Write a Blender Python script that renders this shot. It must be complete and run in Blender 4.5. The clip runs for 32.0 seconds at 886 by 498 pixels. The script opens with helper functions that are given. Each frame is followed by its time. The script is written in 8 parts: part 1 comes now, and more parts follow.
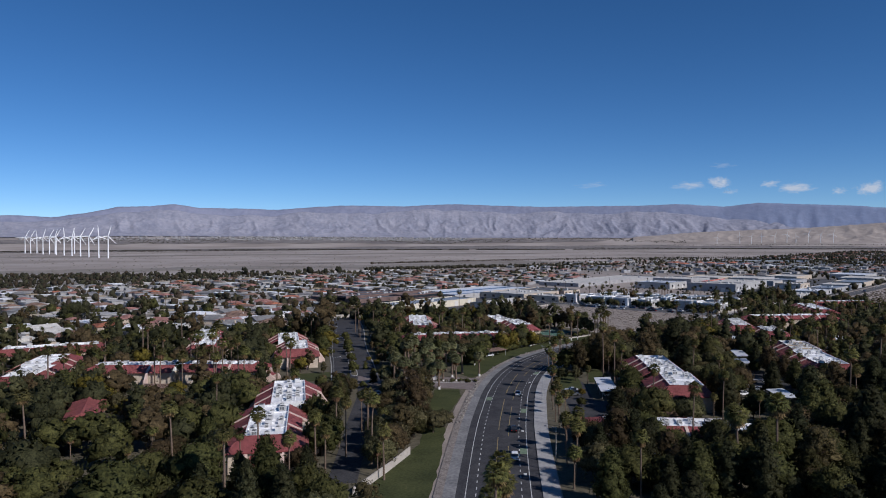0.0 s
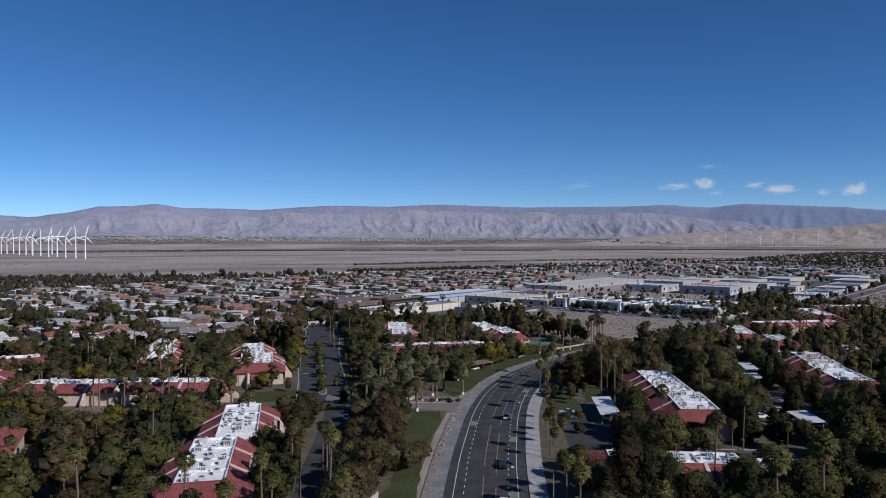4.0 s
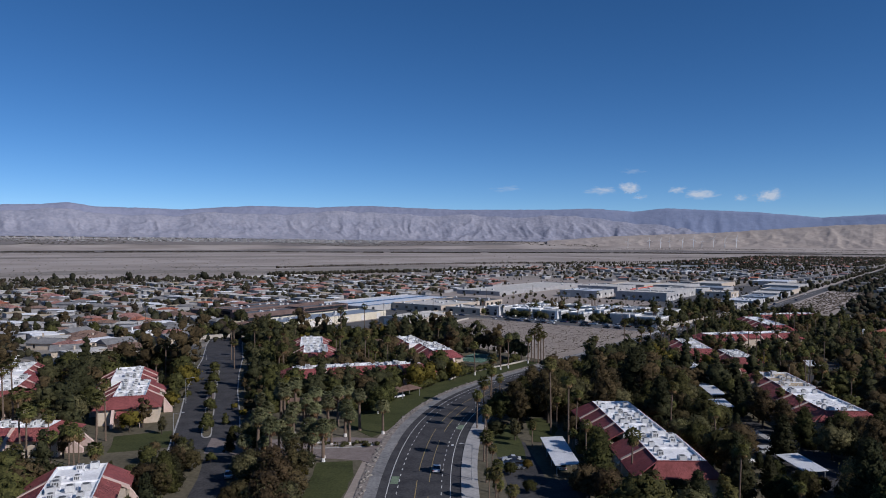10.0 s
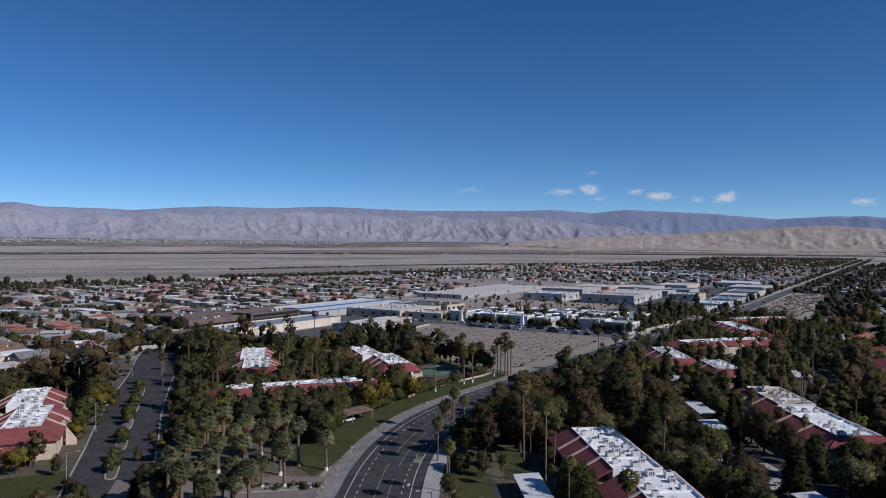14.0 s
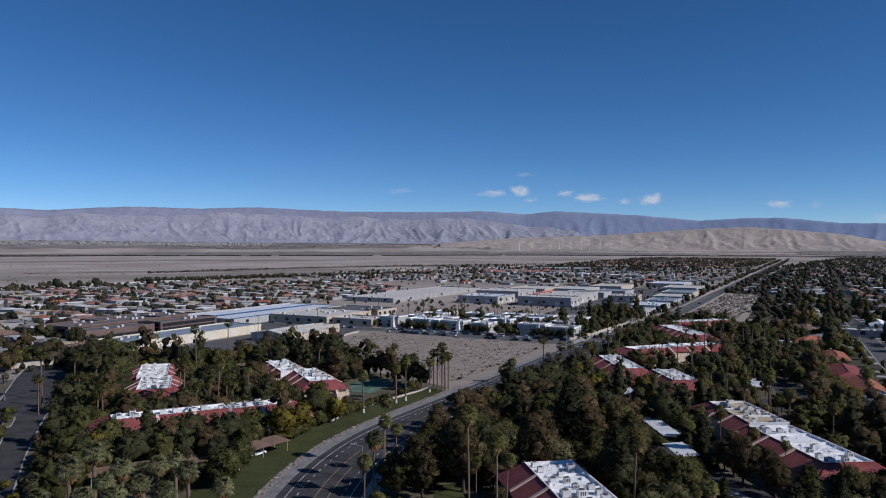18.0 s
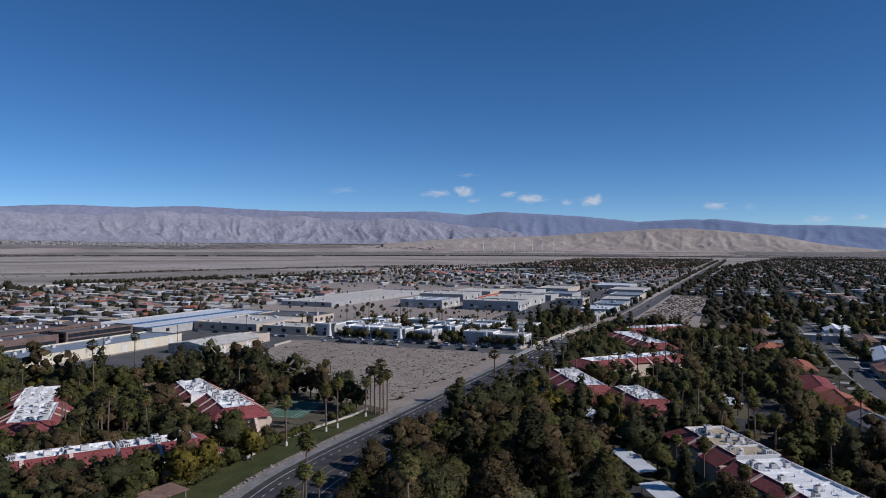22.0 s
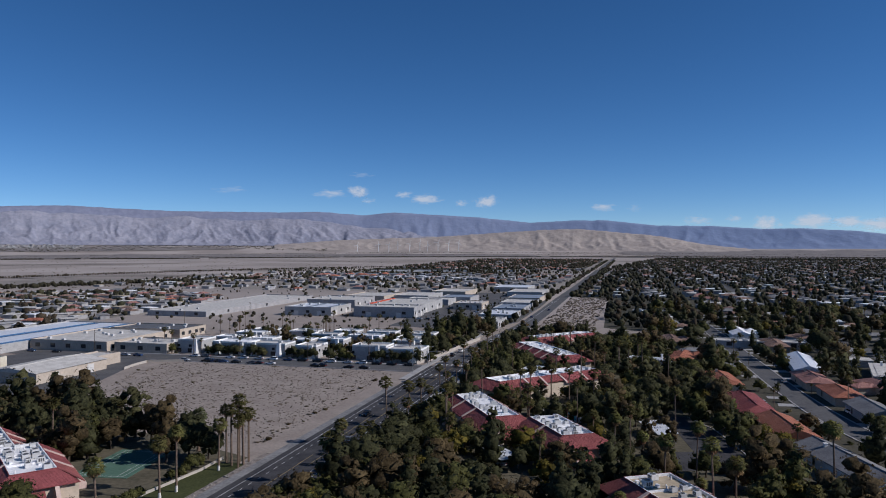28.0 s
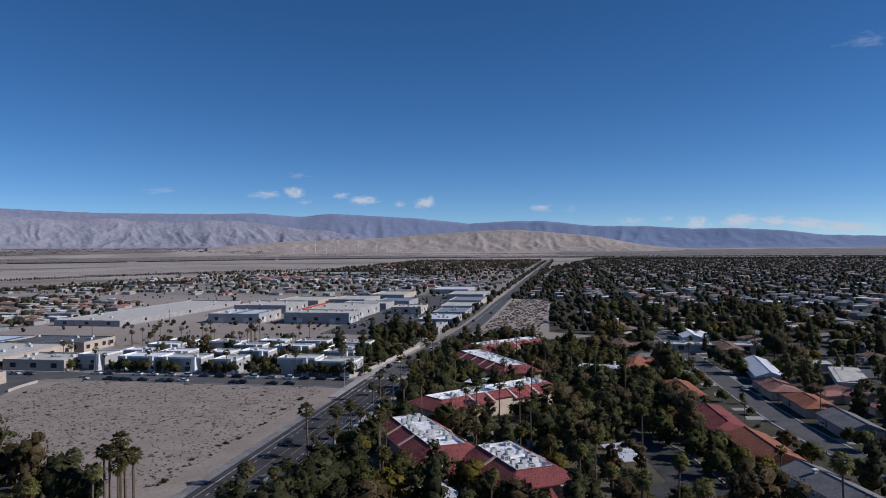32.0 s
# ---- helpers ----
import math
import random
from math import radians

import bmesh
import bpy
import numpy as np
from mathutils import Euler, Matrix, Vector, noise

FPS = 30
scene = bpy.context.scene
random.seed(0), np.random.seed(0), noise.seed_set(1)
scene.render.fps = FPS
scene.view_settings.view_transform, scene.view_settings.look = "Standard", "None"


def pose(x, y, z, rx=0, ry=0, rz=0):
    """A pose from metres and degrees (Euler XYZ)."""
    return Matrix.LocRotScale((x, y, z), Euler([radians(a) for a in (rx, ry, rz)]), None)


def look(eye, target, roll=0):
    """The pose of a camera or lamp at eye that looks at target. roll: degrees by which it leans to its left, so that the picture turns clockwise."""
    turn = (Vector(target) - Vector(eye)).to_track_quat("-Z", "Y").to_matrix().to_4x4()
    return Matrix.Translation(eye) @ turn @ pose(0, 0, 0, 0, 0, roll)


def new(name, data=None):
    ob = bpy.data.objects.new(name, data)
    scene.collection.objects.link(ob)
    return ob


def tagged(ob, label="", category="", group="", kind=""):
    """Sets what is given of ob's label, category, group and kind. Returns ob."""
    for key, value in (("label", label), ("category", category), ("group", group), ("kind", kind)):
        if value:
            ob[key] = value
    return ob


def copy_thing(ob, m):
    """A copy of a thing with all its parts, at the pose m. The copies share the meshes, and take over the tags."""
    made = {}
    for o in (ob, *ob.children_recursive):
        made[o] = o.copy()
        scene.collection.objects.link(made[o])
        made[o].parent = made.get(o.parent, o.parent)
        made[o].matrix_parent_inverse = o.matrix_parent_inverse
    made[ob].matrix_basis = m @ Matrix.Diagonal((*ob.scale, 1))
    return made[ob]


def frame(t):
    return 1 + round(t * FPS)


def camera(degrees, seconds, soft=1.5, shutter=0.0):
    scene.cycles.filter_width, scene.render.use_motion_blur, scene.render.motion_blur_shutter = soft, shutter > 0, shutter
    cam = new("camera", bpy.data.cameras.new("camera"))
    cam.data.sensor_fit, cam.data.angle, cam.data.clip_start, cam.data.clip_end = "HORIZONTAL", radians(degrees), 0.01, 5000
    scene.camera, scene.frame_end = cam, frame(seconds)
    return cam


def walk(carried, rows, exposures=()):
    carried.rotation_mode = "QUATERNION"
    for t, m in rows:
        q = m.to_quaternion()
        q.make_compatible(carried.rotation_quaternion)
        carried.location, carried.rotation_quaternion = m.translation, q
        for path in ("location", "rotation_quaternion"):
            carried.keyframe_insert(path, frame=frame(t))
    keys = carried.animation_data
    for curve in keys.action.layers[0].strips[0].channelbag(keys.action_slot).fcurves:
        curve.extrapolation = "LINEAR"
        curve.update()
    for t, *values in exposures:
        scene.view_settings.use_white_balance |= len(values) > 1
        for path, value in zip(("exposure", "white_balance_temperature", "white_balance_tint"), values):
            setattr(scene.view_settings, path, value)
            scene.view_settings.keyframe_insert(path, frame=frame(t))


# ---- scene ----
cam = camera(62.8, 32.0, soft=1.0)
PATH = [
    (0, (9.954, -0.353, 51.687), (9.791, 1.64, 51.658), -0.2),
    (1, (9.855, 7.067, 51.752), (9.696, 9.061, 51.724), -0.2),
    (2, (9.895, 14.459, 51.822), (9.738, 16.453, 51.794), -0.1),
    (3, (9.95, 21.763, 51.906), (9.803, 23.757, 51.878), -0.1),
    (6, (9.433, 43.1, 52.382), (9.372, 45.098, 52.356), -0.1),
    (7, (9.567, 50.615, 52.384), (9.538, 52.615, 52.359), -0.0),
    (8, (9.693, 58.336, 52.315), (9.696, 60.336, 52.291), 0.1),
    (9, (9.974, 66.21, 52.384), (10.013, 68.21, 52.362), 0.1),
    (10, (10.459, 74.061, 52.538), (10.529, 76.06, 52.516), 0.2),
    (11, (10.998, 81.729, 52.62), (11.094, 83.727, 52.599), 0.2),
    (12, (11.635, 89.177, 52.51), (11.759, 91.174, 52.49), 0.2),
    (13, (12.324, 96.596, 52.439), (12.474, 98.591, 52.42), 0.2),
    (14, (13.011, 104.021, 52.319), (13.188, 106.013, 52.301), 0.2),
    (17, (15.202, 126.434, 51.925), (15.511, 128.41, 51.909), 0.2),
    (18, (16.564, 134.0, 51.972), (16.927, 135.967, 51.958), 0.1),
    (19, (18.109, 141.581, 52.119), (18.517, 143.539, 52.106), 0.1),
    (20, (19.759, 149.209, 52.29), (20.202, 151.16, 52.276), 0.2),
    (21, (21.606, 156.845, 52.48), (22.084, 158.787, 52.467), 0.2),
    (22, (23.714, 164.245, 52.682), (24.229, 166.178, 52.669), 0.2),
    (23, (25.966, 171.481, 52.866), (26.518, 173.403, 52.852), 0.3),
    (24, (28.386, 178.697, 53.148), (28.979, 180.607, 53.135), 0.2),
    (25, (30.876, 185.756, 53.352), (31.523, 187.648, 53.34), 0.2),
    (28, (39.405, 206.11, 53.121), (40.192, 207.949, 53.111), 0.0),
    (29, (42.635, 213.082, 53.176), (43.457, 214.905, 53.164), 0.1),
    (30, (46.103, 219.824, 53.188), (46.961, 221.631, 53.179), 0.1),
    (31, (49.432, 226.227, 53.015), (50.329, 228.015, 53.006), -0.2),
    (32, (52.614, 232.483, 52.802), (53.552, 234.249, 52.795), -0.4),
]
walk(cam, [(t, look(eye, target, roll)) for t, eye, target, roll in PATH], exposures=[(0, 0.0, 5900, 10), (32, 0.0, 5900, 10)])

# ---- world, sun, exposure ----
SUN = Vector((0.83, -0.55, 0.0)).normalized()
ELEV = radians(34)
world = bpy.data.worlds.new("sky")
scene.world = world
world.use_nodes = True
wn = world.node_tree
for n in list(wn.nodes):
    wn.nodes.remove(n)
sky = wn.nodes.new("ShaderNodeTexSky")
sky.sky_type = "NISHITA"
sky.sun_disc = False
sky.sun_elevation = ELEV
sky.sun_rotation = math.atan2(SUN.x, SUN.y)
sky.altitude = 1500
sky.air_density = 0.60
sky.dust_density = 0.0
sky.ozone_density = 3.0
bgd = wn.nodes.new("ShaderNodeBackground")
bgd.inputs["Strength"].default_value = 0.087
wout = wn.nodes.new("ShaderNodeOutputWorld")
tone = wn.nodes.new("ShaderNodeHueSaturation")
tone.inputs["Saturation"].default_value = 1.19
wn.links.new(sky.outputs[0], tone.inputs["Color"])
wn.links.new(tone.outputs[0], bgd.inputs["Color"])
wn.links.new(bgd.outputs[0], wout.inputs["Surface"])
sun_data = bpy.data.lights.new("sun", "SUN")
sun_data.energy = 3.9
sun_data.angle = radians(0.53)
sun_data.color = (1.0, 0.908, 0.838)
sun_ob = new("sun", sun_data)
to_sun = Vector((SUN.x * math.cos(ELEV), SUN.y * math.cos(ELEV), math.sin(ELEV)))
sun_ob.matrix_world = look(to_sun * 300, (0, 0, 0))
scene.view_settings.exposure = 0.0

# ---- materials ----
def material(name, c1, c2, scale=1.0, rough=0.8, bump=0.0, vary=0.0, fine=6.0, metal=0.0, c3=None, coords="pos", contrast=(0.35, 0.65), translucent=0.0, glow=0.0, bump_scale=None, wave=None):
    """Two tones mixed by noise at a coarse and a fine scale (metres), with bump and, per object, a change of brightness."""
    c1, c2, c3 = (c and tuple(min(0.88, 1.13 * k) for k in c) for c in (c1, c2, c3))
    m = bpy.data.materials.new(name)
    m.use_nodes = True
    nt = m.node_tree
    for n in list(nt.nodes):
        nt.nodes.remove(n)
    N, L = nt.nodes.new, nt.links.new
    out = N("ShaderNodeOutputMaterial")
    bsdf = N("ShaderNodeBsdfPrincipled")
    bsdf.inputs["Roughness"].default_value = rough
    bsdf.inputs["Metallic"].default_value = metal
    if rough >= 0.7:
        bsdf.inputs["Specular IOR Level"].default_value = 0.12
    if coords == "pos":
        src = N("ShaderNodeNewGeometry").outputs["Position"]
    else:
        src = N("ShaderNodeTexCoord").outputs["Object"]
    coarse = N("ShaderNodeTexNoise")
    coarse.inputs["Scale"].default_value = 1.0 / scale
    coarse.inputs["Detail"].default_value = 5.0
    L(src, coarse.inputs["Vector"])
    grain = N("ShaderNodeTexNoise")
    grain.inputs["Scale"].default_value = fine / scale
    grain.inputs["Detail"].default_value = 3.0
    L(src, grain.inputs["Vector"])
    add = N("ShaderNodeMath")
    add.operation = "MULTIPLY_ADD"
    L(grain.outputs["Fac"], add.inputs[0])
    add.inputs[1].default_value = 0.5
    half = N("ShaderNodeMath")
    half.operation = "MULTIPLY"
    L(coarse.outputs["Fac"], half.inputs[0])
    half.inputs[1].default_value = 0.5
    L(half.outputs[0], add.inputs[2])
    ramp = N("ShaderNodeValToRGB")
    ramp.color_ramp.elements[0].position, ramp.color_ramp.elements[0].color = contrast[0], (*c1, 1)
    ramp.color_ramp.elements[1].position, ramp.color_ramp.elements[1].color = contrast[1], (*c2, 1)
    if c3:
        e = ramp.color_ramp.elements.new(min(0.98, contrast[1] + 0.08))
        e.color = (*c3, 1)
    L(add.outputs[0], ramp.inputs["Fac"])
    col = ramp.outputs["Color"]
    if vary:
        info = N("ShaderNodeObjectInfo")
        rng = N("ShaderNodeMapRange")
        rng.inputs["To Min"].default_value = 1 - vary
        rng.inputs["To Max"].default_value = 1 + vary
        L(info.outputs["Random"], rng.inputs["Value"])
        hsv = N("ShaderNodeHueSaturation")
        L(rng.outputs[0], hsv.inputs["Value"])
        hue = N("ShaderNodeMapRange")
        hue.inputs["To Min"].default_value = 0.5 - 0.06 * vary
        hue.inputs["To Max"].default_value = 0.5 + 0.06 * vary
        frac = N("ShaderNodeMath")
        frac.operation = "PINGPONG"
        L(info.outputs["Random"], frac.inputs[0])
        frac.inputs[1].default_value = 0.173
        mul = N("ShaderNodeMath")
        mul.operation = "MULTIPLY"
        L(frac.outputs[0], mul.inputs[0])
        mul.inputs[1].default_value = 5.78
        L(mul.outputs[0], hue.inputs["Value"])
        L(hue.outputs[0], hsv.inputs["Hue"])
        L(col, hsv.inputs["Color"])
        col = hsv.outputs["Color"]
    L(col, bsdf.inputs["Base Color"])
    if glow:
        L(col, bsdf.inputs["Emission Color"])
        bsdf.inputs["Emission Strength"].default_value = glow
    height = None
    if wave:
        wv = N("ShaderNodeTexWave")
        wv.bands_direction = wave[0]
        wv.inputs["Scale"].default_value = wave[1]
        wv.inputs["Distortion"].default_value = 0.4
        L(N("ShaderNodeTexCoord").outputs["Object"], wv.inputs["Vector"])
        height = wv.outputs["Fac"]
    elif bump:
        height = add.outputs[0]
        if bump_scale:
            bn = N("ShaderNodeTexNoise")
            bn.inputs["Scale"].default_value = 1.0 / bump_scale
            bn.inputs["Detail"].default_value = 4.0
            L(src, bn.inputs["Vector"])
            height = bn.outputs["Fac"]
    if bump and height:
        bp = N("ShaderNodeBump")
        bp.inputs["Strength"].default_value = 0.8
        bp.inputs["Distance"].default_value = bump
        L(height, bp.inputs["Height"])
        L(bp.outputs[0], bsdf.inputs["Normal"])
    shader = bsdf.outputs[0]
    if translucent:
        tr = N("ShaderNodeBsdfTranslucent")
        L(col, tr.inputs["Color"])
        mix = N("ShaderNodeMixShader")
        mix.inputs[0].default_value = translucent
        L(shader, mix.inputs[1])
        L(tr.outputs[0], mix.inputs[2])
        shader = mix.outputs[0]
    L(shader, out.inputs["Surface"])
    return m


M = {}
M["sand"] = material("desert_sand", (0.205, 0.172, 0.148), (0.30, 0.258, 0.222), 9.0, 0.95, 0.10, fine=9, bump_scale=0.9)
M["asphalt"] = material("asphalt", (0.030, 0.030, 0.033), (0.070, 0.068, 0.070), 5.0, 0.9, 0.01, fine=9)
M["asphalt_old"] = material("old_asphalt", (0.070, 0.070, 0.073), (0.115, 0.113, 0.113), 9.0, 0.92, 0.01, fine=9)
M["concrete"] = material("concrete", (0.24, 0.235, 0.23), (0.36, 0.35, 0.34), 5.0, 0.9, 0.01, fine=7)
M["gutter"] = material("worn_shoulder", (0.115, 0.114, 0.116), (0.24, 0.235, 0.23), 6.0, 0.92, 0.01, fine=8)
M["gravel"] = material("gravel_border", (0.12, 0.103, 0.092), (0.27, 0.238, 0.212), 1.6, 0.95, 0.12, fine=4)
M["lawn"] = material("lawn", (0.030, 0.036, 0.014), (0.066, 0.072, 0.028), 8.0, 0.95, 0.05, fine=14, bump_scale=0.5, c3=(0.105, 0.098, 0.045))
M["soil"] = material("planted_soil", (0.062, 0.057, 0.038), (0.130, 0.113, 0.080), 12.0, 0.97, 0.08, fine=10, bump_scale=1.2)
# Darker copy of the planted soil: tree shade is put into its tone.
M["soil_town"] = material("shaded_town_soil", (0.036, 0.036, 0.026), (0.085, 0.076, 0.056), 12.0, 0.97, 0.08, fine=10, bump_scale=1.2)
M["yard"] = material("dry_yard_soil", (0.155, 0.141, 0.122), (0.295, 0.265, 0.232), 14.0, 0.97, 0.06, fine=10)
M["line_white"] = material("white_road_paint", (0.34, 0.34, 0.33), (0.62, 0.62, 0.60), 1.2, 0.7)
M["line_yellow"] = material("yellow_road_paint", (0.20, 0.155, 0.075), (0.34, 0.26, 0.11), 1.2, 0.7)
M["line_green"] = material("green_lane_paint", (0.10, 0.14, 0.095), (0.19, 0.235, 0.16), 1.5, 0.8)
M["brick_pave"] = material("brick_paving", (0.135, 0.110, 0.102), (0.215, 0.182, 0.170), 2.0, 0.9, 0.01)
M["roof_white"] = material("white_roof_coating", (0.56, 0.56, 0.56), (0.84, 0.84, 0.84), 3.5, 0.75, 0.01, fine=6)
M["roof_tan"] = material("tan_roof_coating", (0.30, 0.24, 0.16), (0.43, 0.36, 0.26), 4.0, 0.85, 0.01)
M["tile_red"] = material("red_roof_tile", (0.19, 0.058, 0.056), (0.30, 0.094, 0.090), 3.0, 0.75, 0.07, vary=0.08, fine=5, wave=("X", 2.2))
M["tile_orange"] = material("orange_roof_tile", (0.27, 0.10, 0.060), (0.40, 0.165, 0.105), 3.0, 0.8, 0.07, fine=5, wave=("X", 2.2))
M["tile_brown"] = material("brown_roof_tile", (0.15, 0.095, 0.07), (0.27, 0.18, 0.14), 3.0, 0.85, 0.06, fine=5, wave=("X", 2.2))
M["tile_pink"] = material("faded_pink_roof_tile", (0.25, 0.125, 0.105), (0.37, 0.20, 0.165), 3.0, 0.85, 0.06, fine=5, wave=("X", 2.2))
M["shingle_grey"] = material("grey_shingle", (0.12, 0.118, 0.12), (0.23, 0.225, 0.22), 3.0, 0.9, 0.03, fine=8)
M["gravel_roof"] = material("pale_gravel_roof", (0.34, 0.32, 0.29), (0.56, 0.54, 0.50), 3.0, 0.9, 0.02, fine=8)
M["rib"] = material("pale_rib_render", (0.45, 0.34, 0.29), (0.58, 0.45, 0.39), 2.0, 0.85)
M["cream"] = material("cream_stucco", (0.42, 0.35, 0.27), (0.56, 0.475, 0.375), 4.0, 0.9, 0.01)
M["white_wall"] = material("white_stucco", (0.58, 0.57, 0.55), (0.78, 0.77, 0.74), 4.0, 0.88, 0.01)
M["tan_wall"] = material("tan_stucco", (0.35, 0.295, 0.235), (0.47, 0.40, 0.325), 5.0, 0.9, 0.01)
M["grey_wall"] = material("grey_stucco", (0.24, 0.235, 0.235), (0.36, 0.35, 0.345), 5.0, 0.9, 0.01)
M["brown_wall"] = material("reddish_brown_cladding", (0.100, 0.070, 0.063), (0.165, 0.115, 0.102), 4.0, 0.85, 0.01)
M["yellow_wall"] = material("pale_yellow_wall", (0.46, 0.41, 0.31), (0.58, 0.53, 0.42), 5.0, 0.9, 0.01)
M["dark_roof"] = material("dark_membrane_roof", (0.075, 0.078, 0.085), (0.14, 0.145, 0.155), 5.0, 0.85)
M["slate_roof"] = material("blue_grey_metal_roof", (0.16, 0.19, 0.23), (0.25, 0.28, 0.32), 5.0, 0.6)
M["metal_white"] = material("white_metal_sheet", (0.50, 0.52, 0.55), (0.68, 0.69, 0.70), 2.0, 0.45, 0.01, wave=("X", 3.0))
M["solar"] = material("solar_panel", (0.015, 0.03, 0.07), (0.03, 0.055, 0.12), 3.0, 0.15)
M["unit"] = material("roof_unit_metal", (0.42, 0.42, 0.41), (0.58, 0.57, 0.55), 0.6, 0.6, vary=0.2, coords="obj")
M["unit_dark"] = material("roof_unit_grille", (0.05, 0.05, 0.05), (0.11, 0.11, 0.11), 0.3, 0.6, coords="obj")
M["glass"] = material("dark_window_glass", (0.012, 0.014, 0.018), (0.030, 0.034, 0.040), 2.0, 0.12)
M["door"] = material("painted_door", (0.10, 0.06, 0.04), (0.17, 0.11, 0.08), 0.5, 0.6, coords="obj")
M["garage"] = material("garage_door", (0.45, 0.43, 0.40), (0.58, 0.56, 0.53), 1.0, 0.7, 0.03, coords="obj", wave=("Z", 1.0))
M["bark"] = material("bark", (0.050, 0.039, 0.030), (0.100, 0.078, 0.060), 0.5, 0.95, 0.03, coords="obj")
M["palm_bark"] = material("palm_bark", (0.105, 0.076, 0.056), (0.190, 0.140, 0.104), 0.5, 0.95, 0.03, coords="obj")
M["limewash"] = material("limewashed_bark", (0.48, 0.46, 0.43), (0.66, 0.64, 0.60), 0.5, 0.9, coords="obj")
def leaf(key, name, c1, c2, vary=0.3):
    """Foliage: two greens in patches, and every spray a little lighter or darker than the next."""
    m = M[key] = material(name, tuple(0.82 * k for k in c1), tuple(1.08 * k for k in c2), 1.5, 0.75, 0.30, vary=vary, fine=4, coords="obj", contrast=(0.40, 0.60), translucent=0.36, bump_scale=0.7)
    nt = m.node_tree
    bsdf = [n for n in nt.nodes if n.type == "BSDF_PRINCIPLED"][0]
    tr = [n for n in nt.nodes if n.type == "BSDF_TRANSLUCENT"][0]
    col = bsdf.inputs["Base Color"].links[0].from_socket
    rng = nt.nodes.new("ShaderNodeMapRange")
    rng.inputs["To Min"].default_value, rng.inputs["To Max"].default_value = 0.72, 1.26
    nt.links.new(nt.nodes.new("ShaderNodeNewGeometry").outputs["Random Per Island"], rng.inputs["Value"])
    hsv = nt.nodes.new("ShaderNodeHueSaturation")
    nt.links.new(rng.outputs[0], hsv.inputs["Value"])
    nt.links.new(col, hsv.inputs["Color"])
    nt.links.new(hsv.outputs[0], bsdf.inputs["Base Color"])
    nt.links.new(hsv.outputs[0], tr.inputs["Color"])


leaf("leaf_pine", "dark_pine_needles", (0.0219, 0.0239, 0.0111), (0.0496, 0.0505, 0.0225))
leaf("leaf_green", "green_leaves", (0.0334, 0.0353, 0.0121), (0.0776, 0.0752, 0.0248))
leaf("leaf_olive", "grey_green_leaves", (0.0603, 0.0580, 0.0267), (0.1270, 0.1162, 0.0549))
leaf("leaf_brown", "brownish_foliage", (0.0462, 0.0353, 0.0167), (0.1001, 0.0761, 0.0361))
leaf("leaf_yellow", "yellowing_leaves", (0.0754, 0.0628, 0.0121), (0.1615, 0.1256, 0.0241))
leaf("leaf_palm", "palm_fronds", (0.0601, 0.0622, 0.0212), (0.1596, 0.1474, 0.0497))
leaf("leaf_silver", "silvery_palm_fronds", (0.0763, 0.0819, 0.0392), (0.1908, 0.1868, 0.0923))
leaf("leaf_dead", "dry_palm_fronds", (0.1473, 0.0915, 0.0447), (0.2807, 0.1791, 0.0894))
# Far foliage tones are darkened for the self-shadowing that plain lumps lack.
leaf("far_dark", "dark_distant_foliage", (0.0232, 0.0248, 0.0160), (0.0465, 0.0470, 0.0289))
leaf("far_green", "dull_distant_foliage", (0.0329, 0.0338, 0.0190), (0.0639, 0.0613, 0.0342))
leaf("far_olive", "grey_distant_foliage", (0.0503, 0.0480, 0.0304), (0.0987, 0.0906, 0.0563))
leaf("far_brown", "brownish_distant_foliage", (0.0465, 0.0373, 0.0251), (0.0929, 0.0736, 0.0486))
leaf("scrub", "dry_desert_scrub", (0.150, 0.126, 0.096), (0.250, 0.212, 0.164))
M["water"] = material("pool_water", (0.02, 0.26, 0.30), (0.05, 0.40, 0.44), 2.0, 0.06)
M["tennis"] = material("green_court", (0.060, 0.115, 0.085), (0.095, 0.16, 0.12), 4.0, 0.85)
M["tyre"] = material("rubber", (0.012, 0.012, 0.012), (0.03, 0.03, 0.03), 0.3, 0.85, coords="obj")
M["chrome"] = material("alloy", (0.45, 0.45, 0.46), (0.62, 0.62, 0.62), 0.3, 0.3, metal=0.8, coords="obj")
M["lamp_glass"] = material("lamp_lens", (0.55, 0.55, 0.52), (0.75, 0.75, 0.72), 0.3, 0.2, coords="obj")
M["tail"] = material("red_lens", (0.25, 0.01, 0.01), (0.35, 0.02, 0.02), 0.3, 0.25, coords="obj")
for key, name, c in (("car_white", "white_car_paint", (0.70, 0.70, 0.69)), ("car_black", "black_car_paint", (0.012, 0.012, 0.014)), ("car_grey", "grey_car_paint", (0.13, 0.135, 0.14)),
                     ("car_silver", "silver_car_paint", (0.42, 0.43, 0.44)), ("car_red", "red_car_paint", (0.32, 0.02, 0.02)), ("car_blue", "blue_car_paint", (0.03, 0.06, 0.14))):
    M[key] = material(name, tuple(x * 0.92 for x in c), c, 1.0, 0.25, coords="obj")
M["steel"] = material("galvanised_steel", (0.28, 0.28, 0.28), (0.40, 0.40, 0.40), 1.0, 0.5, metal=0.3, coords="obj")
M["turbine"] = material("white_turbine_paint", (0.72, 0.73, 0.74), (0.82, 0.83, 0.84), 8.0, 0.5, coords="obj")
M["awning_red"] = material("red_canvas", (0.42, 0.06, 0.03), (0.55, 0.10, 0.05), 1.0, 0.9, coords="obj")
M["tarp"] = material("blue_tarpaulin", (0.03, 0.10, 0.30), (0.06, 0.17, 0.42), 1.5, 0.5, coords="obj")
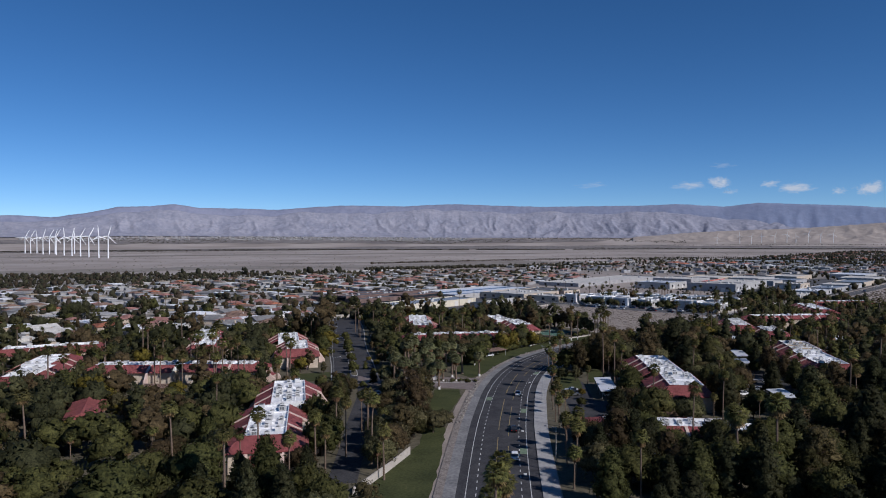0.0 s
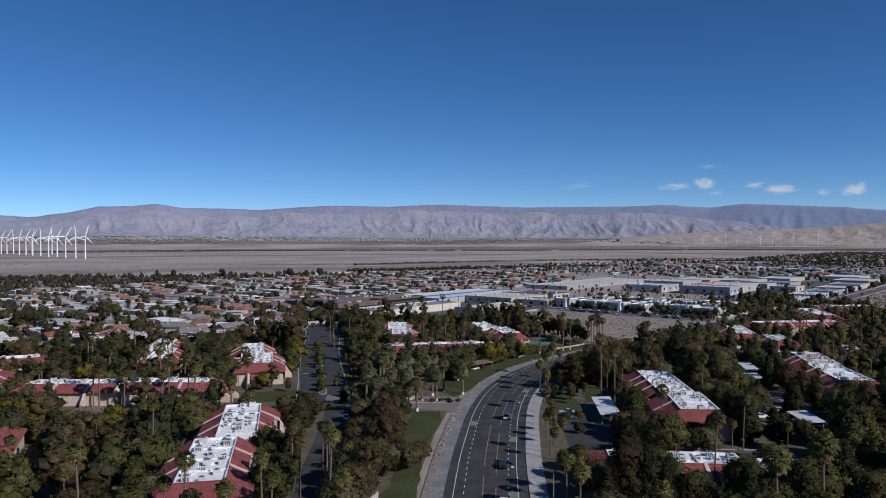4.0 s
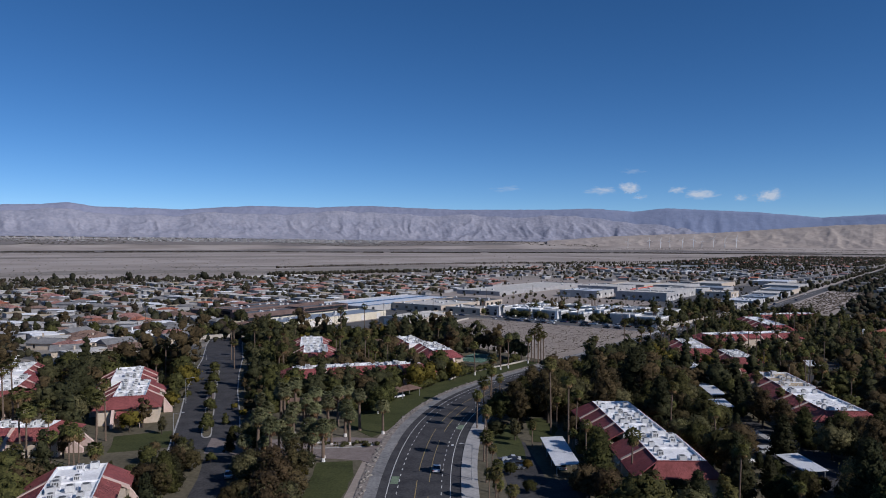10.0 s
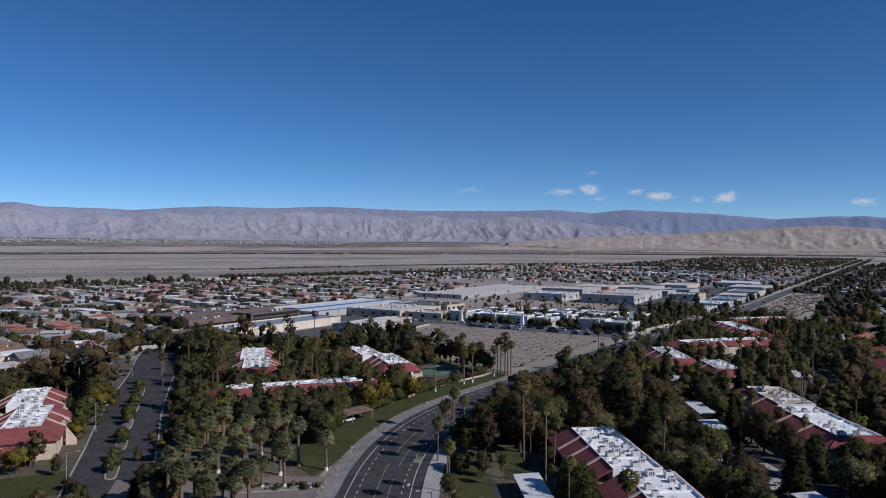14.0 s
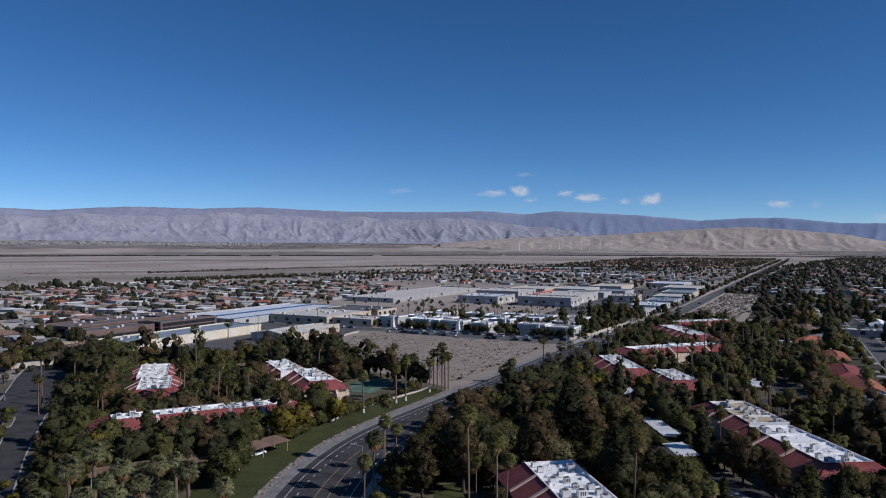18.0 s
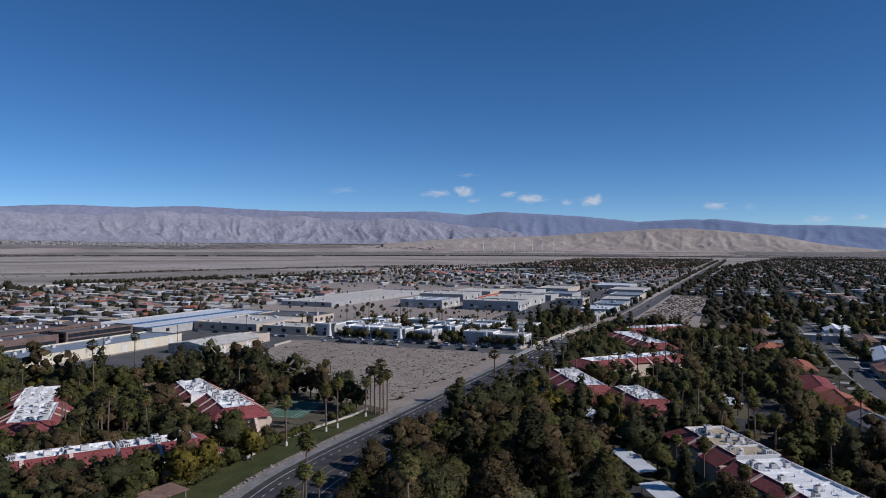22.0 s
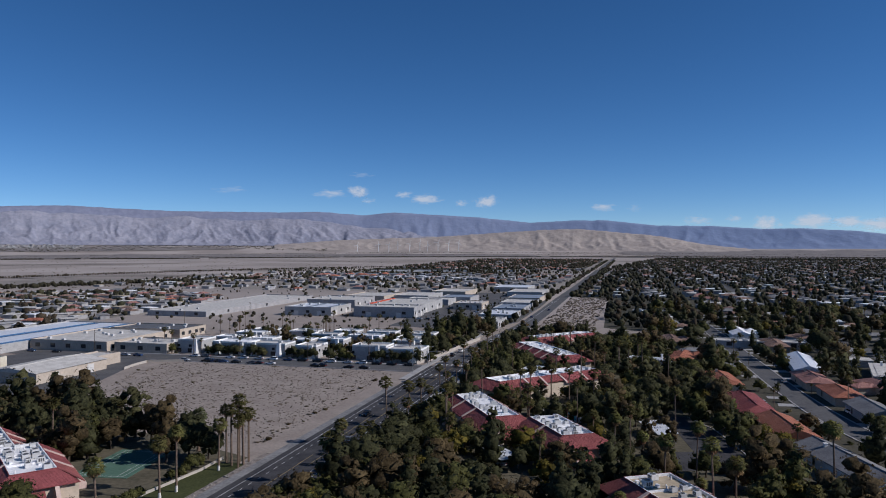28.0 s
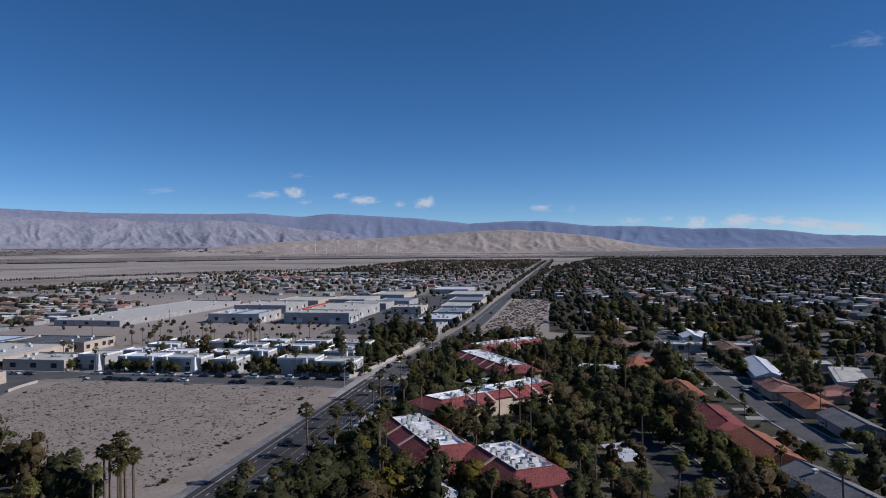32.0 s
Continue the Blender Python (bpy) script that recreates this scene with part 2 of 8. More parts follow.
M["block_wall"] = material("pale_block_wall", (0.32, 0.29, 0.25), (0.44, 0.40, 0.35), 2.0, 0.9, 0.02)
M["stone"] = material("border_stone", (0.14, 0.128, 0.115), (0.30, 0.275, 0.245), 0.6, 0.9, coords="obj", vary=0.25)
# Lavender haze over the slopes is put into this rock colour.
M["mountain"] = material("hazy_mountain_rock", (0.192, 0.200, 0.250), (0.278, 0.276, 0.318), 120.0, 0.95, 5.0, fine=6, bump_scale=20.0, contrast=(0.38, 0.62))
# The crest's base colour carries the blue of distant haze.
M["mountain_far"] = material("hazy_crest_rock", (0.162, 0.176, 0.242), (0.212, 0.222, 0.290), 150.0, 0.95, 3.0, fine=6, bump_scale=24.0, contrast=(0.38, 0.62))


def haze_eastward(m):
    """Adds distance haze to the colour: bluer towards the range's far eastern end."""
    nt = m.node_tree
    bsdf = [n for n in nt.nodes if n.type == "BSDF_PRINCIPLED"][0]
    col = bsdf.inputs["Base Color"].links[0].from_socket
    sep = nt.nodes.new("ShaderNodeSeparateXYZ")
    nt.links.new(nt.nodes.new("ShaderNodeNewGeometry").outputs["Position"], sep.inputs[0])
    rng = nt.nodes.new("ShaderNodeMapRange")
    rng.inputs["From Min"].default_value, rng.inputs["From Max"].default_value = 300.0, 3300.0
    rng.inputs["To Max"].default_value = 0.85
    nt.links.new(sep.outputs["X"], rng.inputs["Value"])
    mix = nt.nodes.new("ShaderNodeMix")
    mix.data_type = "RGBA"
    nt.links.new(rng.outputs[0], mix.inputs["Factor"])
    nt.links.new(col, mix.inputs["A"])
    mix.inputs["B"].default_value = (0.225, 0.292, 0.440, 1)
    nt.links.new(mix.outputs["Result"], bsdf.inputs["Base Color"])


haze_eastward(M["mountain_far"])
# Grey-white for store walls; on the white flats it carries the fronts' shade.
M["flats_wall"] = material("grey_white_stucco", (0.27, 0.265, 0.257), (0.41, 0.40, 0.387), 4.0, 0.9, 0.01)
M["scrubland"] = material("scrub_grown_plain", (0.165, 0.148, 0.128), (0.275, 0.242, 0.212), 60.0, 0.95, 0.2, fine=12)
M["scrub_dark"] = material("dark_scrub_plain", (0.130, 0.120, 0.115), (0.235, 0.210, 0.195), 45.0, 0.95, 0.2, fine=14)


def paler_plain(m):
    """Past 640 m the ground colour turns paler and pinker than between the houses."""
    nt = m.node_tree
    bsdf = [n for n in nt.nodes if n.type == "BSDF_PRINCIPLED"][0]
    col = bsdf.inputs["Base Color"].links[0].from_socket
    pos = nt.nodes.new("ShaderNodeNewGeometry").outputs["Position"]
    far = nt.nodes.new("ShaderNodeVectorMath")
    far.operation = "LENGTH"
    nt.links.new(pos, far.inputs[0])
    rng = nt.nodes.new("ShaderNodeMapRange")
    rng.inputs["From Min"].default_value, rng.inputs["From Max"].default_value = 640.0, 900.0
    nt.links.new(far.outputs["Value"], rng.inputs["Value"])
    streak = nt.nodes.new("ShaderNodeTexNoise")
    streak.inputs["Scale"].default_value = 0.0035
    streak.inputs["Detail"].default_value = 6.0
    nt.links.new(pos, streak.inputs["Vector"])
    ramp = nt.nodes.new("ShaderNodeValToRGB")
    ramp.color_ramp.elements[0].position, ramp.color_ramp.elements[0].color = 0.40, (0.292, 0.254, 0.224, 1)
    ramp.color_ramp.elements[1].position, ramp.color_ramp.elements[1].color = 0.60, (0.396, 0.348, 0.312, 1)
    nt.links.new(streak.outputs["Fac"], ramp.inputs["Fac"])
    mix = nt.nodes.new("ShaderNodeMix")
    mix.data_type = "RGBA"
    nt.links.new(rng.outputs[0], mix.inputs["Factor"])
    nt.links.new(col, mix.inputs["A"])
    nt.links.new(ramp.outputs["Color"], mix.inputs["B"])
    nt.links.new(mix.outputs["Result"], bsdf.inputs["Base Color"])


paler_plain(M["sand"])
M["dune"] = material("pale_bare_hill", (0.27, 0.235, 0.210), (0.375, 0.325, 0.285), 110.0, 0.95, 6.0, fine=5, bump_scale=30.0)


# ---- mesh building ----
class Mesh:
    """Vertices and faces of one mesh, gathered piece by piece."""
    def __init__(self):
        self.v, self.f, self.n = [], [], []

    def poly(self, pts):
        n = len(self.v)
        self.v += [tuple(p) for p in pts]
        self.f.append(tuple(range(n, n + len(pts))))
        return self

    def box(self, x0, x1, y0, y1, z0, z1):
        n = len(self.v)
        self.v += [(x0, y0, z0), (x1, y0, z0), (x1, y1, z0), (x0, y1, z0), (x0, y0, z1), (x1, y0, z1), (x1, y1, z1), (x0, y1, z1)]
        self.f += [(n, n + 3, n + 2, n + 1), (n + 4, n + 5, n + 6, n + 7), (n, n + 1, n + 5, n + 4), (n + 1, n + 2, n + 6, n + 5), (n + 2, n + 3, n + 7, n + 6), (n + 3, n, n + 4, n + 7)]
        return self

    def hull(self, low, high):
        """A closed solid between two loops of equal length."""
        n, k = len(self.v), len(low)
        self.v += [tuple(p) for p in low] + [tuple(p) for p in high]
        self.f.append(tuple(range(n + k - 1, n - 1, -1)))
        self.f.append(tuple(range(n + k, n + 2 * k)))
        for i in range(k):
            j = (i + 1) % k
            self.f.append((n + i, n + j, n + k + j, n + k + i))
        return self

    def tube(self, p, q, r0, r1, sides=6, cap=True):
        p, q = Vector(p), Vector(q)
        d = (q - p).normalized()
        a = d.orthogonal().normalized()
        b = d.cross(a)
        ring = [a * math.cos(2 * math.pi * i / sides) + b * math.sin(2 * math.pi * i / sides) for i in range(sides)]
        n = len(self.v)
        self.v += [tuple(p + c * r0) for c in ring] + [tuple(q + c * r1) for c in ring]
        for i in range(sides):
            j = (i + 1) % sides
            self.f.append((n + i, n + j, n + sides + j, n + sides + i))
        if cap:
            self.f.append(tuple(range(n + sides - 1, n - 1, -1)))
            self.f.append(tuple(range(n + sides, n + 2 * sides)))
        return self

    def blob(self, c, rx, ry, rz, rnd, rough=0.25):
        """A small uneven lump of twenty faces."""
        n = len(self.v)
        for x, y, z in ICO_V:
            k = 1 + rnd.uniform(-rough, rough)
            self.v.append((c[0] + x * rx * k, c[1] + y * ry * k, c[2] + z * rz * k))
        self.f += [(a + n, b + n, d + n) for a, b, d in ICO_F]
        return self

    def lump(self, c, rx, rz, rnd, out, rough=0.4):
        """A leafy lump of twenty faces, shaded as one round form that leans outwards from the crown."""
        for x, y, z in ICO_V:
            k = 1 + rnd.uniform(-rough, rough)
            self.v.append((c[0] + x * rx * k, c[1] + y * rx * k, c[2] + z * rz * k))
            self.n.append((Vector((x, y, z)) * 0.75 + out).normalized())
        n = len(self.v) - 12
        self.f += [(a + n, b + n, d + n) for a, b, d in ICO_F]
        return self

    def data(self, name, mat, smooth=False):
        me = bpy.data.meshes.new(name)
        me.from_pydata(self.v, [], self.f)
        me.materials.append(mat)
        if smooth or self.n:
            me.polygons.foreach_set("use_smooth", [True] * len(me.polygons))
        me.update()
        if self.n:
            me.normals_split_custom_set_from_vertices(self.n)
        return me


PHI = (1 + 5 ** 0.5) / 2
ICO_V = [Vector(p).normalized() for p in ((-1, PHI, 0), (1, PHI, 0), (-1, -PHI, 0), (1, -PHI, 0), (0, -1, PHI), (0, 1, PHI), (0, -1, -PHI), (0, 1, -PHI), (PHI, 0, -1), (PHI, 0, 1), (-PHI, 0, -1), (-PHI, 0, 1))]
ICO_F = [(0, 11, 5), (0, 5, 1), (0, 1, 7), (0, 7, 10), (0, 10, 11), (1, 5, 9), (5, 11, 4), (11, 10, 2), (10, 7, 6), (7, 1, 8), (3, 9, 4), (3, 4, 2), (3, 2, 6), (3, 6, 8), (3, 8, 9), (4, 9, 5), (2, 4, 11), (6, 2, 10), (8, 6, 7), (9, 8, 1)]


def part(name, mesh, mat, parent=None, label="", smooth=False, place=None):
    me = mesh.data(name, mat, smooth) if isinstance(mesh, Mesh) else mesh
    ob = new(name, me)
    if parent:
        ob.parent = parent
    if place is not None:
        ob.matrix_basis = place
    if label:
        tagged(ob, label)
    return ob


def thing(name, label, category, place=None, group="", kind=""):
    ob = new(name)
    ob.empty_display_size = 0.3
    if place is not None:
        ob.matrix_basis = place
    return tagged(ob, label, category, group, kind)


# ---- plan: the street grid runs along U, and across it along V ----
U, V, O = Vector((0.614, 0.789)), Vector((0.789, -0.614)), Vector((65.0, 380.0))
GRID = math.degrees(math.atan2(U.y, U.x))


def grid(s, r):
    p = O + U * s + V * r
    return p.x, p.y


def to_grid(x, y):
    d = Vector((x, y)) - O
    return d.dot(U), d.dot(V)


RECTS = []      # ground that buildings cover: centre, turn, half length, half width


def cover(x, y, turn, hl, hw):
    RECTS.append((x, y, math.cos(radians(turn)), math.sin(radians(turn)), hl, hw))


def covered(x, y, margin):
    for cx, cy, c, s, hl, hw in RECTS:
        dx, dy = x - cx, y - cy
        if abs(dx) > hl + hw + margin or abs(dy) > hl + hw + margin:
            continue
        if abs(dx * c + dy * s) < hl + margin and abs(-dx * s + dy * c) < hw + margin:
            return True
    return False


def inside(x, y, poly):
    hit = False
    for i in range(len(poly)):
        (x0, y0), (x1, y1) = poly[i - 1], poly[i]
        if (y0 > y) != (y1 > y) and x < (x1 - x0) * (y - y0) / (y1 - y0) + x0:
            hit = not hit
    return hit


def near_line(x, y, line, dist):
    p = Vector((x, y))
    for i in range(len(line) - 1):
        a, b = Vector(line[i]), Vector(line[i + 1])
        d = b - a
        t = max(0.0, min(1.0, (p - a).dot(d) / d.length_squared))
        if (a + d * t - p).length < dist:
            return True
    return False


# left asphalt edge of the main road: straight, a bend to the right, straight along the grid
def bend():
    pts = [(0.4, 60.0), (0.4, 100.0), (0.4, 140.0), (0.5, 170.0), (1.0, 200.0), (2.0, 222.0), (3.0, 240.0), (4.8, 258.0), (7.8, 277.0), (12.6, 296.0), (19.5, 314.5), (28.0, 331.0), (38.0, 345.5), (50.0, 361.0)]
    pts += [grid(s, 0) for s in (0, 30, 60, 90, 120, 137, 155, 200, 260, 330, 420, 520, 640, 800, 1000, 1300, 1700, 2200, 2900)]
    fine = []
    for i in range(len(pts) - 1):
        p0, p1, p2, p3 = (Vector(pts[max(0, min(len(pts) - 1, k))]) for k in (i - 1, i, i + 1, i + 2))
        n = 5 if i < 14 else 2
        for k in range(n):
            t = k / n
            fine.append(0.5 * ((2 * p1) + (p2 - p0) * t + (2 * p0 - 5 * p1 + 4 * p2 - p3) * t * t + (3 * p1 - p0 - 3 * p2 + p3) * t ** 3))
    fine.append(Vector(pts[-1]))
    return fine


ROAD = bend()


def normals(line):
    out = []
    for i in range(len(line)):
        d = line[min(i + 1, len(line) - 1)] - line[max(i - 1, 0)]
        d = d.normalized()
        out.append(Vector((d.y, -d.x)))
    return out


ROAD_N = normals(ROAD)


def strip(line, nrm, r0, r1, z0, z1, i0=0, i1=None):
    """A ribbon beside a line, from r0 to r1 to its right, with side faces down to z0."""
    m = Mesh()
    pts = list(range(i0, (len(line) if i1 is None else i1)))
    rows = []
    for i in pts:
        a, b = line[i] + nrm[i] * r0, line[i] + nrm[i] * r1
        n = len(m.v)
        m.v += [(a.x, a.y, z0), (a.x, a.y, z1), (b.x, b.y, z1), (b.x, b.y, z0)]
        rows.append(n)
    for a, b in zip(rows, rows[1:]):
        m.f += [(a, a + 1, b + 1, b), (a + 1, a + 2, b + 2, b + 1), (a + 2, a + 3, b + 3, b + 2)]
    return m


def dashes(line, nrm, r, width, on, off, z, far):
    """Painted dashes along a line."""
    m = Mesh()
    walk_d, lit, left = 0.0, True, on
    a = None
    for i in range(len(line) - 1):
        seg = line[i + 1] - line[i]
        length, pos = seg.length, 0.0
        while pos < length:
            step = min(left, length - pos)
            if lit:
                t0, t1 = pos / length, (pos + step) / length
                p, q = line[i] + seg * t0, line[i] + seg * t1
                n0, n1 = nrm[i].lerp(nrm[i + 1], t0), nrm[i].lerp(nrm[i + 1], t1)
                c = [p + n0 * (r - width), p + n0 * (r + width), q + n1 * (r + width), q + n1 * (r - width)]
                m.poly([(k.x, k.y, z) for k in c])
            pos += step
            left -= step
            walk_d += step
            if left <= 1e-6:
                lit = not lit
                left = on if lit else off
        if walk_d > far:
            break
    return m


def slab(points, z0, z1):
    m = Mesh()
    return m.hull([(x, y, z0) for x, y in points], [(x, y, z1) for x, y in points])


# ---- ground, hills and mountains ----
HUB = Vector((30.0, 116.0))


def lerp_table(table, a):
    if a <= table[0][0]:
        return table[0][1]
    for (a0, v0), (a1, v1) in zip(table, table[1:]):
        if a <= a1:
            return v0 + (v1 - v0) * (a - a0) / (a1 - a0)
    return table[-1][1]


FOOT = [(-60, 0.19), (-36, 0.19), (-29, 0.26), (-17, 0.18), (-4, 0.05), (9, 0.0), (20, 0.0), (45, -0.26), (60, -0.2), (90, -0.2)]
RIDGE = [(-60, 1.3), (-36, 1.71), (-34, 1.59), (-31.5, 1.97), (-29.7, 2.40), (-27.5, 2.48), (-25.8, 2.67), (-24, 2.40), (-20.3, 2.36), (-18.2, 2.29), (-15.3, 2.52), (-12.7, 2.67), (-8.2, 2.59), (-5.6, 2.72), (-3.8, 2.76), (-0.7, 2.62),
         (2.8, 2.50), (7.2, 2.51), (10.6, 2.50), (13.3, 2.58), (16.7, 2.32), (19.0, 2.56), (22.0, 2.39), (25.2, 2.21), (29.6, 1.76), (33.1, 1.92), (35.3, 1.91), (39, 1.49), (43, 1.42), (46.2, 1.19), (48.8, 1.21), (52.3, 0.98), (54.6, 0.65), (62, 0.4), (90, 0.3)]
DUNE = [(10, 0.05), (15, 0.42), (18.5, 0.55), (22, 0.65), (24.8, 0.83), (27.4, 1.01), (31, 1.22), (33.1, 1.26), (35.3, 1.08), (39, 0.72), (42.3, 0.08), (45.5, -0.26)]


def foot_height(a):
    return 52.0 + math.tan(radians(lerp_table(FOOT, a))) * 4450.0


def land(x, y):
    d = Vector((x, y)) - HUB
    r = d.length
    if r < 3300:
        return 0.0
    a = math.degrees(math.atan2(d.x, d.y))
    t = min(1.0, (r - 3300) / 1150.0)
    return foot_height(a) * t * t * (1.6 - 0.6 * t)


g = Mesh()
rings = [0, 60, 130, 220, 330, 460, 620, 820, 1060, 1350, 1700, 2100, 2500, 2900, 3300, 3420, 3540, 3660, 3780, 3900, 4020, 4140, 4260, 4380, 4480, 4560]
steps = 240
g.v.append((HUB.x, HUB.y, 0))
for r in rings[1:]:
    for k in range(steps):
        a = 2 * math.pi * k / steps
        x, y = HUB.x + r * math.sin(a), HUB.y + r * math.cos(a)
        g.v.append((x, y, land(x, y)))
for k in range(steps):
    g.f.append((0, 1 + (k + 1) % steps, 1 + k))
for i in range(len(rings) - 2):
    for k in range(steps):
        a, b = 1 + i * steps + k, 1 + i * steps + (k + 1) % steps
        g.f.append((a, b, b + steps, a + steps))
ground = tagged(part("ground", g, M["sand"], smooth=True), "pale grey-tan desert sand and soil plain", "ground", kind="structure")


def ridged(u, v, seed, octaves):
    """Sharp-crested relief, about 0 to 1, warped so that no two gullies run alike."""
    u, v = u + 0.55 * noise.noise((u * 0.6, v * 0.6, seed + 20)), v + 0.55 * noise.noise((u * 0.6, v * 0.6, seed + 30))
    total, amp, weight = 0.0, 0.5, 1.0
    for k in range(octaves):
        n = (1 - abs(noise.noise((u, v, seed + 3.1 * k)))) ** 2
        total += n * amp * weight
        weight = min(1.0, max(0.25, n * 1.5))
        u, v, amp = u * 2.1 + 5.3, v * 1.9 + 2.7, amp * 0.52
    return total


def range_mesh(table, a0, a1, da, near, crest, back, height_at, carve, seed, rows=22, grain=0.62, octaves=4):
    """A range of hills seen along the horizon, carved by gullies that branch down from the crest."""
    m = Mesh()
    cols = int((a1 - a0) / da) + 1
    for i in range(cols):
        a = a0 + i * da
        s, c = math.sin(radians(a)), math.cos(radians(a))
        top = 52.0 + math.tan(radians(lerp_table(table, a) + 0.035 * noise.noise((a * 1.3, seed, 0)) + 0.02 * noise.noise((a * 4.1, seed, 5)))) * crest
        low = height_at(a)
        for j in range(rows + 3):
            t = j / rows
            if j <= rows:
                r = near + (crest - near) * t
                relief = ridged(a * grain + t * 0.6, t * 2.4 + a * 0.10, seed, octaves) - 0.62
                foot = 0.5 + 0.5 * noise.noise((a * 0.16, seed, 11))
                shape = t ** (1.0 + 0.7 * foot)
                k = math.sin(math.pi * min(1, t * 1.02)) ** 0.8
                z = low + (top - low) * (shape + carve * k * relief)
            elif j == rows + 1:
                r, z = crest + 25, top - 5
            else:
                r, z = back, low
            m.v.append((HUB.x + r * s, HUB.y + r * c, z))
    for i in range(cols - 1):
        for j in range(rows + 2):
            p = i * (rows + 3) + j
            m.f.append((p, p + rows + 3, p + rows + 4, p + 1))
    return m


def front_ridge(a):
    """The paler front slopes stand lower than the far crest and run out eastwards."""
    k = 0.80 + 0.10 * noise.noise((a * 0.21, 3.3, 0)) + 0.07 * noise.noise((a * 0.7, 8.3, 0))
    return lerp_table(RIDGE, a) * k * max(0.0, min(1.0, (27.0 - a) / 16.0)) ** 0.7


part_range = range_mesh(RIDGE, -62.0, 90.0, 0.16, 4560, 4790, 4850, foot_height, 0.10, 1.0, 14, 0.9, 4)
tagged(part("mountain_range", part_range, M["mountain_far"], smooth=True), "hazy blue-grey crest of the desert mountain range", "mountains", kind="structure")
FRONT = [(a * 0.25, front_ridge(a * 0.25)) for a in range(-248, 110)]
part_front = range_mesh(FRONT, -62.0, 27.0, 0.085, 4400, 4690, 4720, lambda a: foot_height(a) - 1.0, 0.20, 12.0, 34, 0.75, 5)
tagged(part("mountain_slopes", part_front, M["mountain"], smooth=True), "bare desert mountain slopes cut by gullies, toned pale grey-lavender for haze", "mountains", kind="structure")
part_dune = range_mesh(DUNE, 10.0, 45.6, 0.12, 4020, 4330, 4420, lambda a: land(HUB.x + 4020 * math.sin(radians(a)), HUB.y + 4020 * math.cos(radians(a))) - 1.0, 0.20, 7.0, 24, 0.75, 4)
tagged(part("bare_hill", part_dune, M["dune"], smooth=True), "pale tan bare desert hill with shallow gullies", "hill", kind="structure")


# ---- clouds, low over the mountains ----
def cloud_material(seed, dense):
    m = bpy.data.materials.new("cloud_vapour")
    m.use_nodes = True
    nt = m.node_tree
    for n in list(nt.nodes):
        nt.nodes.remove(n)
    N, L = nt.nodes.new, nt.links.new
    tc = N("ShaderNodeTexCoord")
    nz = N("ShaderNodeTexNoise")
    nz.noise_dimensions = "4D"
    nz.inputs["W"].default_value = seed
    nz.inputs["Scale"].default_value = 3.4
    nz.inputs["Detail"].default_value = 6
    nz.inputs["Roughness"].default_value = 0.62
    L(tc.outputs["Object"], nz.inputs["Vector"])
    ln = N("ShaderNodeVectorMath")
    ln.operation = "LENGTH"
    L(tc.outputs["Object"], ln.inputs[0])
    fall = N("ShaderNodeMapRange")
    fall.inputs["From Min"].default_value = 0.15
    fall.inputs["From Max"].default_value = 1.0
    fall.inputs["To Min"].default_value = 0.26 * dense
    fall.inputs["To Max"].default_value = -0.42
    L(ln.outputs["Value"], fall.inputs["Value"])
    sm = N("ShaderNodeMath")
    sm.operation = "ADD"
    L(nz.outputs["Fac"], sm.inputs[0])
    L(fall.outputs[0], sm.inputs[1])
    al = N("ShaderNodeMapRange")
    al.inputs["From Min"].default_value = 0.47
    al.inputs["From Max"].default_value = 0.80
    al.inputs["To Max"].default_value = 0.85 * min(1.0, dense)
    L(sm.outputs[0], al.inputs["Value"])
    # Emission stands in for sunlight on the cloud; the card itself glows.
    em = N("ShaderNodeEmission")
    em.inputs["Color"].default_value = (0.66, 0.69, 0.75, 1)
    em.inputs["Strength"].default_value = 0.80
    tr = N("ShaderNodeBsdfTransparent")
    mix = N("ShaderNodeMixShader")
    L(al.outputs[0], mix.inputs[0])
    L(tr.outputs[0], mix.inputs[1])
    L(em.outputs[0], mix.inputs[2])
    out = N("ShaderNodeOutputMaterial")
    L(mix.outputs[0], out.inputs["Surface"])
    return m


CLOUDS = [(14.3, 3.95, 2.6, 0.40, 0.75), (16.3, 4.15, 1.5, 0.50, 1.05), (17.0, 3.45, 1.2, 0.30, 0.6), (19.8, 3.95, 1.4, 0.30, 0.8), (21.4, 3.60, 2.3, 0.45, 1.05), (24.3, 3.25, 1.0, 0.30, 0.8), (26.25, 3.38, 1.7, 0.55, 1.15),
          (16.6, 5.4, 2.2, 0.32, 0.45), (6.8, 4.15, 3.0, 0.35, 0.42), (35.1, 2.90, 1.9, 0.38, 0.85), (37.4, 2.80, 1.2, 0.30, 0.5), (41.8, 1.83, 1.9, 0.38, 0.75), (44.4, 1.96, 1.2, 0.30, 0.7), (46.5, 1.62, 1.6, 0.55, 1.2),
          (49.4, 1.72, 2.4, 0.55, 1.35), (51.6, 1.62, 1.8, 0.45, 1.3), (53.8, 1.42, 3.2, 0.5, 1.25), (56.2, 1.15, 3.4, 0.45, 1.1), (57.3, 13.3, 4.2, 0.8, 0.34)]
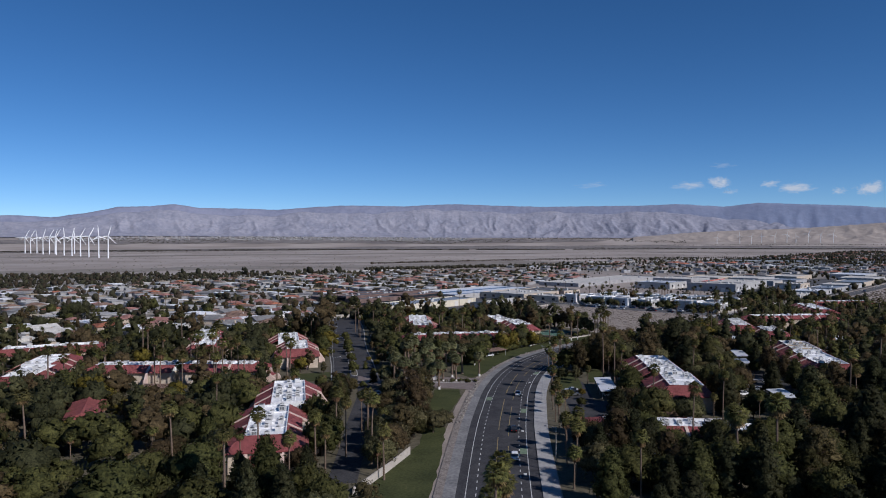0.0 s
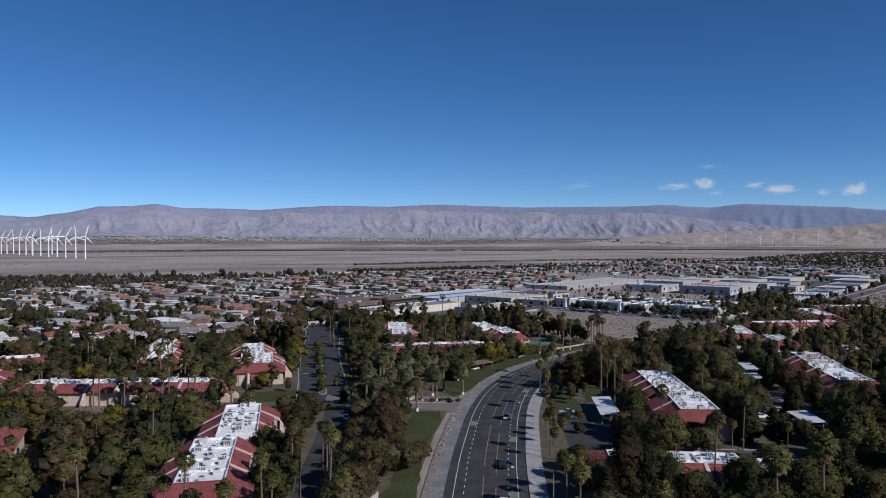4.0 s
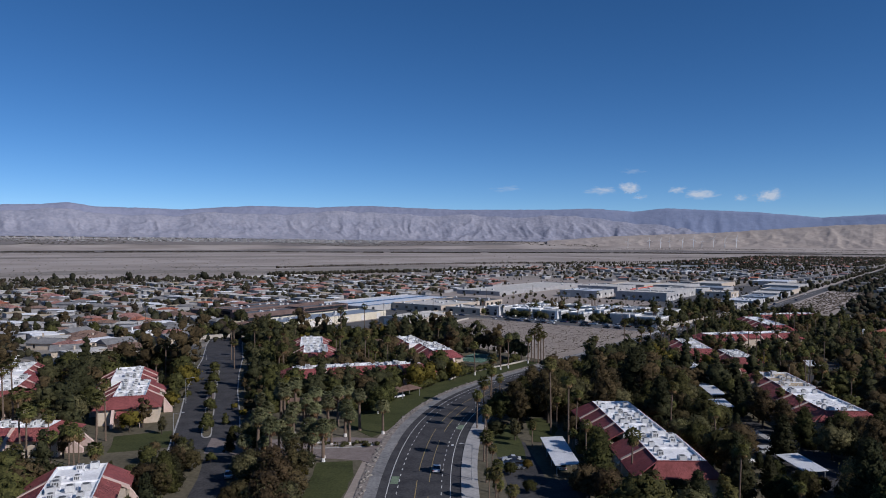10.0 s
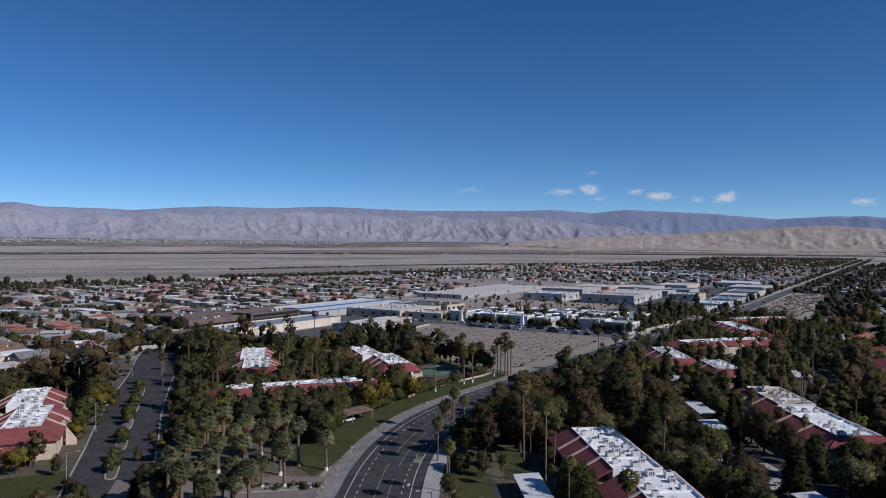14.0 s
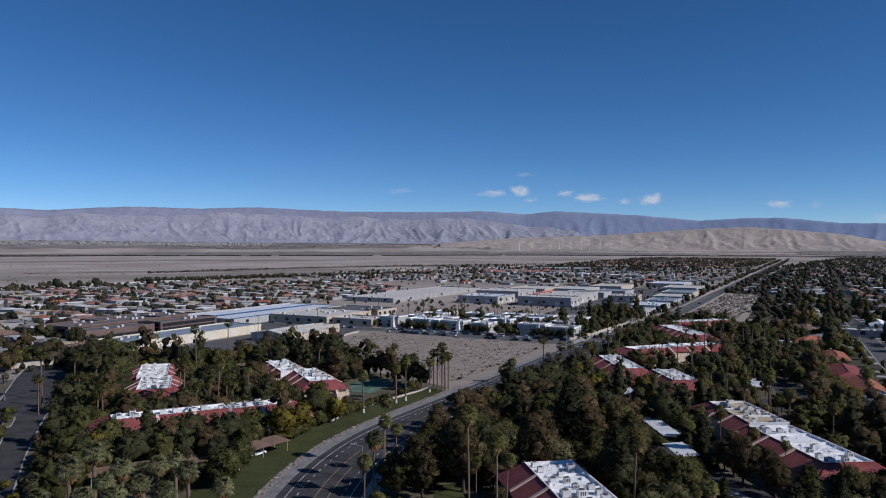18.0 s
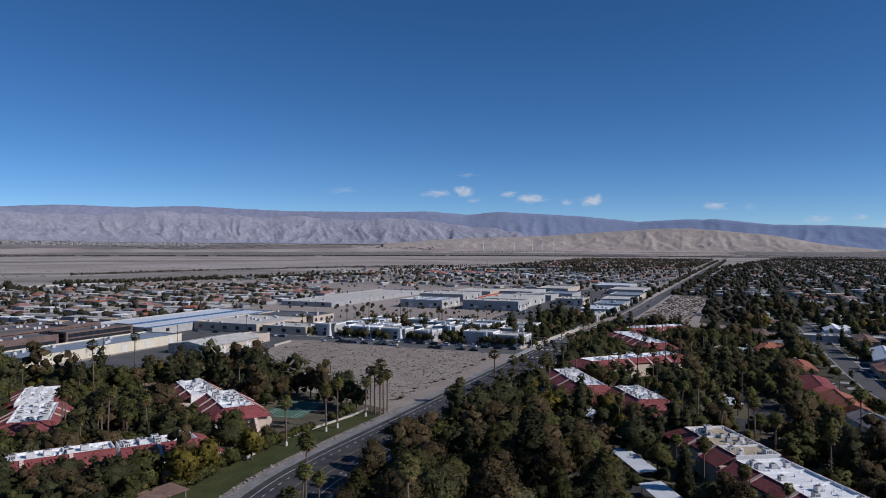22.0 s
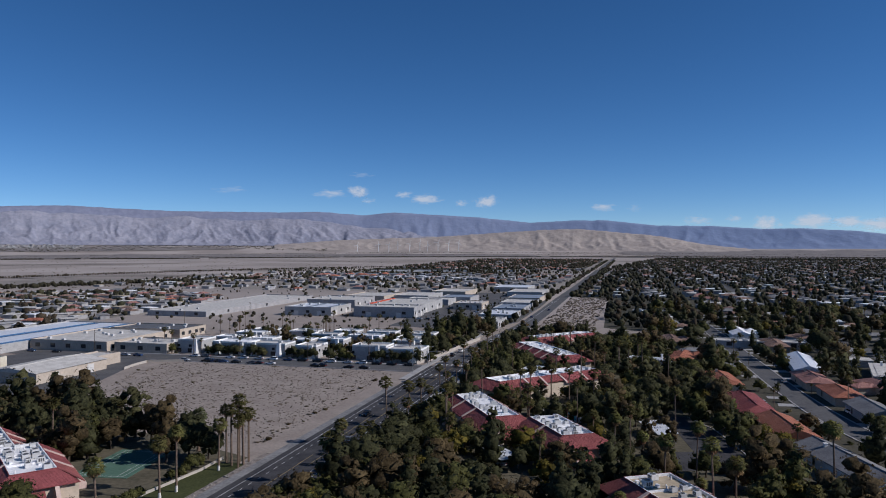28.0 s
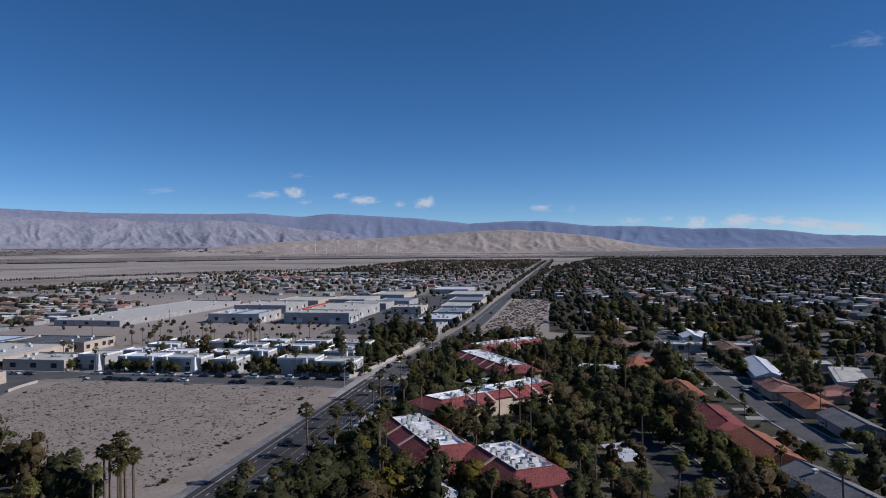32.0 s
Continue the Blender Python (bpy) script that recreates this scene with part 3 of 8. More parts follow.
for i, (a, e, w, h, dense) in enumerate(CLOUDS):
    r = 4790 if e > 2.95 else 4805
    if e > 10:
        r = 4500
    p = Vector((HUB.x + r * math.sin(radians(a)), HUB.y + r * math.cos(radians(a)), 52.0 + math.tan(radians(e)) * r))
    m = Mesh()
    m.poly([(-1, -1, 0), (1, -1, 0), (1, 1, 0), (-1, 1, 0)])
    k = r * math.tan(radians(1.0))
    turn = pose(p.x, p.y, p.z, 90, 0, -a) @ Matrix.Diagonal((w * k * 1.05, h * k * 1.75, 1, 1))
    c = part("cloud", m, cloud_material(i * 3.7, dense), place=turn)
    c.visible_shadow = False
    tagged(c, "small white cumulus cloud over the mountains" if dense > 0.6 else "thin faint streak of cloud over the mountains", "cloud", group="clouds", kind="structure")

# ---- ground cover of the estates ----
WEST = [(-330, -220), (-5.5, -220), (-5.5, 190), (-4.5, 222), (-1.5, 260), (6, 300), (22, 335), (44, 365), (66, 392), (60, 402), (40, 432), (14, 466), (-30, 446), (-78, 468), (-100, 425), (-150, 400), (-205, 345), (-330, 300)]
EAST = [(22, -220), (190, -220), (190, 290), (200, 330), (228, 392), (262, 452), (330, 560), (262, 575), (190, 515), grid(95, 24), grid(40, 22), grid(0, 22), (48, 325), (33, 295), (25, 262), (22, 225)]
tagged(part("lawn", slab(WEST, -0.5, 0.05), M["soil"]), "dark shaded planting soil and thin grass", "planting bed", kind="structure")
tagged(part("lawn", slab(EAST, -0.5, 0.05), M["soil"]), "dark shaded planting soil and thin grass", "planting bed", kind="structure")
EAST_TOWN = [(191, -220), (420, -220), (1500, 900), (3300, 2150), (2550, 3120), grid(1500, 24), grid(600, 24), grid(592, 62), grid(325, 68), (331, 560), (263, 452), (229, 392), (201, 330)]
tagged(part("ground_east", slab(EAST_TOWN, -0.5, 0.03), M["soil_town"]), "yard soil between houses and trees, darkened as if in their shade", "ground", kind="structure")
WEST_TOWN = [(-900, 300), (-331, 282), (-212, 318), (-150, 362), (-100, 405), (-80, 475), (-66, 500), (-85, 520), (-125, 590), (-60, 650), (0, 760), (60, 830), (120, 960), (60, 1150), (-300, 1080), (-1000, 900)]
tagged(part("ground_west", slab(WEST_TOWN, -0.5, 0.03), M["yard"]), "dry yard soil between houses", "ground", kind="structure")
tagged(part("ground_north", slab([grid(640, -1), grid(1400, -3), grid(2500, -6), grid(2500, -300), grid(1400, -420), grid(1180, -460), grid(640, -420)], -0.5, 0.02), M["yard"]), "dry yard soil between the far houses", "ground", kind="structure")
YARD = [(-70, 478), (-62, 498), (-12, 568), (-28, 600), (18, 640), grid(156, -128), grid(131, -127), (36, 545), (14, 480), (-28, 452)]
tagged(part("yard", slab(YARD, -0.5, 0.05), M["asphalt_old"]), "pale worn asphalt yard beside the warehouse", "yard", kind="structure")

# broad belts of scrub across the plain
def belt(a0, a1, r0, r1, seed, mat="scrubland"):
    """A ragged sector of darker ground between two distances from the hub."""
    m = Mesh()
    n = int((a1 - a0) / 0.5)
    for i in range(n + 1):
        a = a0 + (a1 - a0) * i / n
        k = math.sin(math.pi * i / n) ** 0.35
        mid, half = (r0 + r1) / 2 + 50 * noise.noise((a * 0.11, seed, 1)), (r1 - r0) / 2 * k
        lo = mid - half * (1 + 0.45 * noise.noise((a * 0.5, seed, 0)))
        hi = mid + half * (1 + 0.45 * noise.noise((a * 0.5, seed, 3)))
        for j in range(6):
            r = lo + (hi - lo) * j / 5
            x, y = HUB.x + r * math.sin(radians(a)), HUB.y + r * math.cos(radians(a))
            m.v.append((x, y, land(x, y) + 0.3 + (0.3 if r > 3000 else 0) + 0.02 * seed))
    for i in range(n):
        for j in range(5):
            m.f.append((6 * i + j, 6 * i + j + 6, 6 * i + j + 7, 6 * i + j + 1))
    tagged(part("plain_scrub_belt", m, M[mat]), "belt of darker scrub-grown desert plain", "ground", kind="structure")


for i, (a0, a1, r0, r1) in enumerate(((-46, -12, 1180, 1330), (-16, 14, 1160, 1380), (-20, 26, 1420, 1500), (-44, 4, 2300, 2420), (2, 40, 1650, 1760), (10, 58, 2500, 2640))):
    belt(a0, a1, r0, r1, i * 5.3)
for i, (a0, a1, r0, r1) in enumerate(((-46, 16, 3260, 3560), (-14, 30, 3330, 3760), (-40, 8, 3950, 4330), (16, 60, 3300, 3480), (36, 64, 3500, 4300))):
    belt(a0, a1, r0, r1, 40 + i * 5.3, "scrub_dark")

PARKING = [grid(296, -4), grid(300, -70), grid(350, -72), grid(352, -128), grid(455, -132), grid(640, -150), grid(650, 4), grid(480, 9), grid(345, 9)]
tagged(part("parking_lot", slab(PARKING, -0.4, 0.06), M["asphalt_old"]), "worn grey asphalt between the stores", "parking lot", kind="structure")

# lawns, with a slightly ragged rim
def lawn_patch(pts, label="bright green mown lawn"):
    rnd = random.Random(len(pts) * 7 + int(pts[0][0]))
    fine = []
    for i in range(len(pts)):
        a, b = Vector(pts[i]), Vector(pts[(i + 1) % len(pts)])
        n = max(1, int((b - a).length / 4))
        for k in range(n):
            p = a.lerp(b, k / n)
            fine.append((p.x + rnd.uniform(-0.35, 0.35), p.y + rnd.uniform(-0.35, 0.35)))
    tagged(part("lawn", slab(fine, -0.4, 0.10), M["lawn"]), label, "lawn", kind="structure")


lawn_patch([(-17, 120), (-4.6, 120), (-4.6, 168), (-6.0, 210), (-3.8, 236), (-4.6, 247), (-13, 246), (-12.8, 215), (-11, 180), (-18, 150)])
lawn_patch([(-1.8, 268), (2.8, 276), (8, 296), (16, 314), (25, 331), (36, 346), (48, 361), (61, 377), (66, 386), (58, 390), (44, 378), (30, 361), (18, 344), (4, 322), (-6, 300), (-10, 280)])
lawn_patch([(-66, 255), (-52, 260), (-57, 276), (-70, 270)])
lawn_patch([(-28, 375), (-20, 350), (-12, 352), (-20, 378)])
lawn_patch([(30, 250), (37, 246), (38, 280), (31, 284)], "yellowish dry lawn")
lawn_patch([(41, 262), (46, 263), (50, 276), (47, 288), (42, 286)], "yellowish dry lawn beside the carport")
lawn_patch([(47, 224), (52, 222), (53, 214), (48, 213)], "patchy green lawn by the drive")

# ---- main road ----
END = len(ROAD)
JUNCTION = min(range(END), key=lambda i: abs(to_grid(*ROAD[i])[0] - 155))
FAR = [Vector(grid(s, r)) for s, r in ((153, 0.4), (175, 0.8), (200, 1.6), (240, 4.2), (290, 8.0), (340, 10.6), (400, 11.2), (480, 10.8), (590, 10), (760, 10.5), (1080, 9), (1480, 7.5), (2200, 6), (2900, 5))]
tagged(part("road_far", strip(FAR, normals(FAR), 0.8, 12.2, -0.4, 0.096), M["asphalt_old"]), "grey asphalt road running straight to the horizon", "road", kind="structure")
tagged(part("road", strip(ROAD, ROAD_N, 0, 17.6, -0.4, 0.10, 0, JUNCTION + 1), M["asphalt"]), "dark asphalt road curving to the right with worn lanes", "road", kind="structure")
tagged(part("shoulder", strip(ROAD, ROAD_N, -2.6, 0.0, -0.4, 0.13, 0, 78), M["gutter"]), "pale worn concrete shoulder along the road", "shoulder", kind="structure")
tagged(part("gravel_border", strip(ROAD, ROAD_N, -4.4, -2.6, -0.4, 0.16, 0, 72), M["gravel"]), "border of loose pale gravel and stones", "gravel border", kind="structure")
tagged(part("pavement", strip(ROAD, ROAD_N, 17.9, 21.3, -0.4, 0.24, 0, 88), M["concrete"]), "pale concrete pavement beside the road", "pavement", kind="structure")
tagged(part("kerb", strip(ROAD, ROAD_N, 17.6, 17.9, -0.4, 0.26, 0, 88), M["concrete"]), "pale concrete kerb", "kerb", kind="structure")
tagged(part("pavement", strip(ROAD, ROAD_N, -3.2, -0.25, -0.4, 0.22, 78, 88), M["concrete"]), "pale concrete path along the sandy lot", "pavement", kind="structure")


def paint(mesh, mat, label):
    tagged(part("road_marking", mesh, M[mat], road_ob), label)


road_ob = [o for o in scene.objects if o.name == "road"][0]
paint(dashes(ROAD, ROAD_N, 2.0, 0.08, 60, 0.01, 0.106, 900), "line_white", "solid white edge line")
paint(dashes(ROAD, ROAD_N, 4.1, 0.09, 1.6, 2.4, 0.106, 700), "line_white", "dashed white bicycle lane line")
paint(dashes(ROAD, ROAD_N, 8.0, 0.08, 38, 7, 0.106, 900), "line_yellow", "yellow centre line")
paint(dashes(ROAD, ROAD_N, 10.7, 0.08, 34, 9, 0.106, 900), "line_yellow", "yellow centre line")
paint(dashes(ROAD, ROAD_N, 13.4, 0.08, 1.6, 2.4, 0.106, 700), "line_white", "dashed white lane line")
paint(dashes(ROAD, ROAD_N, 15.3, 0.08, 60, 0.01, 0.106, 900), "line_white", "solid white edge line")


def at_road(y_or_s, r):
    """A place r metres to the right of the road's left edge, beside the row nearest to y (south part) or s (grid part)."""
    best = min(range(len(ROAD) - 1), key=lambda i: abs((ROAD[i].y if y_or_s < 300 else to_grid(*ROAD[i])[0] + 1000) - y_or_s))
    return ROAD[best] + ROAD_N[best] * r, math.degrees(math.atan2(ROAD_N[best].y, ROAD_N[best].x)) + 90


def painted_box(y, r, w, l, mat, label):
    p, turn = at_road(y, r)
    m = Mesh()
    m.poly([(-l / 2, -w / 2, 0), (l / 2, -w / 2, 0), (l / 2, w / 2, 0), (-l / 2, w / 2, 0)])
    tagged(part("road_marking", m, M[mat], road_ob, place=pose(p.x, p.y, 0.111, 0, 0, turn)), label)


for y, r in ((233, 3.1), (218, 14.4), (280, 14.4), (176, 14.4)):
    painted_box(y, r, 1.7, 5.0, "line_green", "pale green bicycle lane panel")
for y in (160, 196, 262, 300):
    painted_box(y, 14.4, 0.7, 1.6, "line_white", "white bicycle symbol panel")

# the same road, straight on behind the start
BACK = [Vector((0.4, -220.0)), Vector((0.4, -80.0)), Vector((0.4, 60.0))]
BACK_N = normals(BACK)
tagged(part("road_south", strip(BACK, BACK_N, 0, 17.6, -0.4, 0.10), M["asphalt"]), "dark straight asphalt road with worn lanes", "road", kind="structure")
tagged(part("shoulder", strip(BACK, BACK_N, -2.6, 0, -0.4, 0.13), M["gutter"]), "pale worn concrete shoulder along the road", "shoulder", kind="structure")
tagged(part("gravel_border", strip(BACK, BACK_N, -4.4, -2.6, -0.4, 0.16), M["gravel"]), "border of loose pale gravel", "gravel border", kind="structure")
tagged(part("pavement", strip(BACK, BACK_N, 17.6, 21.3, -0.4, 0.24), M["concrete"]), "pale concrete pavement beside the road", "pavement", kind="structure")
back_ob = [o for o in scene.objects if o.name == "road_south"][0]
for r, on, off, key, label in ((2.0, 60, 0.01, "line_white", "solid white edge line"), (8.0, 38, 7, "line_yellow", "yellow centre line"), (10.7, 34, 9, "line_yellow", "yellow centre line"), (15.3, 60, 0.01, "line_white", "solid white edge line")):
    tagged(part("road_marking", dashes(BACK, BACK_N, r, 0.08, on, off, 0.106, 400), M[key], back_ob), label)

# ---- cross street along the sandy lot ----
CROSS = [Vector(grid(138, r)) for r in (-0.5, -40, -80, -130, -200, -320, -420)]
CROSS_N = normals(CROSS)
cross = tagged(part("road_cross", strip(CROSS, CROSS_N, 0, 15.5, -0.4, 0.09), M["asphalt_old"]), "grey asphalt street with cars parked on both sides", "road", kind="structure")
tagged(part("kerb", strip(CROSS, CROSS_N, 15.5, 17.0, -0.4, 0.24), M["concrete"]), "pale concrete kerb and path", "kerb", kind="structure")
tagged(part("kerb", strip(CROSS, CROSS_N, -0.5, 0, -0.4, 0.22, 0, 4), M["concrete"]), "pale concrete kerb", "kerb", kind="structure")
tagged(part("road_marking", dashes(CROSS, CROSS_N, 7.7, 0.08, 3, 6, 0.097, 300), M["line_yellow"], cross), "yellow centre dashes")
# crosswalk bars at the junction
m = Mesh()
for k in range(7):
    for s0 in (131.5, 157.5):
        c = [grid(s0, 1.5 + k * 2.3), grid(s0 + 3, 1.5 + k * 2.3), grid(s0 + 3, 2.1 + k * 2.3), grid(s0, 2.1 + k * 2.3)]
        m.poly([(x, y, 0.107) for x, y in c])
tagged(part("road_marking", m, M["line_white"], road_ob), "white crosswalk bars")

# ---- residential street on the east side ----
LANE = [Vector(p) for p in ((206, 300), (217, 325), (228.7, 350), (241, 372), (260.5, 402), (279, 428), (300, 457.5), (356, 535.5), (397, 594), (445, 660), (495, 727), (588, 850), (800, 1130))]
LANE_N = normals(LANE)
tagged(part("road_east", strip(LANE, LANE_N, -4.2, 4.2, -0.4, 0.09), M["asphalt_old"]), "grey asphalt residential street", "road", kind="structure")
for a, b in ((-4.75, -4.2), (4.2, 4.75)):
    tagged(part("kerb", strip(LANE, LANE_N, a, b, -0.4, 0.2), M["concrete"]), "pale rolled concrete kerb", "kerb", kind="structure")

# ---- estate drives ----
SIDE = [Vector(p) for p in ((-24, 150), (-27, 175), (-30.5, 200), (-34.5, 235), (-39, 258), (-44.0, 266))]
tagged(part("drive", strip(SIDE, normals(SIDE), -3.2, 3.2, -0.4, 0.08), M["asphalt"]), "narrow dark asphalt drive under trees", "drive", kind="structure")
BLVD = [Vector(p) for p in ((-43.0, 258), (-44.5, 264), (-52, 295), (-60, 325), (-68, 360), (-76, 400), (-86, 440), (-92, 470))]
BLVD_N = normals(BLVD)
tagged(part("drive", strip(BLVD, BLVD_N, -8.4, 8.4, -0.4, 0.09), M["asphalt"]), "dark asphalt estate drive with a planted median", "drive", kind="structure")
for a, b in ((-8.8, -8.4), (8.4, 8.8)):
    tagged(part("kerb", strip(BLVD, BLVD_N, a, b, -0.4, 0.2), M["concrete"]), "pale concrete kerb", "kerb", kind="structure")


def island(cx, cy, turn, hl, hw, mat, label):
    """A kerbed island with rounded ends."""
    pts = []
    for k in range(20):
        a = 2 * math.pi * k / 20
        x, y = math.copysign(abs(math.cos(a)) ** 0.5, math.cos(a)) * hl, math.copysign(abs(math.sin(a)) ** 0.5, math.sin(a)) * hw
        pts.append((x, y))
    isl = thing("traffic_island", label, "traffic island", pose(cx, cy, 0, 0, 0, turn))
    m1 = Mesh().hull([(x, y, -0.2) for x, y in pts], [(x, y, 0.24) for x, y in pts])
    part("kerb", m1, M["concrete"], isl)
    k = [(x - math.copysign(0.35, x), y - math.copysign(min(0.3, abs(y)), y)) for x, y in pts]
    m2 = Mesh().hull([(x, y, 0.0) for x, y in k], [(x, y, 0.30) for x, y in k])
    part("bed", m2, M[mat], isl)


for (x, y), l in (((-47.5, 276), 8), ((-53, 298), 7), ((-58.5, 319), 7.5), ((-63.5, 340), 7), ((-69, 363), 7)):
    island(x, y, 104.5, l, 1.4, "soil" if l != 7.5 else "brick_pave", "kerbed planted median island in the estate drive")
# entrance from the main road, with its island
tagged(part("drive", slab([(-3, 247.5), (2.6, 242), (5.5, 262), (1.5, 266.5), (-8, 268), (-30, 266), (-44, 268), (-42, 254), (-28, 252)], -0.4, 0.105), M["brick_pave"]), "entrance drive of worn greyish brick paving", "drive", kind="structure")
island(-9.0, 260.2, 6, 8.2, 2.3, "gravel", "kerbed entrance island with stones and palms")
# drives of the east estate
tagged(part("drive", slab([(25, 262), (30, 258), (30, 210), (26, 204), (52, 201), (82, 200), (118, 205), (118, 213), (84, 208), (54, 209), (47, 212), (45, 232), (39, 233), (38.6, 262), (34, 268), (28, 270)], -0.4, 0.085), M["asphalt"]), "dark asphalt parking drive", "drive", kind="structure")
tagged(part("drive", slab([(98, 215), (112, 213), (114, 240), (104, 330), (116, 352), (110, 356), (97, 335), (92, 262)], -0.4, 0.085), M["asphalt"]), "dark asphalt drive between the trees", "drive", kind="structure")
tagged(part("drive", slab([(150, 345), (160, 340), (178, 333), (181, 344), (192, 366), (196, 382), (189, 388), (183, 372), (172, 352), (160, 356)], -0.4, 0.085), M["asphalt"]), "dark asphalt loop drive with pale kerb", "drive", kind="structure")
tagged(part("kerb", strip([Vector(p) for p in ((181.5, 333), (181.6, 344), (192.6, 366), (196.6, 382))], normals([Vector(p) for p in ((181.5, 333), (181.6, 344), (192.6, 366), (196.6, 382))]), 0, 0.4, -0.3, 0.25), M["concrete"]), "pale concrete kerb", "kerb", kind="structure")
tagged(part("kerb", strip([Vector(p) for p in ((52, 212), (64, 211), (84, 211))], normals([Vector(p) for p in ((52, 212), (64, 211), (84, 211))]), 0, 0.4, -0.3, 0.25), M["concrete"]), "pale concrete kerb", "kerb", kind="structure")


ROOFS = []      # roofs in plain view: height, centre, turn, half length, half width, and from which y on


# ---- rooftop units, shared ----
def make_unit(size, high):
    m = Mesh()
    s = size / 2
    m.hull([(-s, -s, 0.12), (s, -s, 0.12), (s, s, 0.12), (-s, s, 0.12)], [(-s * .96, -s * .96, high), (s * .96, -s * .96, high), (s * .96, s * .96, high), (-s * .96, s * .96, high)])
    for x in (-s * .8, s * .6):
        m.box(x, x + 0.15, -s * .9, s * .9, 0, 0.12)
    u = tagged(part("rooftop_unit", m, M["unit"]), "grey metal air conditioner on a flat roof", "air conditioner", group="rooftop air conditioners")
    f = Mesh()
    f.tube((0, 0, high), (0, 0, high + 0.1), s * .72, s * .68, 10)
    for y in (-0.5, 0.0, 0.5):
        f.box(-s * .97 - 0.02, -s * .97, y * s - 0.18 * s, y * s + 0.18 * s, 0.3, high * .85)
    part("fan_grille", f, M["unit_dark"], u)
    return u


UNITS = [make_unit(1.2, 1.0), make_unit(1.6, 1.2)]
UNIT_SPOTS = []     # place and kind of every rooftop unit; set up after the buildings


def put_unit(x, y, z, turn, which):
    UNIT_SPOTS.append((math.hypot(x - 25, y - 170), which, pose(x, y, z, 0, 0, turn)))


def make_window(w, h, frame_mat="white_wall"):
    fr = Mesh()
    t = 0.09
    for a, b, c, d in ((-w / 2 - t, w / 2 + t, -t, 0), (-w / 2 - t, w / 2 + t, h, h + t), (-w / 2 - t, -w / 2, 0, h), (w / 2, w / 2 + t, 0, h), (-0.03, 0.03, 0, h)):
        fr.box(a, b, -0.05, 0.10, c, d)
    one = Mesh().box(-w / 2, w / 2, -0.05, 0.04, 0, h).data("window", M["glass"])
    return fr.data("window", M[frame_mat]), Mesh().box(-w / 2, w / 2, -0.02, 0.04, 0, h).data("pane", M["glass"]), one


WIN_S, WIN_L, WIN_T = make_window(1.5, 1.2), make_window(2.8, 2.0, "tan_wall"), make_window(1.0, 1.9)


def put_window(parent, kind, place, split=False):
    if not split:
        return part("window", kind[2], None, parent, place=place)
    w = part("window", kind[0], None, parent, place=place)
    part("pane", kind[1], None, w, "dark glass")
    return w


def tile_panel(parent, place, top, low, run, drop, mat, skew=0.0):
    """A sloping tiled panel: its top edge at the origin along x, falling along y."""
    m = Mesh()
    a = [(-top / 2, 0, 0), (top / 2, 0, 0), (low / 2 + skew, run, -drop), (-low / 2 + skew, run, -drop)]
    m.hull([(x, y, z - 0.22) for x, y, z in a], a)
    # ridge roll and eave board
    m.tube((-top / 2, 0, 0.03), (top / 2, 0, 0.03), 0.13, 0.13, 6)
    return part("tile_roof", m, M[mat], parent, place=place)


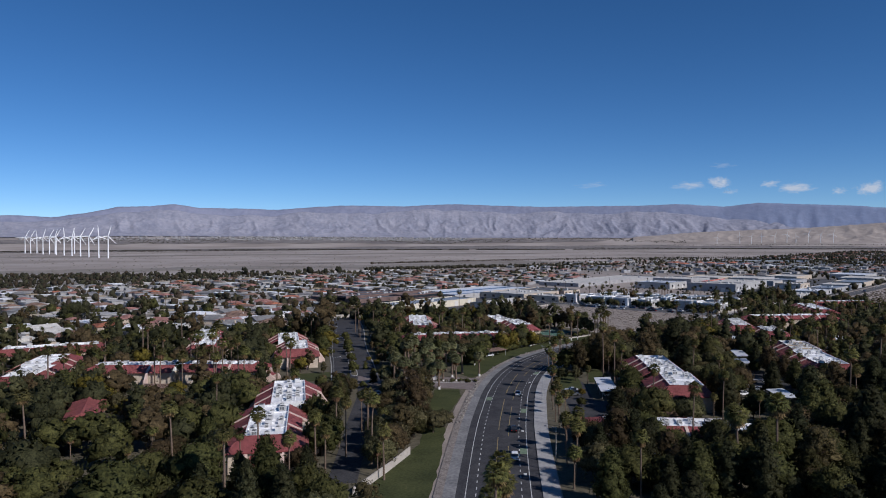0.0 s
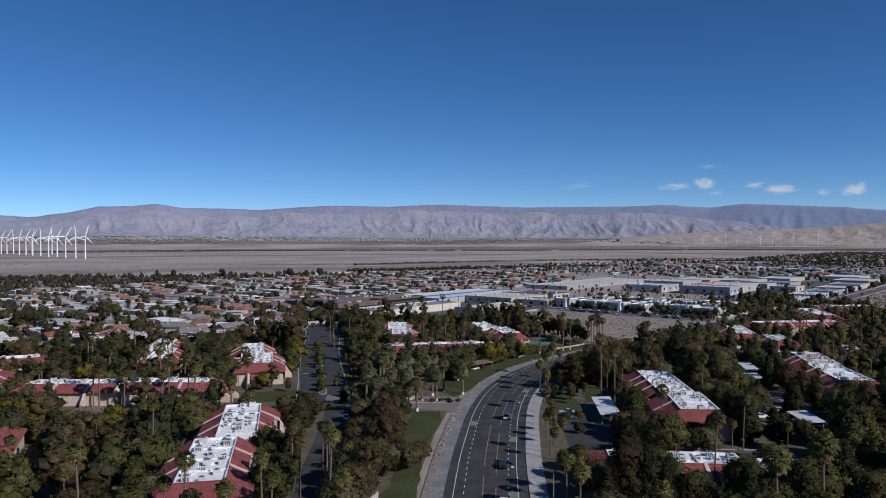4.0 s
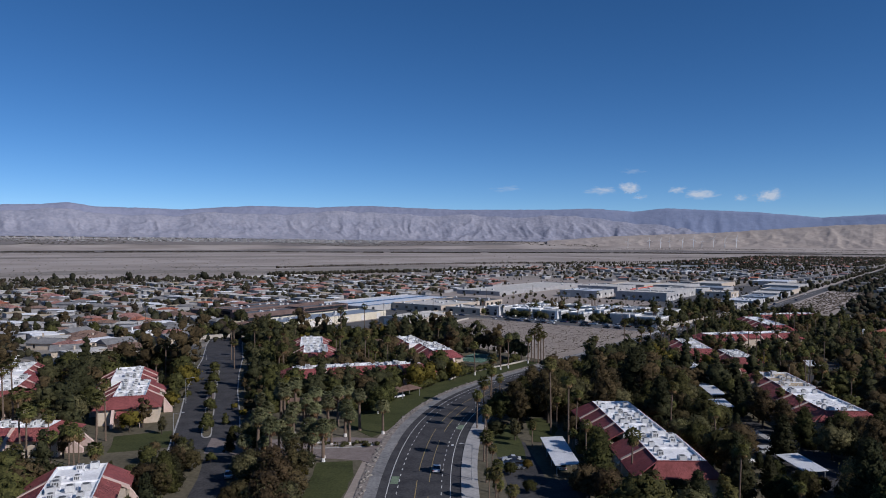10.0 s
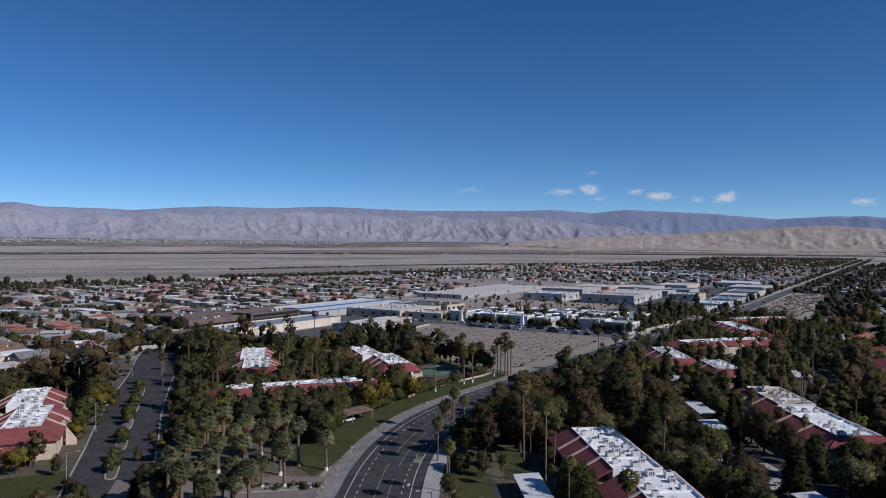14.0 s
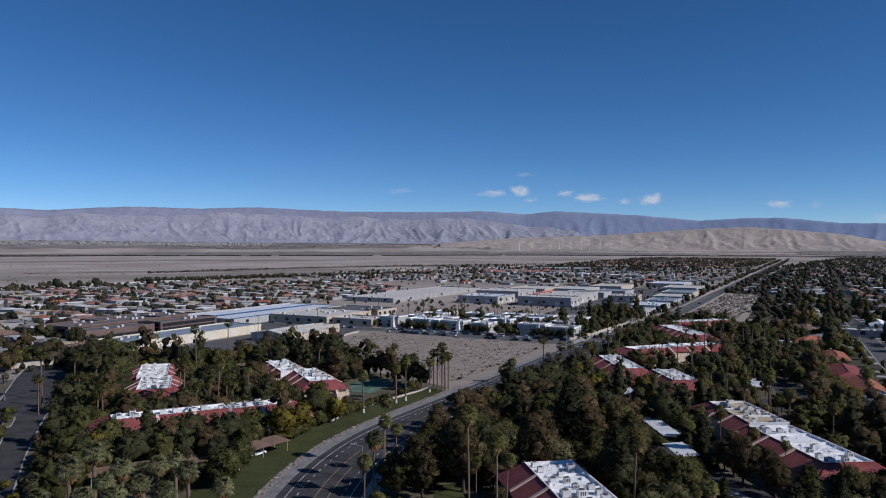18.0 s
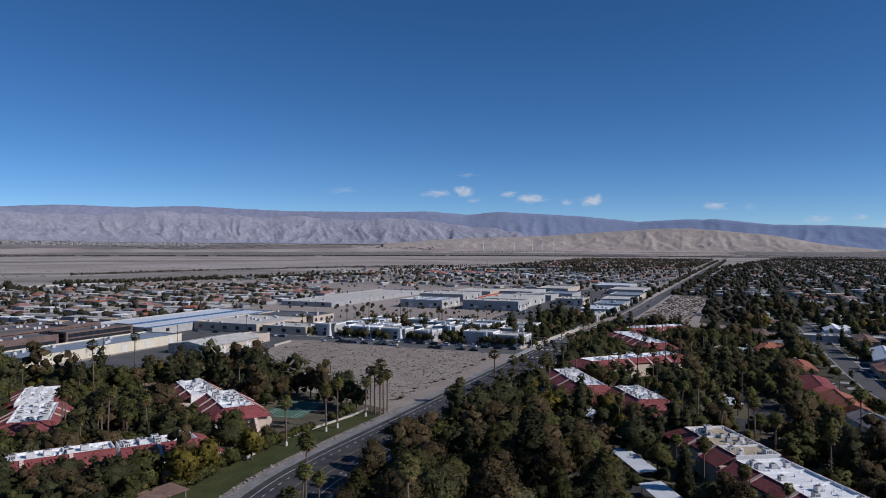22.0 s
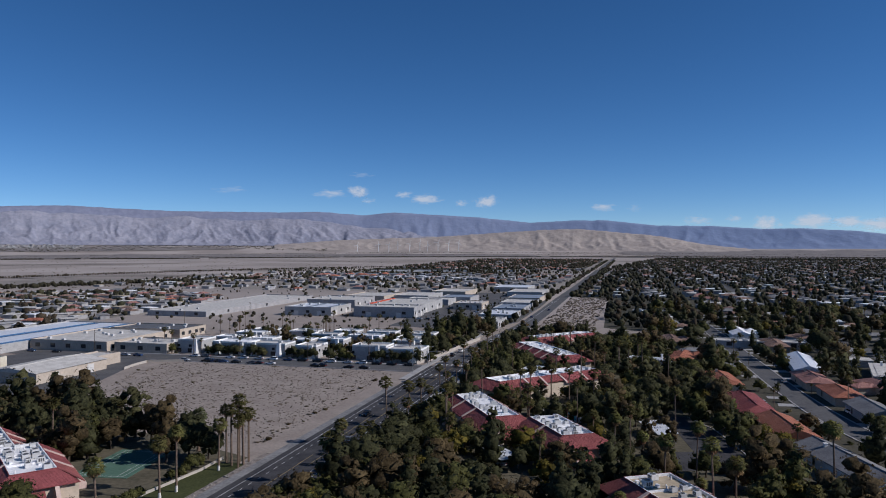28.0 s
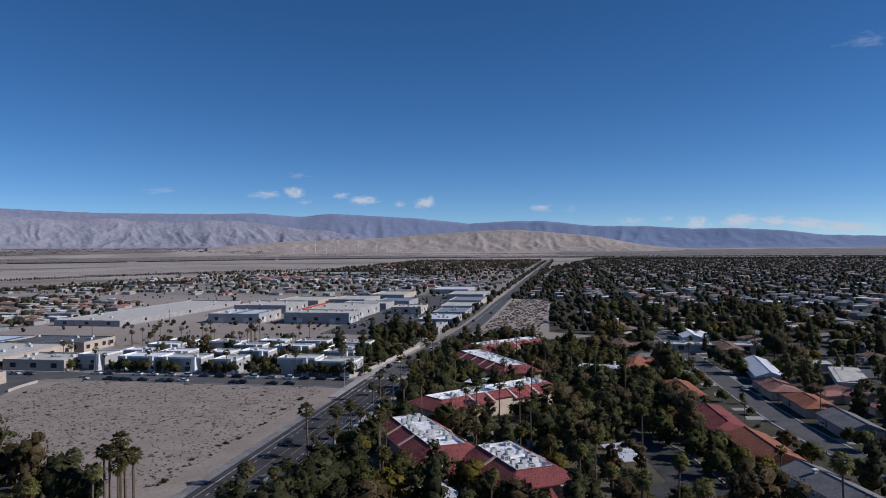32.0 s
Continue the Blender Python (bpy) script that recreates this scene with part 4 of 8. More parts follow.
def condo_block(parent, p, q, w, sides, ends, h, eave, tile, roof, rnd, ribs=True, units=True):
    """One block of a low apartment house: walls, white flat roof inside a parapet, tiled mansards round it."""
    p, q = Vector(p), Vector(q)
    d = q - p
    L = d.length
    c = (p + q) / 2
    turn = math.degrees(math.atan2(d.y, d.x))
    base = parent.matrix_basis.inverted() @ pose(c.x, c.y, 0, 0, 0, turn)
    (rl, rr), (e0, e1) = sides, ends
    x0, x1 = -L / 2 - max(0, e0 - 0.9), L / 2 + max(0, e1 - 0.9)
    y0, y1 = -w / 2 - max(0, rr - 0.9), w / 2 + max(0, rl - 0.9)
    part("wall", Mesh().box(x0, x1, y0, y1, -0.3, eave - 0.05), M["cream"], parent, place=base)
    part("upper_wall", Mesh().box(-L / 2, L / 2, -w / 2, w / 2, eave - 0.05, h - 0.55), M["white_wall"], parent, place=base)
    part("flat_roof", Mesh().box(-L / 2 + 0.3, L / 2 - 0.3, -w / 2 + 0.3, w / 2 - 0.3, h - 0.55, h - 0.42), M[roof], parent, place=base)
    par = Mesh()
    par.box(-L / 2, L / 2, -w / 2, -w / 2 + 0.3, h - 0.55, h + 0.1).box(-L / 2, L / 2, w / 2 - 0.3, w / 2, h - 0.55, h + 0.1)
    par.box(-L / 2, -L / 2 + 0.3, -w / 2 + 0.3, w / 2 - 0.3, h - 0.55, h + 0.1).box(L / 2 - 0.3, L / 2, -w / 2 + 0.3, w / 2 - 0.3, h - 0.55, h + 0.1)
    part("parapet", par, M["roof_white"], parent, place=base)
    k = max(1, int(L / 7.5))
    curb = Mesh().box(-0.18, 0.18, -w / 2 + 0.3, w / 2 - 0.3, h - 0.42, h - 0.05).data("roof_curb", M["roof_white"])
    for i in range(1, k):
        part("roof_curb", curb, None, parent, place=base @ pose(-L / 2 + L * i / k, 0, 0))
    top = h - 0.02
    drop = top - eave
    near = c.y < 430
    for side, run in ((1, rl), (-1, rr)):
        if not run:
            continue
        n = max(2, round(L / 9.0))
        cuts = [-L / 2 + L * i / n + (rnd.uniform(-1.2, 1.2) if 0 < i < n else 0) for i in range(n + 1)]
        side_at = base @ pose(0, side * w / 2, top, 0, 0, 0 if side > 0 else 180)
        for i in range(n):
            x0, x1 = (cuts[i], cuts[i + 1]) if side > 0 else (-cuts[i + 1], -cuts[i])
            f = rnd.choice((1.0, 1.0, 0.68)) if ribs and 0 < i < n - 1 or n == 2 and not (e0 or e1) else 1.0
            f0 = min(e0 if side > 0 else e1, run) if x0 < -L / 2 + 0.01 else 0.0
            f1 = min(e1 if side > 0 else e0, run) if x1 > L / 2 - 0.01 else 0.0
            a = [(x0, 0, 0), (x1, 0, 0), (x1 + f1, run * f, -drop * f), (x0 - f0, run * f, -drop * f)]
            m = Mesh().hull([(x, y, z - 0.22) for x, y, z in a], a)
            m.tube((x0, 0, 0.03), (x1, 0, 0.03), 0.13, 0.13, 6)
            part("tile_roof", m, M[tile], parent, place=side_at)
        # pale fire walls that cross the tiles and lean down to the ground
        if ribs:
            for x in (cuts[1:-1] if side > 0 else [-k for k in cuts[1:-1]]):
                m = Mesh()
                m.hull([(x - 0.4, 0, -0.3), (x + 0.4, 0, -0.3), (x + 0.4, run * 0.97, -drop - 0.3), (x - 0.4, run * 0.97, -drop - 0.3)],
                       [(x - 0.4, 0, 0.25), (x + 0.4, 0, 0.25), (x + 0.4, run * 0.97, -drop * 0.97 + 0.25), (x - 0.4, run * 0.97, -drop * 0.97 + 0.25)])
                part("fire_wall", m, M["rib"], parent, place=side_at)
                if near:
                    b0, b1 = run * 0.97, run + 2.4
                    part("buttress", Mesh().hull([(x - 0.35, b0, -top - 0.2), (x + 0.35, b0, -top - 0.2), (x + 0.35, b1, -top - 0.2), (x - 0.35, b1, -top - 0.2)],
                                                 [(x - 0.35, b0, -drop + 0.1), (x + 0.35, b0, -drop + 0.1), (x + 0.35, b1, -top + 1.3), (x - 0.35, b1, -top + 1.3)]), M["rib"], parent, place=side_at)
    for run, at, turned in ((e0, -L / 2, 90), (e1, L / 2, -90)):
        if not run:
            continue
        end_at = base @ pose(at, 0, top, 0, 0, turned)
        tile_panel(parent, end_at, w, w + 2 * min(rl, rr, run), run, drop, tile)
        if near and run > 3.4 and eave > 4.2:
            # sloping stair walls and a lower tiled porch roof between them
            for x in (-w * 0.42, w * 0.42):
                part("buttress", Mesh().hull([(x - 0.4, run * 0.9, -top - 0.2), (x + 0.4, run * 0.9, -top - 0.2), (x + 0.4, run + 3.6, -top - 0.2), (x - 0.4, run + 3.6, -top - 0.2)],
                                             [(x - 0.4, run * 0.9, -drop + 0.15), (x + 0.4, run * 0.9, -drop + 0.15), (x + 0.4, run + 3.6, -top + 1.2), (x - 0.4, run + 3.6, -top + 1.2)]), M["rib"], parent, place=end_at)
            tile_panel(parent, end_at @ pose(w * 0.08, run * 0.95, -drop - 0.9), w * 0.50, w * 0.50, 2.6, 1.1, tile)
    # windows under the eaves
    n = int((x1 - x0) / 5.5)
    for i in range(n):
        x = x0 + (i + 0.5) * (x1 - x0) / n
        for side, y in ((0, y0), (180, y1)):
            put_window(parent, WIN_L if i % 3 == 1 else WIN_S, base @ pose(x, y, 0.35 if i % 3 == 1 else 1.0, 0, 0, side), side == 0 and c.y < 420)
    if units:
        n = int(L / (3.3 if near else 4.6))
        for i in range(n):
            for s in (-0.30, 0.0, 0.29):
                if rnd.random() < (0.36 if near else 0.55):
                    continue
                x, y = -L / 2 + (i + 0.5) * L / n + rnd.uniform(-0.5, 0.5), s * w + rnd.uniform(-0.4, 0.4)
                wp = Matrix.Translation((c.x, c.y, 0)) @ Matrix.Rotation(radians(turn), 4, "Z") @ Vector((x, y, h - 0.42))
                put_unit(wp.x, wp.y, wp.z, turn + rnd.choice((0, 90, 180)) + rnd.uniform(-6, 6), rnd.choice((0, 0, 1)))
        vents = Mesh()
        for i in range(int(L / 1.15)):
            x, y = rnd.uniform(-L / 2 + 1, L / 2 - 1), rnd.uniform(-w / 2 + 1, w / 2 - 1)
            if i % 3:
                vents.tube((x, y, h - 0.45), (x, y, h + rnd.uniform(-0.1, 0.25)), 0.13, 0.13, 6)
            else:
                vents.box(x - 0.45, x + 0.45, y - 0.3, y + 0.3, h - 0.45, h - 0.12 + rnd.uniform(0, 0.25))
        tagged(part("roof_vents", vents, M["roof_white"], parent, place=base), kind="stuff")
    cover(c.x, c.y, turn, L / 2 + max(e0, e1), w / 2 + max(rl, rr))
    if h > 6:
        ROOFS.append((h, c.x, c.y, math.cos(radians(turn)), math.sin(radians(turn)), L / 2 + max(e0, e1) * 0.8, w / 2 + max(rl, rr) * 0.5))


def condo(blocks, label, tile="tile_red"):
    rnd = random.Random(int(blocks[0][0][0] * 7 + blocks[0][0][1] * 3) & 0xffff)
    p = blocks[0][0]
    root = thing("apartment_building", label, "apartment building", pose(p[0], p[1], 0), group="red-tiled apartment buildings")
    for b in blocks:
        p, q, w, sides, ends, h, eave = b[:7]
        condo_block(root, p, q, w, sides, ends, h, eave, tile, b[7] if len(b) > 7 else "roof_white", rnd)
    return root


RED = "low apartment building with red tile mansards and white flat roof"
condo([((-56.4, 221.3), (-48.2, 192.5), 9.4, (5.0, 5.0), (0, 0), 7.4, 4.9), ((-51.5, 188.5), (-43.5, 159.0), 9.4, (5.0, 5.0), (0, 4.6), 7.4, 4.9)], RED)
condo([((-91.5, 336), (-84.5, 314), 9.0, (4.6, 4.6), (0, 0), 7.2, 4.8), ((-80.0, 311), (-73.0, 287), 9.0, (4.6, 4.6), (0, 5.0), 7.2, 4.8)], RED)
condo([((-134, 346), (-127, 323), 8.6, (4.4, 4.4), (0, 0), 7.2, 4.8), ((-122.5, 320), (-115, 294.5), 8.6, (4.4, 4.4), (0, 4.6), 7.2, 4.8)], RED)
condo([((-137, 253), (-108, 255.5), 7.5, (4.0, 4.0), (4.0, 0), 6.4, 4.4), ((-106, 257.5), (-80, 258.5), 7.5, (4.0, 4.0), (0, 4.4), 6.4, 4.4)], "long low apartment building with red tile eaves and white roof")
condo([((-162.5, 268), (-156.5, 246), 10.0, (5.0, 5.0), (4.5, 0), 7.2, 4.8), ((-153.0, 244), (-147.5, 223), 10.0, (5.0, 5.0), (0, 4.5), 7.2, 4.8)], RED)
condo([((-197, 285), (-166, 303), 9.0, (4.5, 4.5), (4, 4), 6.6, 4.5)], RED)
condo([((-39.5, 419), (-36.2, 396), 10.0, (4.6, 4.6), (3.5, 0), 7.0, 4.7), ((-34.0, 393), (-30.8, 370), 10.0, (4.6, 4.6), (0, 5.0), 7.0, 4.7)], RED)
condo([((-33.5, 332.5), (-6, 341.5), 6.6, (5.0, 5.4), (5.0, 0), 7.2, 4.7), ((-5, 341.5), (11.0, 346.5), 6.6, (5.0, 5.2), (0, 4.5), 7.0, 4.7)], "long apartment building with red tile eaves and white parapet roof")
condo([((4.5, 417.5), (11.0, 394.5), 8.6, (4.4, 4.4), (0, 0), 7.3, 4.8), ((15.0, 397), (21.0, 373.5), 8.6, (4.4, 4.4), (0, 3.6), 7.3, 4.8)], RED)
condo([((64.4, 275), (64.2, 243), 10.2, (2.8, 5.4), (2.0, 0), 7.8, 4.9), ((65.8, 241.5), (64.8, 220.5), 10.2, (2.8, 5.4), (0, 2.6), 7.6, 4.8)], "two-storey apartment building, dark red tile slopes, white flat roof")
condo([((134.5, 324), (131.0, 299), 10.5, (4.2, 4.6), (3.0, 0), 6.9, 4.7, "roof_tan"), ((129.2, 296.5), (126.6, 266.0), 11.0, (4.0, 4.8), (0, 3.6), 6.9, 4.7)], "apartment building with red tile eaves, half tan, half white roof")
condo([((136.0, 411), (132.0, 380), 8.6, (4.2, 4.6), (0, 4.6), 6.9, 4.6)], RED)
condo([((142.0, 376), (139.5, 356), 8.6, (4.4, 4.4), (0, 4.6), 6.9, 4.6)], "red-eaved apartment building with white roof beside the swimming pool")
condo([((153.0, 428.5), (198.0, 437.0), 8.6, (4.6, 4.8), (5.0, 4.0), 6.9, 4.6)], RED)
condo([((213.5, 510), (208.5, 466), 9.4, (4.5, 4.7), (3.0, 4.5), 6.9, 4.6)], RED)
condo([((225, 525), (263, 532), 8.0, (4.2, 4.4), (4.0, 4.0), 6.9, 4.6)], RED)
condo([((36.0, 189.5), (64.0, 188.5), 8.6, (4.0, 4.0), (5.5, 0), 4.5, 3.0)], "single-storey estate building with red tile end and white roof")
condo([((67.5, 183.5), (77.5, 183.2), 11.5, (0, 2.0), (0, 2.0), 4.4, 3.2)], "single-storey estate building with white roof and brown eave", "tile_brown")
condo([((-232, 262), (-222, 228), 9.0, (4.5, 4.5), (4, 4), 7.0, 4.7)], RED)


# ---- houses ----
def hip_roof(L, W, base, rise, over, gable, thick=0.22):
    m = Mesh()
    a, b = L / 2 + over, W / 2 + over
    r = L / 2 + over if gable else max(0.3, L / 2 - W * 0.42)
    lo = [(-a, -b, base), (a, -b, base), (a, b, base), (-a, b, base)]
    p, q = (-r, 0, base + rise), (r, 0, base + rise)
    dn = lambda v: (v[0], v[1], v[2] - thick)
    m.poly([lo[0], lo[1], q, p]).poly([lo[2], lo[3], p, q]).poly([lo[1], lo[2], q]).poly([lo[3], lo[0], p])
    for i in range(4):
        m.poly([dn(lo[i]), dn(lo[(i + 1) % 4]), lo[(i + 1) % 4], lo[i]])
    m.poly([dn(lo[3]), dn(lo[2]), dn(lo[1]), dn(lo[0])])
    m.tube(p, q, 0.14, 0.14, 6)
    return m


def build_house(L, W, h, style, wall, roof, label, rnd, wing=True, extra=True):
    """A single-storey house: walls, roof, wing, windows, doors."""
    root = thing("house", label, "house", group="single-storey houses")
    part("wall", Mesh().box(-L / 2, L / 2, -W / 2, W / 2, -0.3, h), M[wall], root)
    if style == "flat":
        r = Mesh().box(-L / 2 - 0.7, L / 2 + 0.7, -W / 2 - 0.7, W / 2 + 0.7, h, h + 0.28)
        r.box(-L / 2 + 1, L / 2 - 2, -W / 2 + 1, W / 2 - 1, h + 0.28, h + 0.4)
        part("roof", r, M[roof], root)
    else:
        part("roof", hip_roof(L, W, h + 0.1, W * (0.17 if style == "hip" else 0.2), 0.7, style == "gable"), M[roof], root)
    if wing:
        wl, ww = L * 0.42, W * 0.62
        cx, cy = L / 2 - wl / 2 - rnd.uniform(0, L * 0.3), -W / 2 - ww / 2
        place = pose(cx, cy, 0, 0, 0, 90)
        part("wing_wall", Mesh().box(-ww / 2, ww / 2, -wl / 2, wl / 2, -0.3, h - 0.15), M[wall], root, place=place)
        if style == "flat":
            part("wing_roof", Mesh().box(-ww / 2 - 0.5, ww / 2, -wl / 2 - 0.5, wl / 2 + 0.5, h - 0.15, h + 0.08), M[roof], root, place=place)
        else:
            part("wing_roof", hip_roof(ww + 3, wl, h - 0.05, wl * 0.17, 0.6, False), M[roof], root, place=place @ pose(1.2, 0, 0))
        if extra:
            g = Mesh().box(-1.9, 1.9, -0.08, 0.05, 0, 2.2)
            part("garage_door", g, M["garage"], root, place=pose(cx, cy - ww / 2, 0.05))
    if extra:
        for x, s in ((-L * 0.33, 0), (-L * 0.08, 0)):
            put_window(root, WIN_S, pose(x, -W / 2, 1.0))
        put_window(root, WIN_T, pose(L * 0.2, W / 2, 0.5, 0, 0, 180))
        part("door", Mesh().box(-0.45, 0.45, -0.06, 0.06, 0, 2.05), M["door"], root, place=pose(-L * 0.21, -W / 2 - 0.02, 0.05))
        if rnd.random() < 0.6:
            part("chimney", Mesh().box(-0.4, 0.4, -0.4, 0.4, 0, 1.6).box(-0.5, 0.5, -0.5, 0.5, 1.6, 1.75), M[wall], root, place=pose(L * 0.25, W * 0.12, h + 0.6))
    return root


HOUSES = []     # kinds of house for the streets
hr = random.Random(11)
for L, W, style, wall, roof, label in ((15, 10, "hip", "tan_wall", "tile_brown", "tan stucco house with a brown tile roof"), (16, 11, "flat", "white_wall", "roof_white", "white house with a white flat roof"),
                                       (14, 10, "gable", "cream", "shingle_grey", "cream house with a grey shingle roof"), (15, 11, "flat", "tan_wall", "gravel_roof", "tan house with a pale gravel flat roof"),
                                       (14, 9, "hip", "cream", "tile_pink", "cream house with a faded pink tile roof"), (16, 10, "gable", "white_wall", "gravel_roof", "white house with a low pale gravel roof"),
                                       (15, 10, "hip", "tan_wall", "tile_orange", "tan house with an orange tile roof"), (13, 9, "gable", "grey_wall", "shingle_grey", "grey house with a grey shingle roof"),
                                       (17, 11, "flat", "cream", "roof_white", "long cream house with a white flat roof"), (15, 10, "hip", "tan_wall", "tile_pink", "tan stucco house with a pinkish tile roof")):
    HOUSES.append([build_house(L, W, 2.9, style, wall, roof, label, hr), L, W, False])


def put_house(k, x, y, turn):
    h, L, W, used = HOUSES[k]
    m = pose(x, y, 0.03, 0, 0, turn)
    if not used:
        h.matrix_basis = m
        HOUSES[k][3] = True
    else:
        copy_thing(h, m)
    cover(x, y, turn, L / 2 + 1, W / 2 + 3.5)


def own_house(p, q, w, h, style, wall, roof, label, wing=True):
    p, q = Vector(p), Vector(q)
    d, c = q - p, (p + q) / 2
    t = math.degrees(math.atan2(d.y, d.x))
    rnd = random.Random(int(c.x * 3 + c.y))
    b = build_house(d.length, w, h, style, wall, roof, label, rnd, wing)
    b.matrix_basis = pose(c.x, c.y, 0.03, 0, 0, t)
    cover(c.x, c.y, t, d.length / 2 + 1, w / 2 + 1.5)
    ROOFS.append((3.4, c.x, c.y, math.cos(radians(t)), math.sin(radians(t)), d.length * 0.3, w * 0.3))


own_house((257, 455), (278, 474), 9.6, 3.0, "hip", "tan_wall", "tile_orange", "tan house with stepped terracotta roof among trees")
own_house((-111, 203), (-101.5, 183), 8.0, 4.0, "gable", "cream", "tile_red", "cream garden house with a red tile gable roof", False)
own_house((237, 405), (251, 427), 8.5, 3.0, "hip", "cream", "tile_orange", "house with bright orange tile roof beside the street", False)
own_house((210, 366), (227, 392), 10, 3.2, "hip", "cream", "tile_red", "cream house with a dark red tile roof and chimney", False)
own_house((199, 343), (211, 363), 10, 3.0, "gable", "cream", "tile_orange", "cream house with an orange tile gable roof", False)
own_house((186, 310), (197, 337), 9.6, 3.0, "gable", "white_wall", "shingle_grey", "white house with a long grey shingle roof and white patio cover", False)
own_house((287, 414), (316, 445), 9.6, 3.2, "gable", "white_wall", "metal_white", "white house with blue-white metal roof beside the street", False)
own_house((269, 394), (283, 413), 9.6, 3.0, "hip", "tan_wall", "tile_pink", "tan house with brownish pink tile roof", False)
own_house((256, 372), (268, 389), 9.6, 3.0, "hip", "tan_wall", "tile_orange", "tan house with rust red tile roof", False)
own_house((242, 350), (253, 366), 9.6, 3.0, "gable", "grey_wall", "shingle_grey", "grey house with plain grey shingle roof", False)
own_house((333, 470), (350, 492), 9.6, 3.0, "hip", "tan_wall", "tile_brown", "tan house with brown tile roof", False)
own_house((303, 392), (330, 414), 9.6, 3.0, "flat", "white_wall", "gravel_roof", "long house with pale flat roof behind the street", False)
own_house((298, 505), (312, 526), 9.6, 3.0, "hip", "cream", "tile_brown", "cream house with brown roof among trees")
own_house((352, 512), (372, 538), 9.6, 3.0, "gable", "white_wall", "roof_white", "white house with white low roof")
own_house((246, 474), (257, 459), 7, 2.6, "flat", "white_wall", "metal_white", "small white flat-roofed outbuilding", False)


# ---- carports ----
def carport(p, q, w, label, mat="metal_white", posts=True):
    p, q = Vector(p), Vector(q)
    d, c = q - p, (p + q) / 2
    L, t = d.length, math.degrees(math.atan2(d.y, d.x))
    root = thing("carport", label, "carport", pose(c.x, c.y, 0.06, 0, 0, t), group="carports")
    m = Mesh().hull([(-L / 2, -w / 2, 2.55), (L / 2, -w / 2, 2.55), (L / 2, w / 2, 2.85), (-L / 2, w / 2, 2.85)], [(-L / 2, -w / 2, 2.7), (L / 2, -w / 2, 2.7), (L / 2, w / 2, 3.0), (-L / 2, w / 2, 3.0)])
    part("roof", m, M[mat], root)
    n = max(2, int(L / 5))
    for i in range(n):
        x = -L / 2 + 0.6 + (L - 1.2) * i / (n - 1)
        for y in (-w / 2 + 0.5, w / 2 - 0.5):
            part("post", Mesh().tube((x, y, 0), (x, y, 2.62), 0.09, 0.09, 8), M["steel"], root)
    cover(c.x, c.y, t, L / 2, w / 2)
    if c.y > 200:
        ROOFS.append((2.6, c.x, c.y, math.cos(radians(t)), math.sin(radians(t)), L / 2, w / 2))


carport((44.6, 257), (44.0, 234), 5.6, "white metal carport roof over parking spaces")
carport((111.0, 324.5), (108.5, 306.5), 4.6, "white metal carport roof among dark trees")
carport((175.2, 374), (170.6, 360), 5.6, "white metal carport roof over parking spaces")
carport((97.2, 241), (97.2, 228), 5.2, "white metal carport roof among dark trees")
carport((121, 369), (121.5, 357), 5.4, "white carport roof with dappled shade")
carport((105.0, 300), (103.5, 289), 5.0, "small white carport roof beside the drive")
carport((186, 462), (196, 470), 6, "white carport roof behind the apartments")
carport((178, 452), (190, 455), 5, "white carport roof behind the apartments")
carport((40, 174), (58, 173), 5.0, "white carport roof among palms")
carport((41, 164), (56, 163), 5.0, "white carport roof among palms")
carport((-30, 300), (-6, 308), 6.0, "dark carport roof over parked cars", "tile_brown")
carport((-2, 311), (10, 322), 6.0, "dark carport roof over parked cars", "tile_brown")
carport((-110, 232), (-96, 233), 6.0, "brown carport roof among trees", "tile_brown")
carport((-25, 436), (-6, 438.5), 6.0, "long brown carport roof behind the apartments", "tile_brown")
carport((-14, 422), (-4, 431), 5.0, "brown carport roof behind the apartments", "tile_brown")


